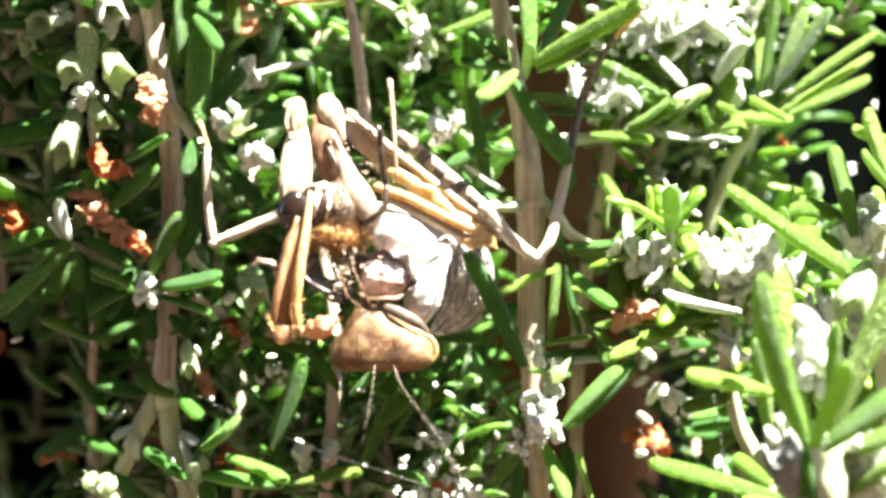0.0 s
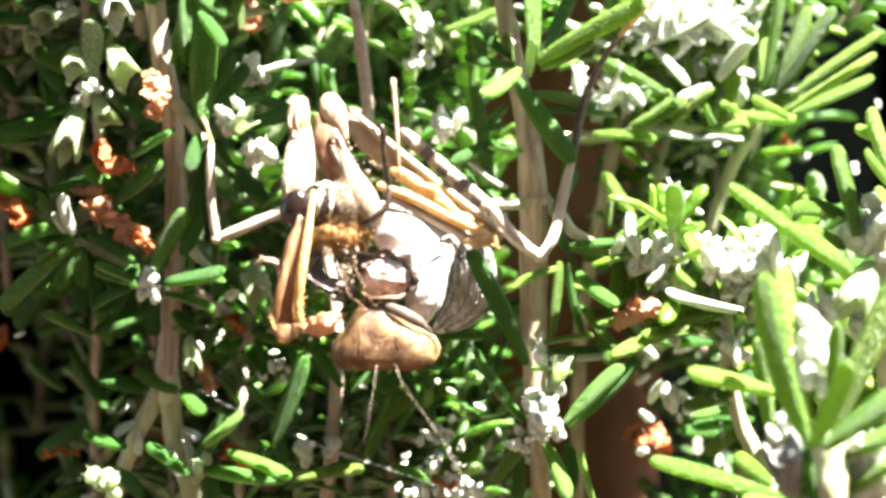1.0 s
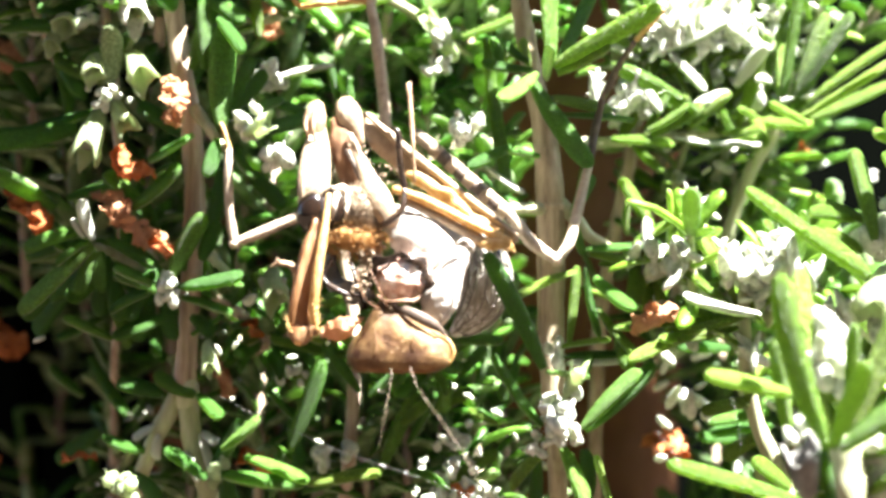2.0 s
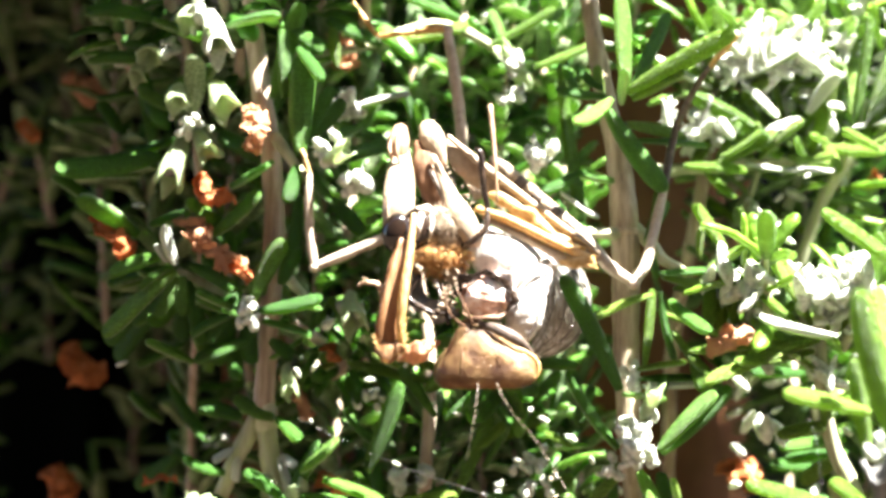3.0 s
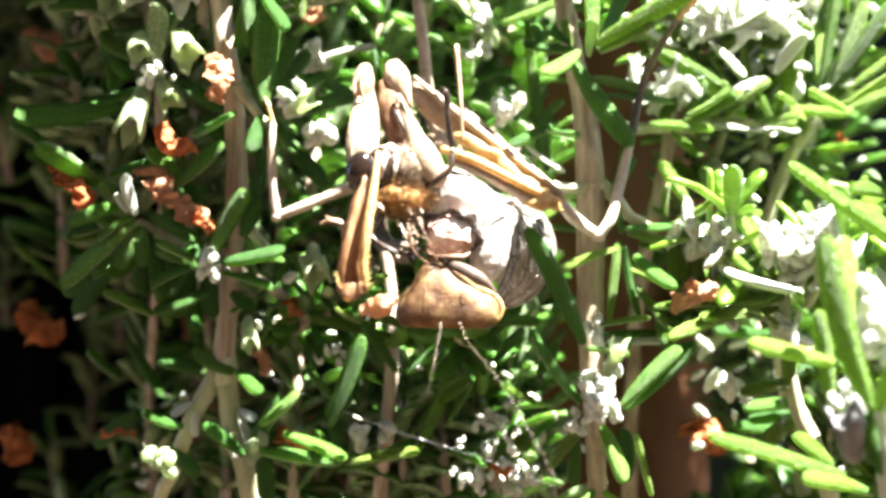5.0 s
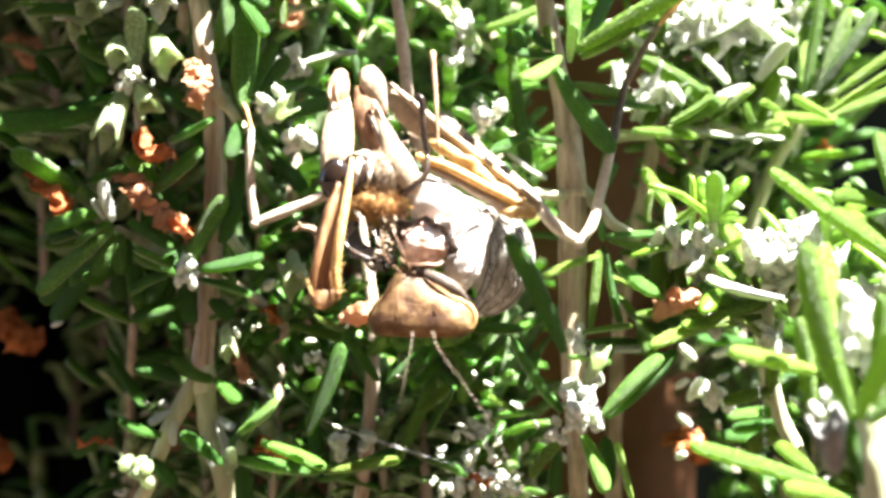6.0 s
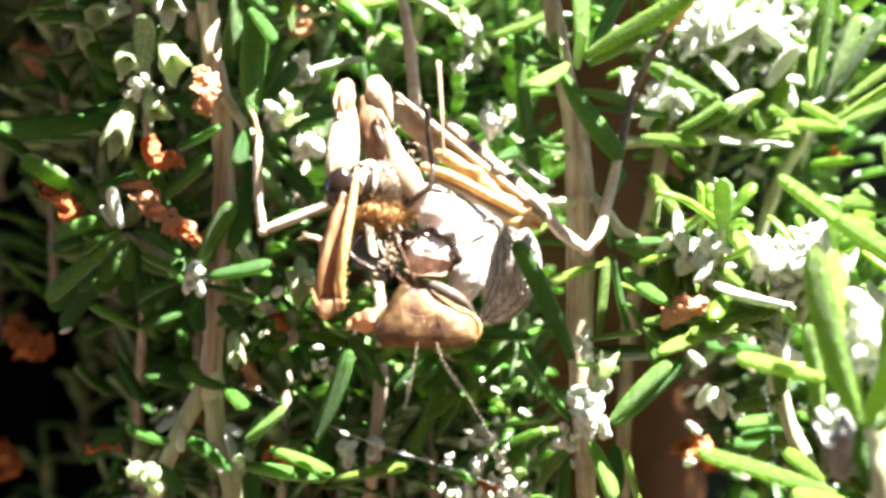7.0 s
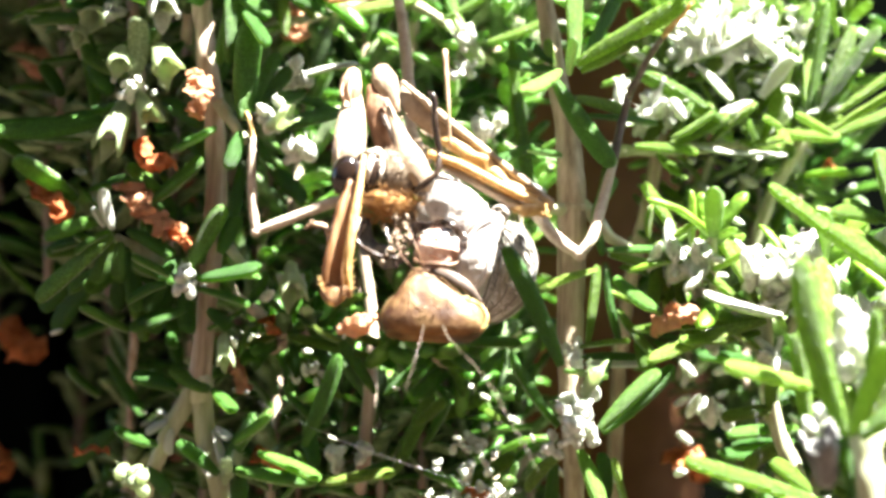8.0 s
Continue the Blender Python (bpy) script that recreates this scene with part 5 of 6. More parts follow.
S((4.59, 20, -21.94), (4.18, 22, -17.44))
# a deeper layer, thinner where the pot and the fence show through
for _ in range(165):
    x, z = far_dice.uniform(-42, 2), far_dice.uniform(-46, 40)
    y = far_dice.uniform(26, 40) - 0.25 * min(0.0, x + 22)
    if x < -27 and far_dice.random() < 0.6:
        continue
    bush.sprig((x, y, z), (x + far_dice.uniform(-4, 4), y + far_dice.uniform(-2, 4), z + far_dice.uniform(8, 14)), far_dice, 7.0, 1.5, 2.2)
for _ in range(90):
    x, z = far_dice.uniform(25, 80), far_dice.uniform(-55, 45)
    y = far_dice.uniform(30, 60)
    if 33 < x < 66 and -13 < z:
        continue
    bush.sprig((x, y, z), (x + far_dice.uniform(-5, 5), y + far_dice.uniform(-2, 4), z + far_dice.uniform(8, 14)), far_dice, 7.5, 1.6, 2.2)
for _ in range(70):
    x, y, z = far_dice.uniform(-120, -36), far_dice.uniform(46, 90), far_dice.uniform(-60, 36)
    bush.sprig((x, y, z), (x + far_dice.uniform(-4, 4), y + far_dice.uniform(-2, 4), z + far_dice.uniform(8, 14)), far_dice, 7.0, 1.5, 2.4)
for _ in range(46):
    x, y, z = far_dice.uniform(24, 46), far_dice.uniform(32, 54), far_dice.uniform(-48, -6)
    bush.sprig((x, y, z), (x + far_dice.uniform(-4, 4), y + far_dice.uniform(-2, 4), z + far_dice.uniform(8, 12)), far_dice, 7.0, 1.6, 2.0)
# stray pale buds between the leaves
for _ in range(150):
    x, y, z = far_dice.uniform(-34, 48), far_dice.uniform(7, 30), far_dice.uniform(-34, 26)
    if 6 < x < 20 and y > 12:
        continue
    for k in range(far_dice.randrange(1, 4)):
        bush.bud((x + far_dice.gauss(0, 0.7), y, z + far_dice.gauss(0, 0.7)), far_dice.uniform(0.2, 0.5), far_dice)
# pale buds in the dim corner by the pot
for at, size in (((16.41, 14, -8.36), 0.75), ((16.27, 14, -9.05), 0.60), ((19.63, 17, -8.35), 0.70), ((22.7, 16, -8.97), 0.60), ((18.16, 15, -11.78), 0.75), ((19.62, 15, -12.52), 0.60), ((20.25, 16, -13.13), 0.50), ((16.05, 15, -16.6), 0.65), ((16.6, 17, -13.94), 0.60), ((21.8, 12, -16.84), 0.70), ((16.5, 18, -11.0), 0.60), ((24.59, 14, -15.18), 0.50), ((19.72, 19, -14.41), 0.50), ((23.97, 10, -11.81), 0.40)):
    bush.bud(at, size, far_dice)
# single pale buds below the mantis
for x, y, z, size in ((2.73, 12, -12.73, 0.7), (-0.58, 4, -9.97, 0.55), (0.46, 4, -10.68, 0.5), (-1.43, 5, -13.84, 0.55), (3.91, 2, -13.46, 0.45), (1.08, 4, -12.05, 0.5), (1.47, 2, -12.44, 0.4), (-5.87, 2, -10.19, 0.4), (-10.36, 2, -13.86, 0.4), (-16.68, 2, -10.81, 0.45), (-17.53, 1, -7.27, 0.5), (-16.32, 1, -6.87, 0.45), (-12.4, 2, -7.75, 0.55), (-9.56, 0, -6.6, 0.4), (4.83, 9, -15.23, 0.5)):
    bush.bud((x, y, z), 0.7 * size, far_dice)
# unseen crown and overhang, added to shade the bush's dark side and the pot
for _ in range(380):
    x, y, z = far_dice.uniform(-90, -2), far_dice.uniform(5, 60), far_dice.uniform(44, 78)
    bush.sprig((x, y, z), (x + far_dice.uniform(-8, 8), y + far_dice.uniform(-4, 4), z + far_dice.uniform(10, 18)), far_dice, 10.0, 2.0, 2.4)
for _ in range(210):
    x, y, z = far_dice.uniform(0, 72), far_dice.uniform(27, 85), far_dice.uniform(58, 100)
    bush.sprig((x, y, z), (x + far_dice.uniform(-8, 8), y + far_dice.uniform(-4, 4), z + far_dice.uniform(10, 18)), far_dice, 10.0, 2.0, 2.4)
for _ in range(115):
    x, y, z = far_dice.uniform(-80, -31), far_dice.uniform(-22, 8), far_dice.uniform(40, 62)
    bush.sprig((x, y, z), (x + far_dice.uniform(-8, 8), y + far_dice.uniform(-4, 4), z + far_dice.uniform(10, 18)), far_dice, 10.0, 2.0, 2.4)
for _ in range(4):
    x, y, z = far_dice.uniform(-32, -24), far_dice.uniform(-11, 2), far_dice.uniform(42, 52)
    bush.sprig((x, y, z), (x + far_dice.uniform(-4, 4), y + far_dice.uniform(-3, 3), z + far_dice.uniform(8, 12)), far_dice, 7.0, 1.8, 2.2)
for _ in range(26):
    x, y, z = far_dice.uniform(-18, -4), far_dice.uniform(3, 9), far_dice.uniform(44, 54)
    bush.sprig((x, y, z), (x + far_dice.uniform(-4, 4), y + far_dice.uniform(-2, 2), z + far_dice.uniform(8, 12)), far_dice, 7.0, 1.8, 2.0)
for _ in range(150):
    x, y, z = far_dice.uniform(-110, 0), far_dice.uniform(110, 155), far_dice.uniform(45, 100)
    bush.sprig((x, y, z), (x + far_dice.uniform(-9, 9), y + far_dice.uniform(-6, 2), z + far_dice.uniform(10, 18)), far_dice, 13.0, 3.0, 2.8)
for _ in range(260):
    x, y, z = far_dice.uniform(-125, -34), far_dice.uniform(14, 130), far_dice.uniform(42, 84)
    bush.sprig((x, y, z), (x + far_dice.uniform(-9, 9), y + far_dice.uniform(-6, 6), z + far_dice.uniform(10, 18)), far_dice, 12.0, 2.8, 2.6)
for _ in range(3):
    x, y, z = far_dice.uniform(8, 15), far_dice.uniform(-7, -3), far_dice.uniform(44, 48)
    bush.sprig((x, y, z), (x + far_dice.uniform(-2, 2), y + far_dice.uniform(-1, 1), z + far_dice.uniform(6, 9)), far_dice, 4.5, 1.6, 1.8)
# unseen sprigs added overhead to shade the rosettes of the brown branch
for n in (-9.6, -10.6, -11.6):
    x, y = 0.456 * n + 1.69, 0.89 * n - 0.866
    bush.sprig((x, y, 44), (x + 0.4, y, 48.5), far_dice, 2.6, 1.5, 1.4, 60)
for k in range(3):
    bush.sprig((-12, -8.6 - 0.9 * k, 44 + k), (-2.5, -8.9 - 0.9 * k, 46 + k), far_dice, 2.0, 1.5, 0.9, 75)
for n in (-11.8, -13.2):
    for s in (-12.5, -15, -17.5):
        x, y = 0.456 * n + 0.89 * s, 0.89 * n - 0.456 * s
        bush.sprig((x, y, 44), (x + 0.4, y, 48), far_dice, 2.6, 1.6, 1.4, 60)
# unseen leafy tops, added to shade the bare brown and grey-barked stems
for k in range(8):
    x = -9.0 + 1.9 * k
    bush.sprig((x, 0.6 - 0.51 * (x + 9), 33.5 + 0.3 * k), (x + 0.8, 0.2 - 0.51 * (x + 9), 42), far_dice, 2.3, 1.4, 1.4, 50)
for x, y, z in ((13.5, 1.6, 30), (15.5, 0.8, 30.5), (17.5, -0.2, 31), (19.5, -1.4, 31.5), (21.5, -2.4, 32), (23.5, -3.6, 32.5)):
    bush.sprig((x, y, z), (x + 1.0, y - 0.5, z + 9), far_dice, 3.6, 1.6, 1.5, 50)
# an unseen sprig added to shade the folded wing and its leaf
bush.sprig((15, -10.4, 31), (24, -11.4, 33), far_dice, 3.4, 1.6, 1.3, 60)
for at in ((-32.08, 8, 20.31), (-29.06, 8, 22.9), (-24.1, 7, 22.26), (-20.44, 8, 21.6), (-17.14, 9, 23.1), (-31.5, 9, 16.58), (-19.75, 9, 18.32), (-13.78, 10, 21.99), (-23.67, 9, 17.88)):
    a = Vector(at)
    bush.sprig(a - Vector((0, 0, 2)), a + Vector((far_dice.uniform(-2, 1), -2, 2.5)), far_dice, 5.2, 1.5, 1.8, 70)
    for k in range(3):
        bush.bud(a + Vector((far_dice.gauss(0, 1.2), -2.5, far_dice.gauss(1, 1.2))), far_dice.uniform(0.35, 0.6), far_dice)
# a bright layer of short shoots under the mantis, over the shaded inside
for _ in range(10):
    x, y, z = far_dice.uniform(-17, 3), far_dice.uniform(6, 20), far_dice.uniform(-9, -5)
    bush.sprig((x, y, z), (x + far_dice.uniform(-3, 5), y + far_dice.uniform(-4, 0), z + far_dice.uniform(0, 2)), far_dice, 4.6, 1.3, 1.6, 70)
# stems and leaves under the view, down to the soil
for _ in range(26):
    x, y, z = far_dice.uniform(-60, 60), far_dice.uniform(10, 34), far_dice.uniform(-97, -50)
    bush.sprig((x, y, z), (x + far_dice.uniform(-6, 6), y + far_dice.uniform(-4, 4), z + far_dice.uniform(14, 24)), far_dice, 9.0, 1.7, 2.6)
# young growth on the sunny side, its pale green painting in full sun
shoots = Foliage()
for _ in range(75):
    x, y, z = far_dice.uniform(21, 52), far_dice.uniform(19, 34), far_dice.uniform(-32, 24)
    if -6 < z or x < 32 and z < -12:
        continue
    shoots.sprig((x, y, z), (x + far_dice.uniform(-2, 6), y + far_dice.uniform(-5, 1), z + far_dice.uniform(5, 10)), far_dice, 6.8, 1.5, 2.2)
    for k in range(4):
        shoots.bud((x + far_dice.gauss(0, 1.5), y - 2, z + far_dice.gauss(2, 1.5)), far_dice.uniform(0.5, 0.9), far_dice)
for _ in range(34):
    x, y, z = far_dice.uniform(22, 40), far_dice.uniform(4, 15), far_dice.uniform(-22, -8)
    if x < 27 and z < -4:
        continue
    shoots.sprig((x, y, z), (x + far_dice.uniform(-3, 3), y + far_dice.uniform(-4, 0), z + far_dice.uniform(3, 6)), far_dice, 7.0, 1.3, 2.0, 65)
    for k in range(5):
        shoots.bud((x + far_dice.gauss(0, 1.3), y - 3, z + far_dice.gauss(3, 1.3)), far_dice.uniform(0.5, 0.95), far_dice)
for _ in range(2):
    x, y, z = far_dice.uniform(22, 27), far_dice.uniform(16, 24), far_dice.uniform(-28, -22)
    shoots.sprig((x, y, z), (x + far_dice.uniform(-2, 4), y + far_dice.uniform(-4, 0), z + far_dice.uniform(2, 5)), far_dice, 5.6, 1.2, 2.0, 70)
    for k in range(5):
        shoots.bud((x + far_dice.gauss(0, 1.3), y - 2, z + far_dice.gauss(2, 1.3)), far_dice.uniform(0.3, 0.6), far_dice)
for at in ((14.65, 6, -2.5), (17.13, 3, -1.19), (22.48, 3, -3.25), (17.83, 19, 6.68), (21.32, 20, 7.22), (26.31, 21, 7.76), (15.8, 18, 16.97), (19.25, 19, 15.22), (22.27, 20, 18.21), (25.62, 20, 15.82), (29.44, 20, 18.21), (13.19, 20, 18.21), (26.79, 21, 19.81)):
    a = Vector(at)
    shoots.sprig(a - Vector((0.5, 0, 2)), a + Vector((far_dice.uniform(-1, 2), -2, 2.5)), far_dice, 6.8, 1.25, 1.9, 65)
    for k in range(4):
        shoots.bud(a + Vector((far_dice.gauss(0, 1.2), -2.5, far_dice.gauss(1, 1.2))), far_dice.uniform(0.4, 0.8), far_dice)
shoots.link("rosemary_foliage", [M_YOUNG_LIT_FAR, M_UNDER_FAR, M_STEM_GREEN, M_BUD], "yellow-green young rosemary shoots, coloured bright for full sun", "rosemary")
bush.link("rosemary_foliage", [M_LEAF_FAR, M_UNDER_FAR, M_STEM_DRY, M_BUD], "dense green rosemary foliage in sun and deep shade", "rosemary")


# ---------------------------------------------------------------- spider silk
def silk():
    s = thing("spider_thread", (-6.82, -2, -14.67), "glinting strands of spider silk between twigs", "spider silk")
    for a, m, b, r in (((-11.36, 0, -13.16), (-7.22, -2, -14.55), (-3.65, -3, -15.42), 0.014), ((-3.65, -3, -15.42), (-0.92, -4, -16.18), (3.69, -4, -17.84), 0.004), ((-17.7, 2, -10.56), (-14.3, 1, -12.08), (-11.36, 0, -13.16), 0.003),
                       ((17.63, -8, -9.55), (17.92, -9, -11.64), (18.1, -9, -14.19), 0.004), ((13.03, -6, -12.01), (13.87, -8, -13.24), (13.93, -10, -14.04), 0.004)):
        bm = bmesh.new()
        tube(bm, [a, m, b], [r, r, r], 5, 6)
        part("thread", bm, M_SILK, s)
    bm = bmesh.new()
    for k in range(26):
        q = Vector((-9.47, -1, -13.82)).lerp(Vector((-3.65, -3, -15.42)), k / 26)
        ball(bm, q, (0.075, 0.06, 0.06), u=6, v=4)
    part("droplets", bm, M_SILK, s, "row of tiny bright droplets")


silk()


# ---------------------------------------------------------------- the mantis
HUB = (-3.76, 0, -1.56)


def raptorial_leg_left(m):
    bm = bmesh.new()
    tube(bm, [(-9.94, -3.0, 9.16), (-9.87, -4.5, 6.73), (-9.92, -5.5, 4.39), (-9.93, -5.4, 1.55)], [0.45, 0.95, 1.12, 0.95], 18, 7, 0.4)
    tube(bm, [(-10.52, -4.85, 6.82), (-10.6, -5.85, 4.38), (-10.58, -5.7, 1.93)], [0.06, 0.09, 0.06], 6, 6)
    leg = part("raptorial_leg", bm, M_PALE, m, "pale folded grasping foreleg")
    bm = bmesh.new()
    tube(bm, [(-9.9, -3.4, 10.17), (-10.05, -3.8, 8.9), (-9.88, -3.6, 6.83)], [0.45, 0.78, 0.25], 12, 7, 0.55)
    tube(bm, [(-9.98, -4.1, 9.79), (-10.08, -4.65, 8.36), (-9.77, -4.3, 7.01)], [0.1, 0.13, 0.06], 6, 6)
    tube(bm, [(-10.48, -3.8, 9.59), (-10.62, -4.3, 8.39), (-10.15, -4, 7.11)], [0.08, 0.13, 0.06], 6, 6)
    part("trochanter", bm, M_TAN, leg, "brown ridged joint cap")
    bm = bmesh.new()
    tube(bm, [(-9.35, -7.4, 1.82), (-9.85, -8, 0.04), (-10.4, -8, -2.91), (-10.4, -8, -5.42)], [0.35, 0.62, 0.68, 0.55], 12, 6, 0.4)
    part("tibia", bm, M_AMBER, leg, "amber brown tibia")
    bm = bmesh.new()
    tube(bm, [(-8.68, -7.4, 3.75), (-8.92, -8.4, 1.14), (-9.29, -8.8, -1.43), (-9.53, -8.6, -3.63), (-9.44, -8, -5.57)], [0.16, 0.28, 0.33, 0.3, 0.2], 8, 6)
    thorns(bm, (-9.29, -8.8, -1.43), (-9.47, -8.4, -5.29), 9, (0.8, -0.5, 0.2), 0.5, 0.08)
    part("inner_rail", bm, M_YELLOW, leg, "yellow spined edge")
    bm = bmesh.new()
    tube(bm, [(-9.52, -7.6, 2.07), (-10.14, -8.4, -0.33), (-10.88, -8.6, -3.63), (-11.14, -8, -5.5)], [0.16, 0.27, 0.27, 0.2], 8, 6)
    thorns(bm, (-10.61, -8.4, -1.43), (-11.26, -8.2, -5.48), 8, (-0.8, -0.5, 0.1), 0.45, 0.08)
    part("outer_rail", bm, M_AMBER, leg, "amber spined edge")
    bm = bmesh.new()
    tube(bm, [(-11.04, -8.2, -5.04), (-10.32, -8.4, -5.47), (-9.42, -8.2, -5.26)], [0.45, 0.62, 0.4], 12, 8, 0.7, rough=0.35)
    part("claw", bm, M_AMBER, leg, "blunt spined claw")
    for a, b, n, way, size in (((-11.21, -8.6, -4.36), (-10.91, -8.7, -5.53), 5, (-0.7, -0.6, 0.3), 0.5), ((-9.65, -8.8, -3.62), (-9.23, -8.7, -5.45), 6, (0.8, -0.5, 0.4), 0.6), ((-10.93, -8.5, -5.61), (-9.39, -8.5, -5.61), 5, (0.1, -0.5, -0.9), 0.4)):
        for q in range(n):
            bm = bmesh.new()
            spike(bm, Vector(a).lerp(Vector(b), q / n), Vector(way) + Vector((random.uniform(-.3, .3), 0, random.uniform(-.3, .3))), size * random.uniform(0.7, 1.2), 0.1)
            part("spine", bm, M_YELLOW, leg)
    bm = bmesh.new()
    tube(bm, [(-10.88, -7, -2.2), (-11.06, -7.4, -1.08), (-11.95, -7.4, -0.85), (-12.57, -7.2, -1.08)], [0.16, 0.2, 0.16, 0.06], 6, 5)
    tube(bm, [(-11.65, -7.4, -0.85), (-12.15, -7.6, -0.56)], [0.1, 0.05], 6, 3)
    part("tarsus", bm, M_TAN, leg, "thin hooked tarsus")


def raptorial_leg_right(m):
    bm = bmesh.new()
    tube(bm, [(-7.6, -4.6, 7.98), (-6.71, -5.3, 5.92), (-5.57, -6.1, 3.61), (-4.58, -6.2, 1.84)], [0.22, 0.42, 0.85, 0.65], 14, 7, 0.45)
    tube(bm, [(-7.31, -5, 7.65), (-6.33, -5.4, 5.34), (-5.07, -5.5, 3.44)], [0.08, 0.12, 0.1], 6, 6)
    leg = part("raptorial_leg", bm, M_PALE, m, "tan grasping foreleg")
    bm = bmesh.new()
    tube(bm, [(-8.53, -3.6, 9.11), (-8.03, -4.0, 7.34), (-7.45, -4.1, 5.61), (-6.62, -3.9, 3.69)], [0.5, 0.95, 1.1, 0.95], 14, 8, 0.45, rough=0.08)
    part("coxa", bm, M_RUST, leg, "shaded dark brown coxa")
    bm = bmesh.new()
    tube(bm, [(-7.65, -5, 6.81), (-6.79, -5.3, 4.97), (-5.84, -5.3, 3.0)], [0.14, 0.2, 0.16], 8, 6)
    thorns(bm, (-7.75, -5.1, 6.96), (-5.91, -5.4, 3.07), 16, (-0.7, -0.6, 0.1), 0.45, 0.08)
    thorns(bm, (-6.78, -4.9, 6.82), (-6.17, -4.9, 5.75), 10, (0.6, -0.7, 0.3), 0.35, 0.07)
    part("comb", bm, M_DARK, leg, "comb of dark spines")
    bm = bmesh.new()
    dust = random.Random(31)
    for a, b, n in (((-7.15, -5, 6.81), (-5, -5.4, 3.37), 46), ((-5.48, -4.9, 5.37), (-3.57, -5.2, 4.21), 20), ((-8.38, -6.6, 4.15), (-5.41, -6.2, 3.61), 22)):
        for k in range(n):
            q = Vector(a).lerp(Vector(b), dust.random()) + Vector((dust.gauss(0, 0.35), dust.uniform(-0.2, 0.3), dust.gauss(0, 0.3)))
            ball(bm, q, [dust.uniform(0.04, 0.1)] * 3, u=6, v=5)
    part("pollen", bm, M_PALE, leg, "scattered pale pollen grains")
    bm = bmesh.new()
    tube(bm, [(-8.14, -3.2, 10.35), (-7.63, -3.8, 9.21), (-6.86, -3.8, 7.36)], [0.6, 0.85, 0.25], 12, 7, 0.6)
    part("trochanter", bm, M_PALE, leg, "pale joint cap")
    bm = bmesh.new()
    tube(bm, [(-6.82, -2, 9.61), (-5.6, -2.8, 7.82), (-3.25, -3.4, 5.92), (0.23, -3.5, 3.44), (3.77, -4, 0.81)], [0.35, 0.9, 0.85, 0.62, 0.4], 14, 7, 0.5)
    tube(bm, [(-6.58, -2.8, 9.53), (-3.62, -3.9, 6.89), (0.23, -4, 3.88), (3.84, -4.2, 1.11)], [0.15, 0.3, 0.26, 0.2], 8, 7)
    thorns(bm, (-5.56, -3.6, 6.21), (-3.23, -4, 4.96), 9, (-0.5, -0.7, -0.6), 0.55, 0.08)
    part("femur", bm, M_PALE, leg, "pale stout femur")
    bm = bmesh.new()
    tube(bm, [(-3.62, -3.8, 5.43), (-1.61, -4.2, 4.18), (0.61, -4.3, 2.53), (2.72, -4.5, 1.26)], [0.35, 0.52, 0.42, 0.3], 14, 10, 0.7, rough=0.3)
    part("femur_groove", bm, M_YELLOW, leg, "yellow inner groove of the femur")
    bm = bmesh.new()
    tube(bm, [(-4.57, -5, 4.22), (-2.42, -5.6, 3.44), (0.23, -5.6, 2.12), (3.35, -5, 0.65)], [0.26, 0.33, 0.33, 0.3], 10, 6)
    thorns(bm, (-3.18, -5.4, 3.83), (3.19, -5.2, 0.8), 16, (0.4, -0.7, 0.6), 0.4, 0.07)
    part("tibia", bm, M_YELLOW, leg, "yellow tibia edge")
    bm = bmesh.new()
    tube(bm, [(-4.11, -5, 3.61), (-2.35, -5.4, 2.77), (0.04, -5.4, 1.48), (2.32, -5, 0.34)], [0.18, 0.28, 0.32, 0.3], 10, 6)
    part("tibia_edge", bm, M_PALE, leg, "pale lower tibia edge")
    bm = bmesh.new()
    tube(bm, [(0.53, -5, 1.48), (1.94, -5.2, 0.61), (3.2, -5, 0.11)], [0.45, 0.55, 0.36], 14, 10, 0.7, rough=0.5)
    thorns(bm, (0.61, -5.3, 1.37), (3.64, -5.3, 0.11), 26, (0.2, -0.7, -0.7), 0.5, 0.09)
    part("tibia_tip", bm, M_YELLOW, leg, "orange spined tip of the tibia")
    bm = bmesh.new()
    tube(bm, [(-3.12, -5, 4.68), (-3.31, -5, 8.03), (-3.6, -4.5, 11.44)], [0.1, 0.14, 0.19], 6, 6)
    part("tarsus", bm, M_TAN, leg, "thin upright tarsus")


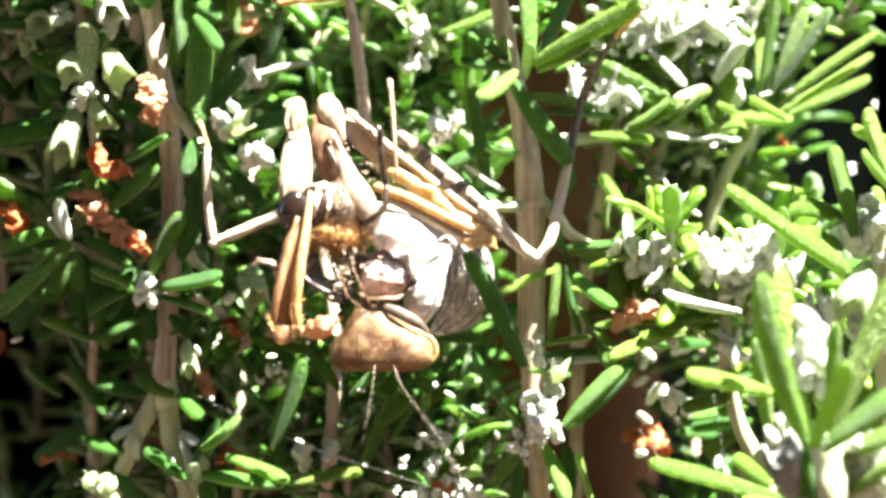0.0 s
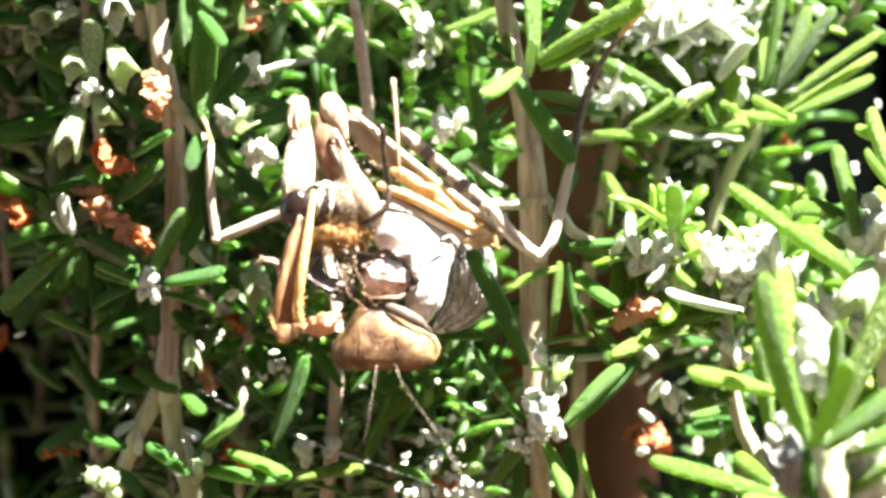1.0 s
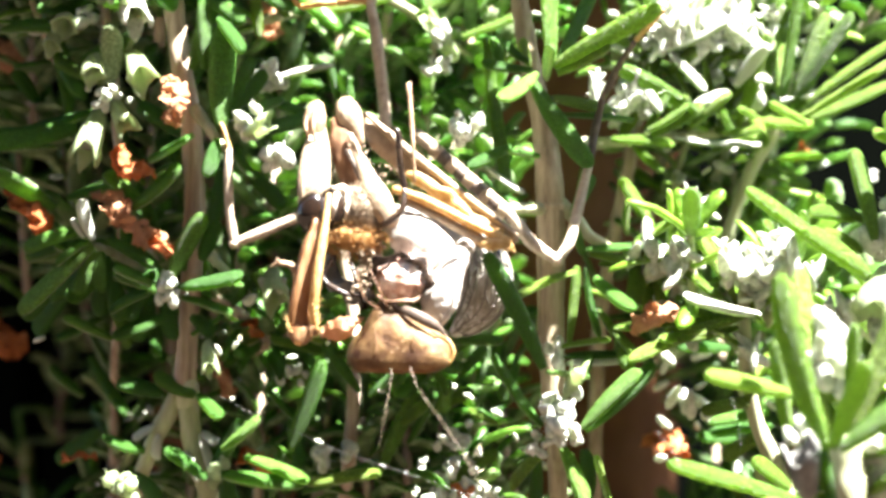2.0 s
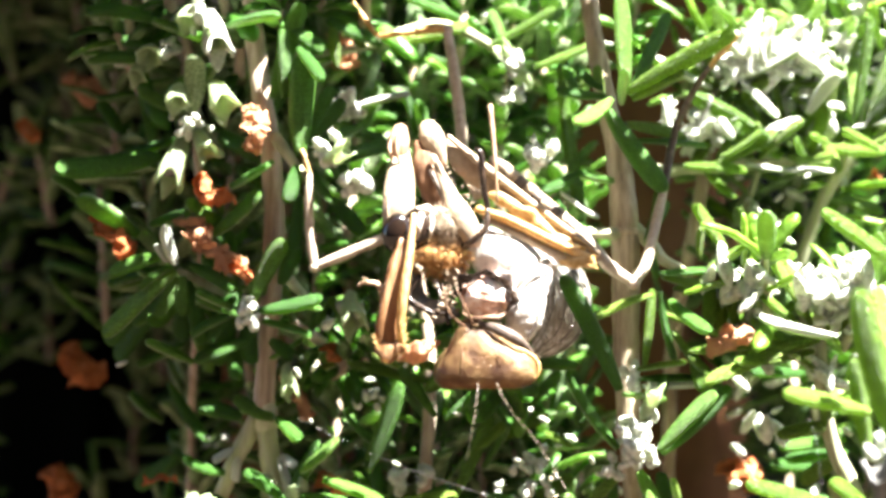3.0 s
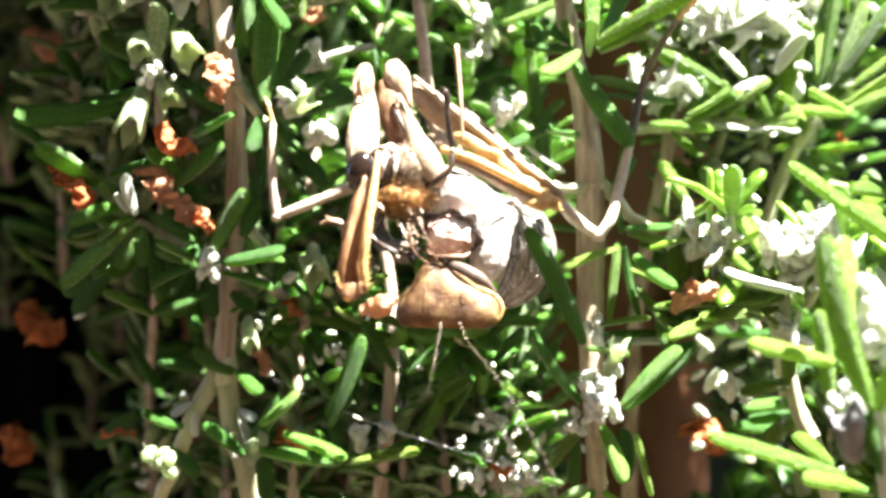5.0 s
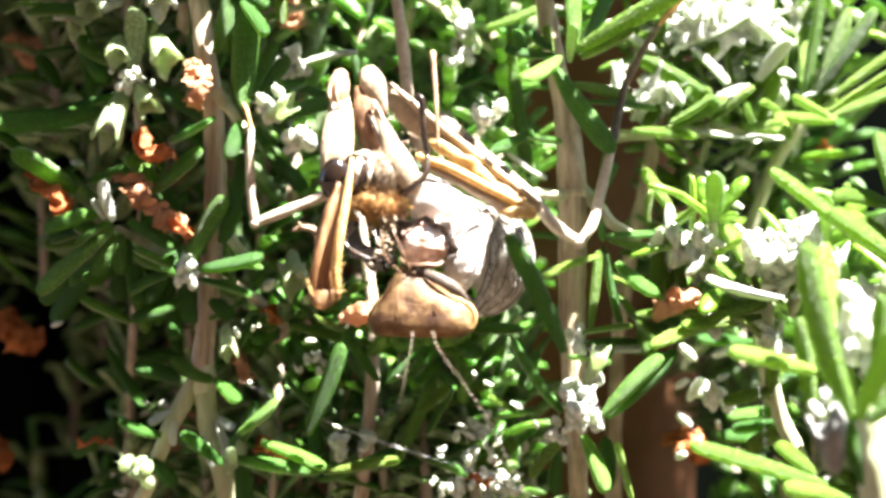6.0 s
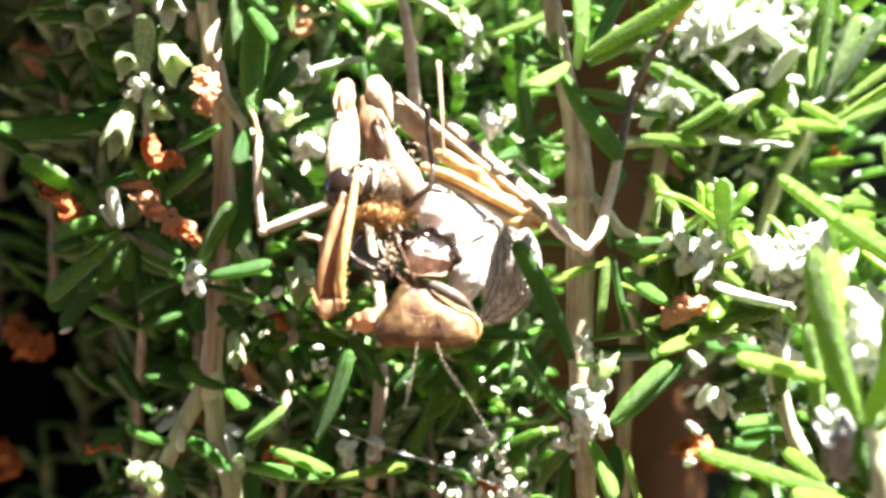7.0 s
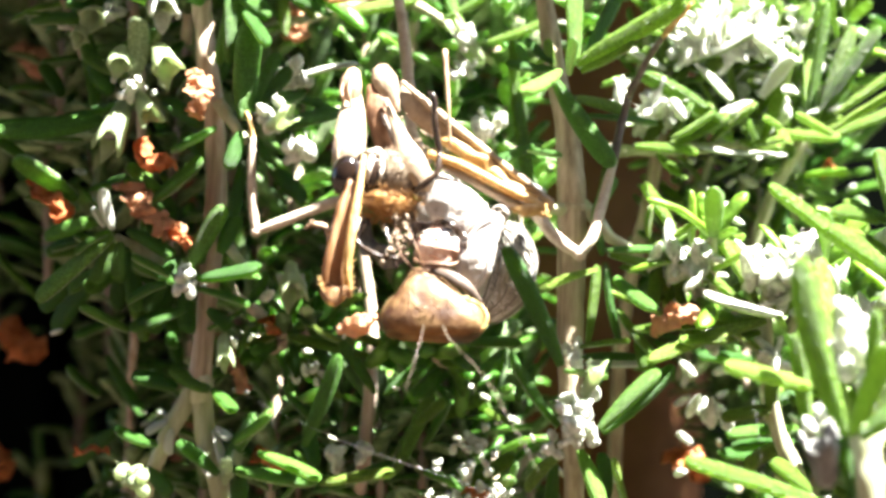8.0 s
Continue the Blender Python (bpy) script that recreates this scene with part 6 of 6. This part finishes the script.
def head_of(m):
    """The triangular face points up to the prey; the eyes bulge at its two lower corners."""
    bm = bmesh.new()

    loft(bm, [(-4.95, -7.0, -3.30, 0.42, 0.7),
              (-4.72, -7.0, -3.80, 1.05, 1.3),
              (-4.50, -7.05, -4.45, 1.62, 1.7),
              (-4.22, -7.1, -5.20, 2.28, 1.95),
              (-4.06, -7.2, -5.95, 2.92, 2.05),
              (-3.96, -7.3, -6.70, 3.34, 2.05),
              (-3.98, -7.35, -7.30, 3.30, 1.95),
              (-4.04, -7.35, -7.70, 3.05, 1.8),
              (-4.10, -7.3, -7.92, 2.7, 1.5)], 44, 5, 0.6)
    for v in bm.verts:
        v.co += noise.noise_vector(v.co * 1.2) * 0.06
    head = part("head", bm, M_FACE, m, "orange-brown triangular head hanging upside down")
    for rings in ([(-2.35, -6.9, -5.20, 0.45, 1.2),
                   (-1.95, -7.0, -5.68, 1.05, 1.5),
                   (-1.72, -7.1, -6.35, 1.28, 1.62),
                   (-1.70, -7.2, -7.01, 1.22, 1.6),
                   (-1.95, -7.25, -7.60, 0.90, 1.4),
                   (-2.10, -7.25, -7.84, 0.5, 1.0)],
                  [(-6.30, -6.9, -5.25, 0.30, 1.1),
                   (-6.48, -7.0, -5.90, 0.66, 1.5),
                   (-6.56, -7.1, -6.70, 0.90, 1.66),
                   (-6.52, -7.2, -7.40, 0.86, 1.55),
                   (-6.40, -7.3, -7.92, 0.5, 1.2)]):
        bm = bmesh.new()
        loft(bm, rings, 28, 5, 0.8)
        part("eye", bm, M_EYE, head, "large tan compound eye")
    bm = bmesh.new()
    tube(bm, [(-5.24, -9.3, -5.42), (-4.68, -9.6, -5.87), (-3.91, -9.65, -5.87), (-3.2, -9.3, -5.35)], [0.01, 0.02, 0.02, 0.01], 6, 6)
    tube(bm, [(-5.47, -9, -5.07), (-5.38, -9.4, -6.14), (-5.53, -9.2, -7.43)], [0.015, 0.03, 0.015], 6, 6)
    tube(bm, [(-3.13, -9.2, -4.77), (-2.91, -9.4, -5.96), (-2.92, -9.1, -7.25)], [0.015, 0.03, 0.015], 6, 6)
    part("face_ridge", bm, M_RUST, head, "raised lines of the face")
    # a pale strip stands in for the sunlight rimming the right eye
    bm = bmesh.new()
    tube(bm, [(-2.6, -8.1, -5.02), (-1.44, -8.0, -5.40), (-0.66, -8.1, -5.93), (-0.42, -8.1, -6.67), (-0.74, -8.1, -7.34), (-1.55, -8.1, -7.80)], [0.04, 0.09, 0.11, 0.12, 0.1, 0.04], 8, 7)
    part("eye_rim_light", bm, M_YELLOW, head, "pale strip modelled as rim light on the eye")
    bm = bmesh.new()
    ball(bm, (-4.68, -7.6, -4.15), (0.8, 0.95, 0.62), (0, 6, 0), 20, 14)
    part("clypeus", bm, M_FACE, head)
    bm = bmesh.new()
    tube(bm, [(-4.27, -8.2, -3.57), (-3.07, -8.8, -4.06), (-1.79, -8.7, -4.72), (-0.81, -8.2, -5.56)], [0.15, 0.36, 0.34, 0.08], 10, 6, 0.45)
    part("cheek_band", bm, M_DARK, head, "dark brown cheek band")
    for at in ((-3.63, -9.6, -6.42), (-4.42, -9.6, -6.49), (-4.02, -9.7, -6.19)):
        bm = bmesh.new()
        ball(bm, at, (0.08, 0.07, 0.08), u=8, v=6)
        part("ocellus", bm, M_EYE, head)
    for pts in (((-4.38, -9, -7.26), (-4.48, -10, -8.63), (-4.79, -11, -10.68), (-5.14, -11, -12.46)), ((-3.28, -9, -7.26), (-2.46, -11, -8.89), (-0.14, -14, -11.71), (3.2, -17, -17.32))):
        bm = bmesh.new()
        tube(bm, pts, [0.022, 0.014, 0.012, 0.01], 6, 8)
        part("antenna", bm, M_ANTENNA, head, "thread-like antenna")
    bm = bmesh.new()
    ball(bm, (-3.80, -7.1, -1.80), (1.8, 1.4, 1.45), (0, -10, 0), 40, 30)
    for v in bm.verts:
        v.co += noise.noise_vector(v.co * 1.9) * 0.30 + noise.noise_vector(v.co * 5.0) * 0.10
    part("labrum", bm, M_PINK, head, "wet pinkish white mouth")
    bm = bmesh.new()
    tube(bm, [(-6.17, -7.2, -1.6), (-5.33, -7.7, -0.78), (-4.28, -7.9, -0.44), (-3.1, -8, -0.52), (-2.22, -7.9, -1.22), (-2.14, -7.8, -2.33), (-2.73, -7.9, -3.06)], [0.2, 0.4, 0.3, 0.34, 0.36, 0.3, 0.1], 10, 7, rough=0.5)
    part("mandible", bm, M_BEE, head, "dark curved jaw edge")
    bm = bmesh.new()
    tube(bm, [(-5.46, -8, -2.91), (-4.26, -8.5, -3.34), (-3.09, -8.3, -3.2), (-2.29, -7.8, -2.77)], [0.1, 0.16, 0.16, 0.08], 8, 6, rough=0.2)
    part("lip", bm, M_BROWN, head, "dark lip line")
    for pts in (((-5.28, -8.5, -3.82), (-6.28, -9, -2.88), (-6.73, -8.8, -1.06)), ((-4.73, -8.6, -3.63), (-5.24, -9.2, -2.51), (-5.91, -9, -1.06))):
        bm = bmesh.new()
        tube(bm, pts, [0.07, 0.065, 0.04], 6, 5)
        part("palp", bm, M_BROWN, head, "thin mouth palp")
    return head


def trunk_of(m):
    bm = bmesh.new()
    tube(bm, [(-4.85, -3.4, 2.6), (-3.40, -4.9, 1.22), (-2.2, -5.6, 0.04), (-1.2, -5.8, -1.08), (-0.72, -5.6, -2.40)], [0.9, 1.55, 1.7, 1.3, 0.7], 30, 12, 0.75, rough=0.16)
    for v in bm.verts:
        v.co += noise.noise_vector(v.co * 2.6) * 0.10
    part("prothorax", bm, M_BELLY, m, "grey-white smooth prothorax")
    bm = bmesh.new()
    tube(bm, [(0.85, -3.6, 0.81), (-0.04, -5, -0.19), (-0.83, -6.2, -1.47), (-1.2, -6.8, -2.76), (-1.61, -6.8, -4.07), (-1.73, -6.4, -5.21)], [0.45, 0.75, 0.95, 1.2, 1.0, 0.3], 30, 12, 0.8, rough=0.14)
    for v in bm.verts:
        v.co += noise.noise_vector(v.co * 2.6) * 0.10
    part("pronotum", bm, M_BELLY, m, "whitish shiny pronotum shield")
    # dark strips drawn where shadow edges the shield
    bm = bmesh.new()
    tube(bm, [(-2.03, -7.75, -1.81), (-1.56, -7.5, -0.93), (-0.6, -6.9, -0.19), (0.6, -6.0, 0.34)], [0.05, 0.09, 0.10, 0.06], 8, 6)
    tube(bm, [(-0.45, -7.4, -2.49), (-0.59, -7.6, -3.67), (-1.56, -7.6, -5.07)], [0.04, 0.07, 0.05], 8, 6)
    part("shield_crease_shade", bm, M_DARK, m, "dark strips for the shadow along the shield's crease")
    bm = bmesh.new()
    tube(bm, [(0.16, -3, 1.67), (0.62, -3.8, 1.12), (0.73, -3.8, 0.35), (0.46, -3.4, -0.58)], [0.3, 0.36, 0.28, 0.1], 8, 6, 0.6)
    part("wing_base", bm, M_CALYX_DARK, m, "dark blue-grey wing hinge")


WING_LINE = [(*(0.87, -0.6, 0.84), 0.7), (*(1.75, -0.8, -0.44), 1.4), (*(1.91, -0.8, -2.34), 1.62), (*(1.12, -0.4, -4.34), 1.35), (*(-0.64, 0.4, -5.9), 0.4)]


def on_wing(s, a, off=0.04):
    """A point of the folded wing's skin: s along it from 0 to 1, a round it from its right edge."""
    rows = spline(WING_LINE, 10)
    f = min(len(rows) - 1.001, max(0.0, s * (len(rows) - 1)))
    i = int(f)
    q = rows[i] + (rows[i + 1] - rows[i]) * (f - i)
    d = Vector((rows[i + 1] - rows[i])[:3]).normalized()
    out = Vector((0, -1, 0)) - d * Vector((0, -1, 0)).dot(d)
    out.normalize()
    w = d.cross(out)
    return Vector(q[:3]) + (w * math.cos(a) + out * math.sin(a) * 0.72) * (q[3] + off)


def abdomen_of(m):
    bm = bmesh.new()
    tube(bm, [(-4.59, 2.5, 2.29), (-2.95, 2.5, 1.19), (-0.78, 3, -0.45), (0.66, 4, -2.87), (0.92, 5, -5.41)], [1.3, 2.1, 2.3, 1.9, 0.8], 24, 8, 0.9)
    ab = part("abdomen", bm, M_BELLY, m, "grey-white abdomen")
    for k, (at, r) in enumerate((((-3.44, 2.4, 1.47), 2.02), ((-2.13, 2.7, 0.53), 2.25), ((-0.99, 3, -0.37), 2.36), ((-0.04, 3.4, -1.61), 2.26))):
        bm = bmesh.new()
        way = Vector((0.75, 0.1, -0.65)).normalized()
        side = Vector((0.65, 0, 0.75)).normalized()
        deep = way.cross(side)
        ring = [Vector(at) + (side * math.cos(a) + deep * math.sin(a) * 0.92) * r for a in [2 * math.pi * j / 20 for j in range(21)]]
        tube(bm, ring, [0.07] * 21, 5, 2)
        part("segment_ring", bm, M_WING, ab, "grey segment edge")
    bm = bmesh.new()
    tube(bm, [q[:3] for q in WING_LINE], [q[3] for q in WING_LINE], 26, 10, 0.72)
    wing = part("wing", bm, M_WING, ab, "grey folded wing with a net of veins")
    dice = random.Random(12)
    for k in range(11):
        bm = bmesh.new()
        a0 = 0.15 + 0.27 * k
        pts = [on_wing(0.06 + 0.88 * j / 11, a0 + 0.05 * math.sin(j * 1.1 + k)) for j in range(12)]
        tube(bm, pts, [0.045] * 12, 5, 2)
        part("vein", bm, M_VEIN if k % 2 else M_WING, wing)
    bm = bmesh.new()
    for k in range(46):
        s, a = dice.uniform(0.1, 0.95), dice.uniform(0.2, 2.9)
        tilt = dice.uniform(-0.05, 0.08)
        tube(bm, [on_wing(s - tilt, a - 0.16), on_wing(s, a, 0.05), on_wing(s + tilt, a + 0.16)], [0.03, 0.055, 0.03], 5, 3)
    part("cross_vein", bm, M_VEIN, wing, "fine dark cross veins")
    # pale strip and flecks modelled in place of highlights on the wing
    bm = bmesh.new()
    tube(bm, [on_wing(0.1 + 0.7 * j / 9, 0.25, 0.03) for j in range(10)], [0.04, 0.1, 0.14, 0.14, 0.14, 0.13, 0.11, 0.1, 0.08, 0.04], 6, 3)
    for k in range(14):
        ball(bm, on_wing(dice.uniform(0.25, 0.8), dice.uniform(0.8, 2.4), 0.02), (dice.uniform(0.05, 0.12), 0.05, dice.uniform(0.08, 0.2)), (0, dice.uniform(0, 180), 0), 6, 5)
    part("wing_edge_glint", bm, M_BELLY, wing, "pale strip and flecks standing for glints on the wing edge")
    return ab


def walking_leg(m, name_label, thigh, shin, foot, r, shin_mats, bands=()):
    bm = bmesh.new()
    tube(bm, thigh, [r * 1.1] + [r] * (len(thigh) - 2) + [r * 0.8], 12, 7, rough=0.06)
    leg = part("walking_leg", bm, M_LEG, m, name_label, origin=foot[-1] if foot else shin[-1][-1])
    for a, b, w, mat in bands:
        bm = bmesh.new()
        tube(bm, [a, b], [w, w], 12, 3)
        part("cross_band", bm, mat, leg, "white cross band" if mat is M_PALE else "dark cross band")
    for pts, mat, w in zip(shin, shin_mats, (0.9, 0.72, 0.6)):
        bm = bmesh.new()
        tube(bm, pts, [r * w * 0.95] * (len(pts) - 1) + [r * w * 0.75], 10, 6, rough=0.05)
        part("tibia", bm, mat, leg)
    if foot:
        bm = bmesh.new()
        tube(bm, foot, [r * 0.5] * (len(foot) - 1) + [r * 0.3], 8, 6, rough=0.08)
        part("tarsus", bm, M_YELLOW, leg, "thin jointed foot")
    bm = bmesh.new()
    ball(bm, thigh[-1], (r * 1.05, r * 1.0, r * 0.95), u=12, v=8)
    part("knee", bm, M_LEG, leg)
    return leg


mantis = thing("praying_mantis", HUB, "brown praying mantis hanging head down and eating a bee", "praying mantis")
raptorial_leg_left(mantis)
raptorial_leg_right(mantis)
head = head_of(mantis)
trunk_of(mantis)
abdomen = abdomen_of(mantis)
bands = []
for k in range(5):
    q = Vector((-2.5, 1, 7.63)).lerp(Vector((3.52, 0, 2.28)), (k + 0.25) / 5)
    e = Vector((-2.5, 1, 7.63)).lerp(Vector((3.52, 0, 2.28)), (k + 0.72) / 5)
    bands.append((q, e, 0.55, M_PALE))
    bands.append((e, Vector((-2.5, 1, 7.63)).lerp(Vector((3.52, 0, 2.28)), (k + 1.25) / 5), 0.5, M_DARK))
leg_right = walking_leg(mantis, "slender banded leg braced on a leaf",
                        [(-3.41, 1.5, 8.48), (-0.16, 1, 5.69), (3.12, 0, 2.76), (4.82, -0.5, 0.68), (6.65, -1, -0.71)],
                        [[(6.65, -1, -0.71), (7.64, 0, 0.84), (8.44, 1.5, 3.69), (9.18, 2.5, 6.52)], [(9.18, 2.5, 6.52), (9.72, 3, 9.3), (10.13, 3, 11.16)], [(10.13, 3, 11.16), (11.26, 2, 13.5), (12.24, 0, 15.04)]],
                        [(12.24, 0, 15.04), (12.98, -2, 15.81), (13.61, -4, 16.49)], 0.45, (M_LEG, M_DARK, M_DARK), bands)
leg_left = walking_leg(mantis, "slender pale leg braced on a bud",
                       [(-9.13, 2, 3.22), (-11.53, 1.5, 2.56), (-14.3, 1, 1.33), (-16.4, 1, 0.44)],
                       [[(-16.4, 1, 0.44), (-16.72, 1, 2.46), (-16.88, 1, 5.69), (-16.83, 1.2, 7.24)]],
                       [(-16.83, 1.2, 7.24), (-17.19, 1.4, 8.35), (-17.55, 1.6, 9.18)], 0.4, (M_LEG,))
leg_top = walking_leg(mantis, "long beige leg reaching up to a twig",
                      [(-4.4, 2, 5.75), (-5.49, 2.5, 8.24), (-5.93, 3, 11.98), (-6.45, 3.5, 15.76), (-6.9, 4, 18.49)],
                      [[(-6.9, 4, 18.49), (-7.65, 4, 18.66), (-9.31, 4, 18.41)]],
                      [(-9.31, 4, 18.41), (-10.99, 4.2, 18.2), (-12.28, 4.5, 18.33), (-13.17, 5, 19.34), (-14.35, 6, 21.21)], 0.45, (M_YELLOW,))


# ---------------------------------------------------------------- the prey
def prey():
    b = thing("bee", (-8.52, -5, 1.94), "half-eaten brown honey bee held in the mantis's forelegs", "bee")
    bm = bmesh.new()
    ball(bm, (-8.49, -5.4, 2.84), (1.35, 1.25, 1.6), (0, 4, 0), 28, 20)
    skull = part("head", bm, M_BEE, b, "shiny black bee head")
    bm = bmesh.new()
    ball(bm, (-9.94, -6.4, 2.55), (1.05, 0.85, 1.38), (0, 10, 0), 24, 16)
    part("eye", bm, M_BEE_EYE, skull, "glossy dark brown eye")
    # pale cap and bands stand in for reflections on the black head
    bm = bmesh.new()
    ball(bm, (-7.98, -6, 4.03), (0.7, 0.45, 0.35), (0, 12, 0), 16, 10)
    for v in bm.verts:
        v.co += noise.noise_vector(v.co * 2.0) * 0.2
    part("brow", bm, M_BEE_SHINE, skull, "pale patch painted as the highlight above the face")
    for pts, r in ((((-8.37, -5.9, 4.34), (-8.28, -6.5, 3.71), (-8.37, -6.75, 2.88), (-8.54, -6.5, 2.06)), 0.26), (((-7.77, -5.8, 4.19), (-7.58, -6.4, 3.56), (-7.6, -6.6, 2.73), (-7.73, -6.3, 1.99)), 0.22)):
        bm = bmesh.new()
        tube(bm, pts, [r * 0.4, r * 0.8, r * 0.6, r * 0.2], 8, 7, 0.3, rough=0.12)
        part("face_shine", bm, M_BEE_SHINE, skull, "pale band painted as shine on the black face")
    bm = bmesh.new()
    ball(bm, (-6.6, -5.2, 2.75), (1.5, 1.35, 1.75), (0, -12, 0), 26, 18)
    hair = random.Random(8)
    for k in range(640):
        d = Vector((hair.gauss(0, 1), -abs(hair.gauss(0, 1)), hair.gauss(0, 1))).normalized()
        at = Vector((-6.6, -5.2, 2.75)) + Vector((d.x * 1.5, d.y * 1.35, d.z * 1.75))
        spike(bm, at, d + Vector((hair.uniform(-.8, .8), hair.uniform(-.5, .3), hair.uniform(-.8, .8))), hair.uniform(0.15, 0.5), 0.04)
    part("thorax", bm, M_FUZZ, b, "fuzzy tan thorax")
    bm = bmesh.new()
    dice = random.Random(3)
    ball(bm, (-7.36, -5.3, 0.99), (1.9, 1.3, 1.0), (0, 6, 0), 24, 16)
    for v in bm.verts:
        v.co += noise.noise_vector(v.co * 1.5) * 0.3
    for k in range(900):
        d = Vector((dice.gauss(0, 1), -abs(dice.gauss(0, 1)), dice.gauss(0, 1))).normalized()
        at = Vector((-7.28, -5.3, 0.87)) + Vector((d.x * 2.2, d.y * 1.35, d.z * 1.25)) * dice.uniform(0.8, 1.08)
        spike(bm, at, d + Vector((dice.uniform(-1, 1), dice.uniform(-.6, .4), dice.uniform(-1.2, .4))), dice.uniform(0.2, 0.7), 0.035)
    part("fur", bm, M_BEE_HAIR, b, "orange matted fur")
    bm = bmesh.new()
    for k in range(70):
        u = dice.random()
        at = Vector((-6.11, -5.8, 0.34)).lerp(Vector((-6.41, -7, -2.94)), u) + Vector((dice.gauss(0, 0.5), dice.uniform(-0.5, 0.4), dice.gauss(0, 0.35)))
        ball(bm, at, (dice.uniform(0.08, 0.24), dice.uniform(0.08, 0.2), dice.uniform(0.08, 0.24)), (dice.uniform(0, 90), dice.uniform(0, 90), 0), 6, 5)
    ball(bm, (-6.15, -5.2, -0.19), (0.9, 0.8, 0.9), (0, 30, 0), 18, 12)
    part("chewed_pulp", bm, M_FUZZ, b, "crumbly beige chewed pulp")
    for pts, r in ((((-3.77, -5.8, 4.19), (-4.06, -6.2, 5.67), (-4.2, -6.4, 7.73), (-4.59, -6.2, 8.23)), 0.24), (((-5.42, -6, 1.54), (-4.57, -6.6, 2.1), (-3.89, -6.6, 2.84), (-3.76, -6.2, 4.17)), 0.26),
                   (((-8.44, -6, -0.34), (-9.13, -6.6, -1.83), (-7.79, -7, -2.76), (-6.41, -7, -3.02)), 0.2), (((-7.31, -6, -0.72), (-6.87, -6.8, -2.2), (-6.41, -7, -3.69)), 0.16)):
        bm = bmesh.new()
        tube(bm, pts, [r, r * 0.9, r * 0.9, r * 0.6][:len(pts)], 8, 6, rough=0.06)
        part("leg", bm, M_BEE, b, "thin black bent leg")
    bm = bmesh.new()
    tube(bm, [(-8.98, -5, 0.04), (-8.47, -5.6, -1.85), (-6.93, -6, -2.98), (-5.8, -6, -3.16)], [0.3, 0.6, 0.55, 0.3], 12, 6, 0.12, rough=0.5)
    part("wing", bm, M_CALYX_DARK, b, "crumpled greyish wing")
    return b


bee = prey()


# ---------------------------------------------------------------- movement
# how far the mantis sways from its first place: seconds, mm to the right, mm up, degrees of lean
SWAY = [(0.0, 0, 0, 0), (0.5, 0.30, 0.06, 0), (1.0, -0.04, -0.15, 0), (1.5, -0.26, -0.30, 0), (2.2, -0.1, 0.0, 0), (2.8, 0.06, 0.22, 0.3), (3.0, 0.30, 0.10, 0.6), (3.5, -0.06, 0.10, 0),
        (4.0, 0.52, 0.36, 0.5), (4.5, 0.33, 0.30, 0.7), (5.0, 0.26, 0.76, 0.6), (5.7, 0.0, 0.7, 0.3), (6.5, -0.17, 0.60, 0), (7.0, -0.25, 0.46, 0), (7.5, -0.20, 0.64, 0), (8.0, 0.90, 1.62, 0.8)]


def shift(dx, dz, lean):
    return Matrix.Translation((dx * MM, 0, dz * MM)) @ Matrix.Rotation(radians(lean), 4, "Y")


def motions():
    home = mantis.location.copy()
    prey_home = bee.location.copy()
    walk(mantis, [(t, Matrix.Translation(home) @ shift(dx, dz, -r)) for t, dx, dz, r in SWAY])
    walk(bee, [(t, Matrix.Translation(home) @ shift(dx, dz, -r) @ Matrix.Translation(prey_home - home)) for t, dx, dz, r in SWAY])
    # feet and knees keep their hold while the body sways between them
    for leg in (leg_right, leg_left, leg_top):
        foot = (ORIGIN[leg.name] + SUBJECT) * MM
        walk(leg, [(t, (Matrix.Translation(home) @ shift(dx * 0.85, dz * 0.85, -r)).inverted() @ Matrix.Translation(foot)) for t, dx, dz, r in SWAY])
    # the abdomen follows by a third
    spot = abdomen.location.copy()
    walk(abdomen, [(t, Matrix.Translation(spot - Vector((dx, 0, dz)) * MM * 0.65)) for t, dx, dz, r in SWAY])
    # the head nods as it chews
    spot = head.location.copy()
    walk(head, [(t, Matrix.Translation(spot) @ pose(0, 0, -0.0003 if a < -8 else 0, a, b, 0)) for t, a, b in
                ((0.0, 0, 0), (0.5, -3, 0), (1.0, 0, 0), (1.5, 2, 0), (3.0, 0, 0), (3.5, 1, 0), (4.0, -2, 1), (4.5, -3, 1), (5.0, -1, 1), (6.5, 1, 1), (7.0, 2, 1), (7.5, 0, 1), (8.0, -12, 3))])


motions()
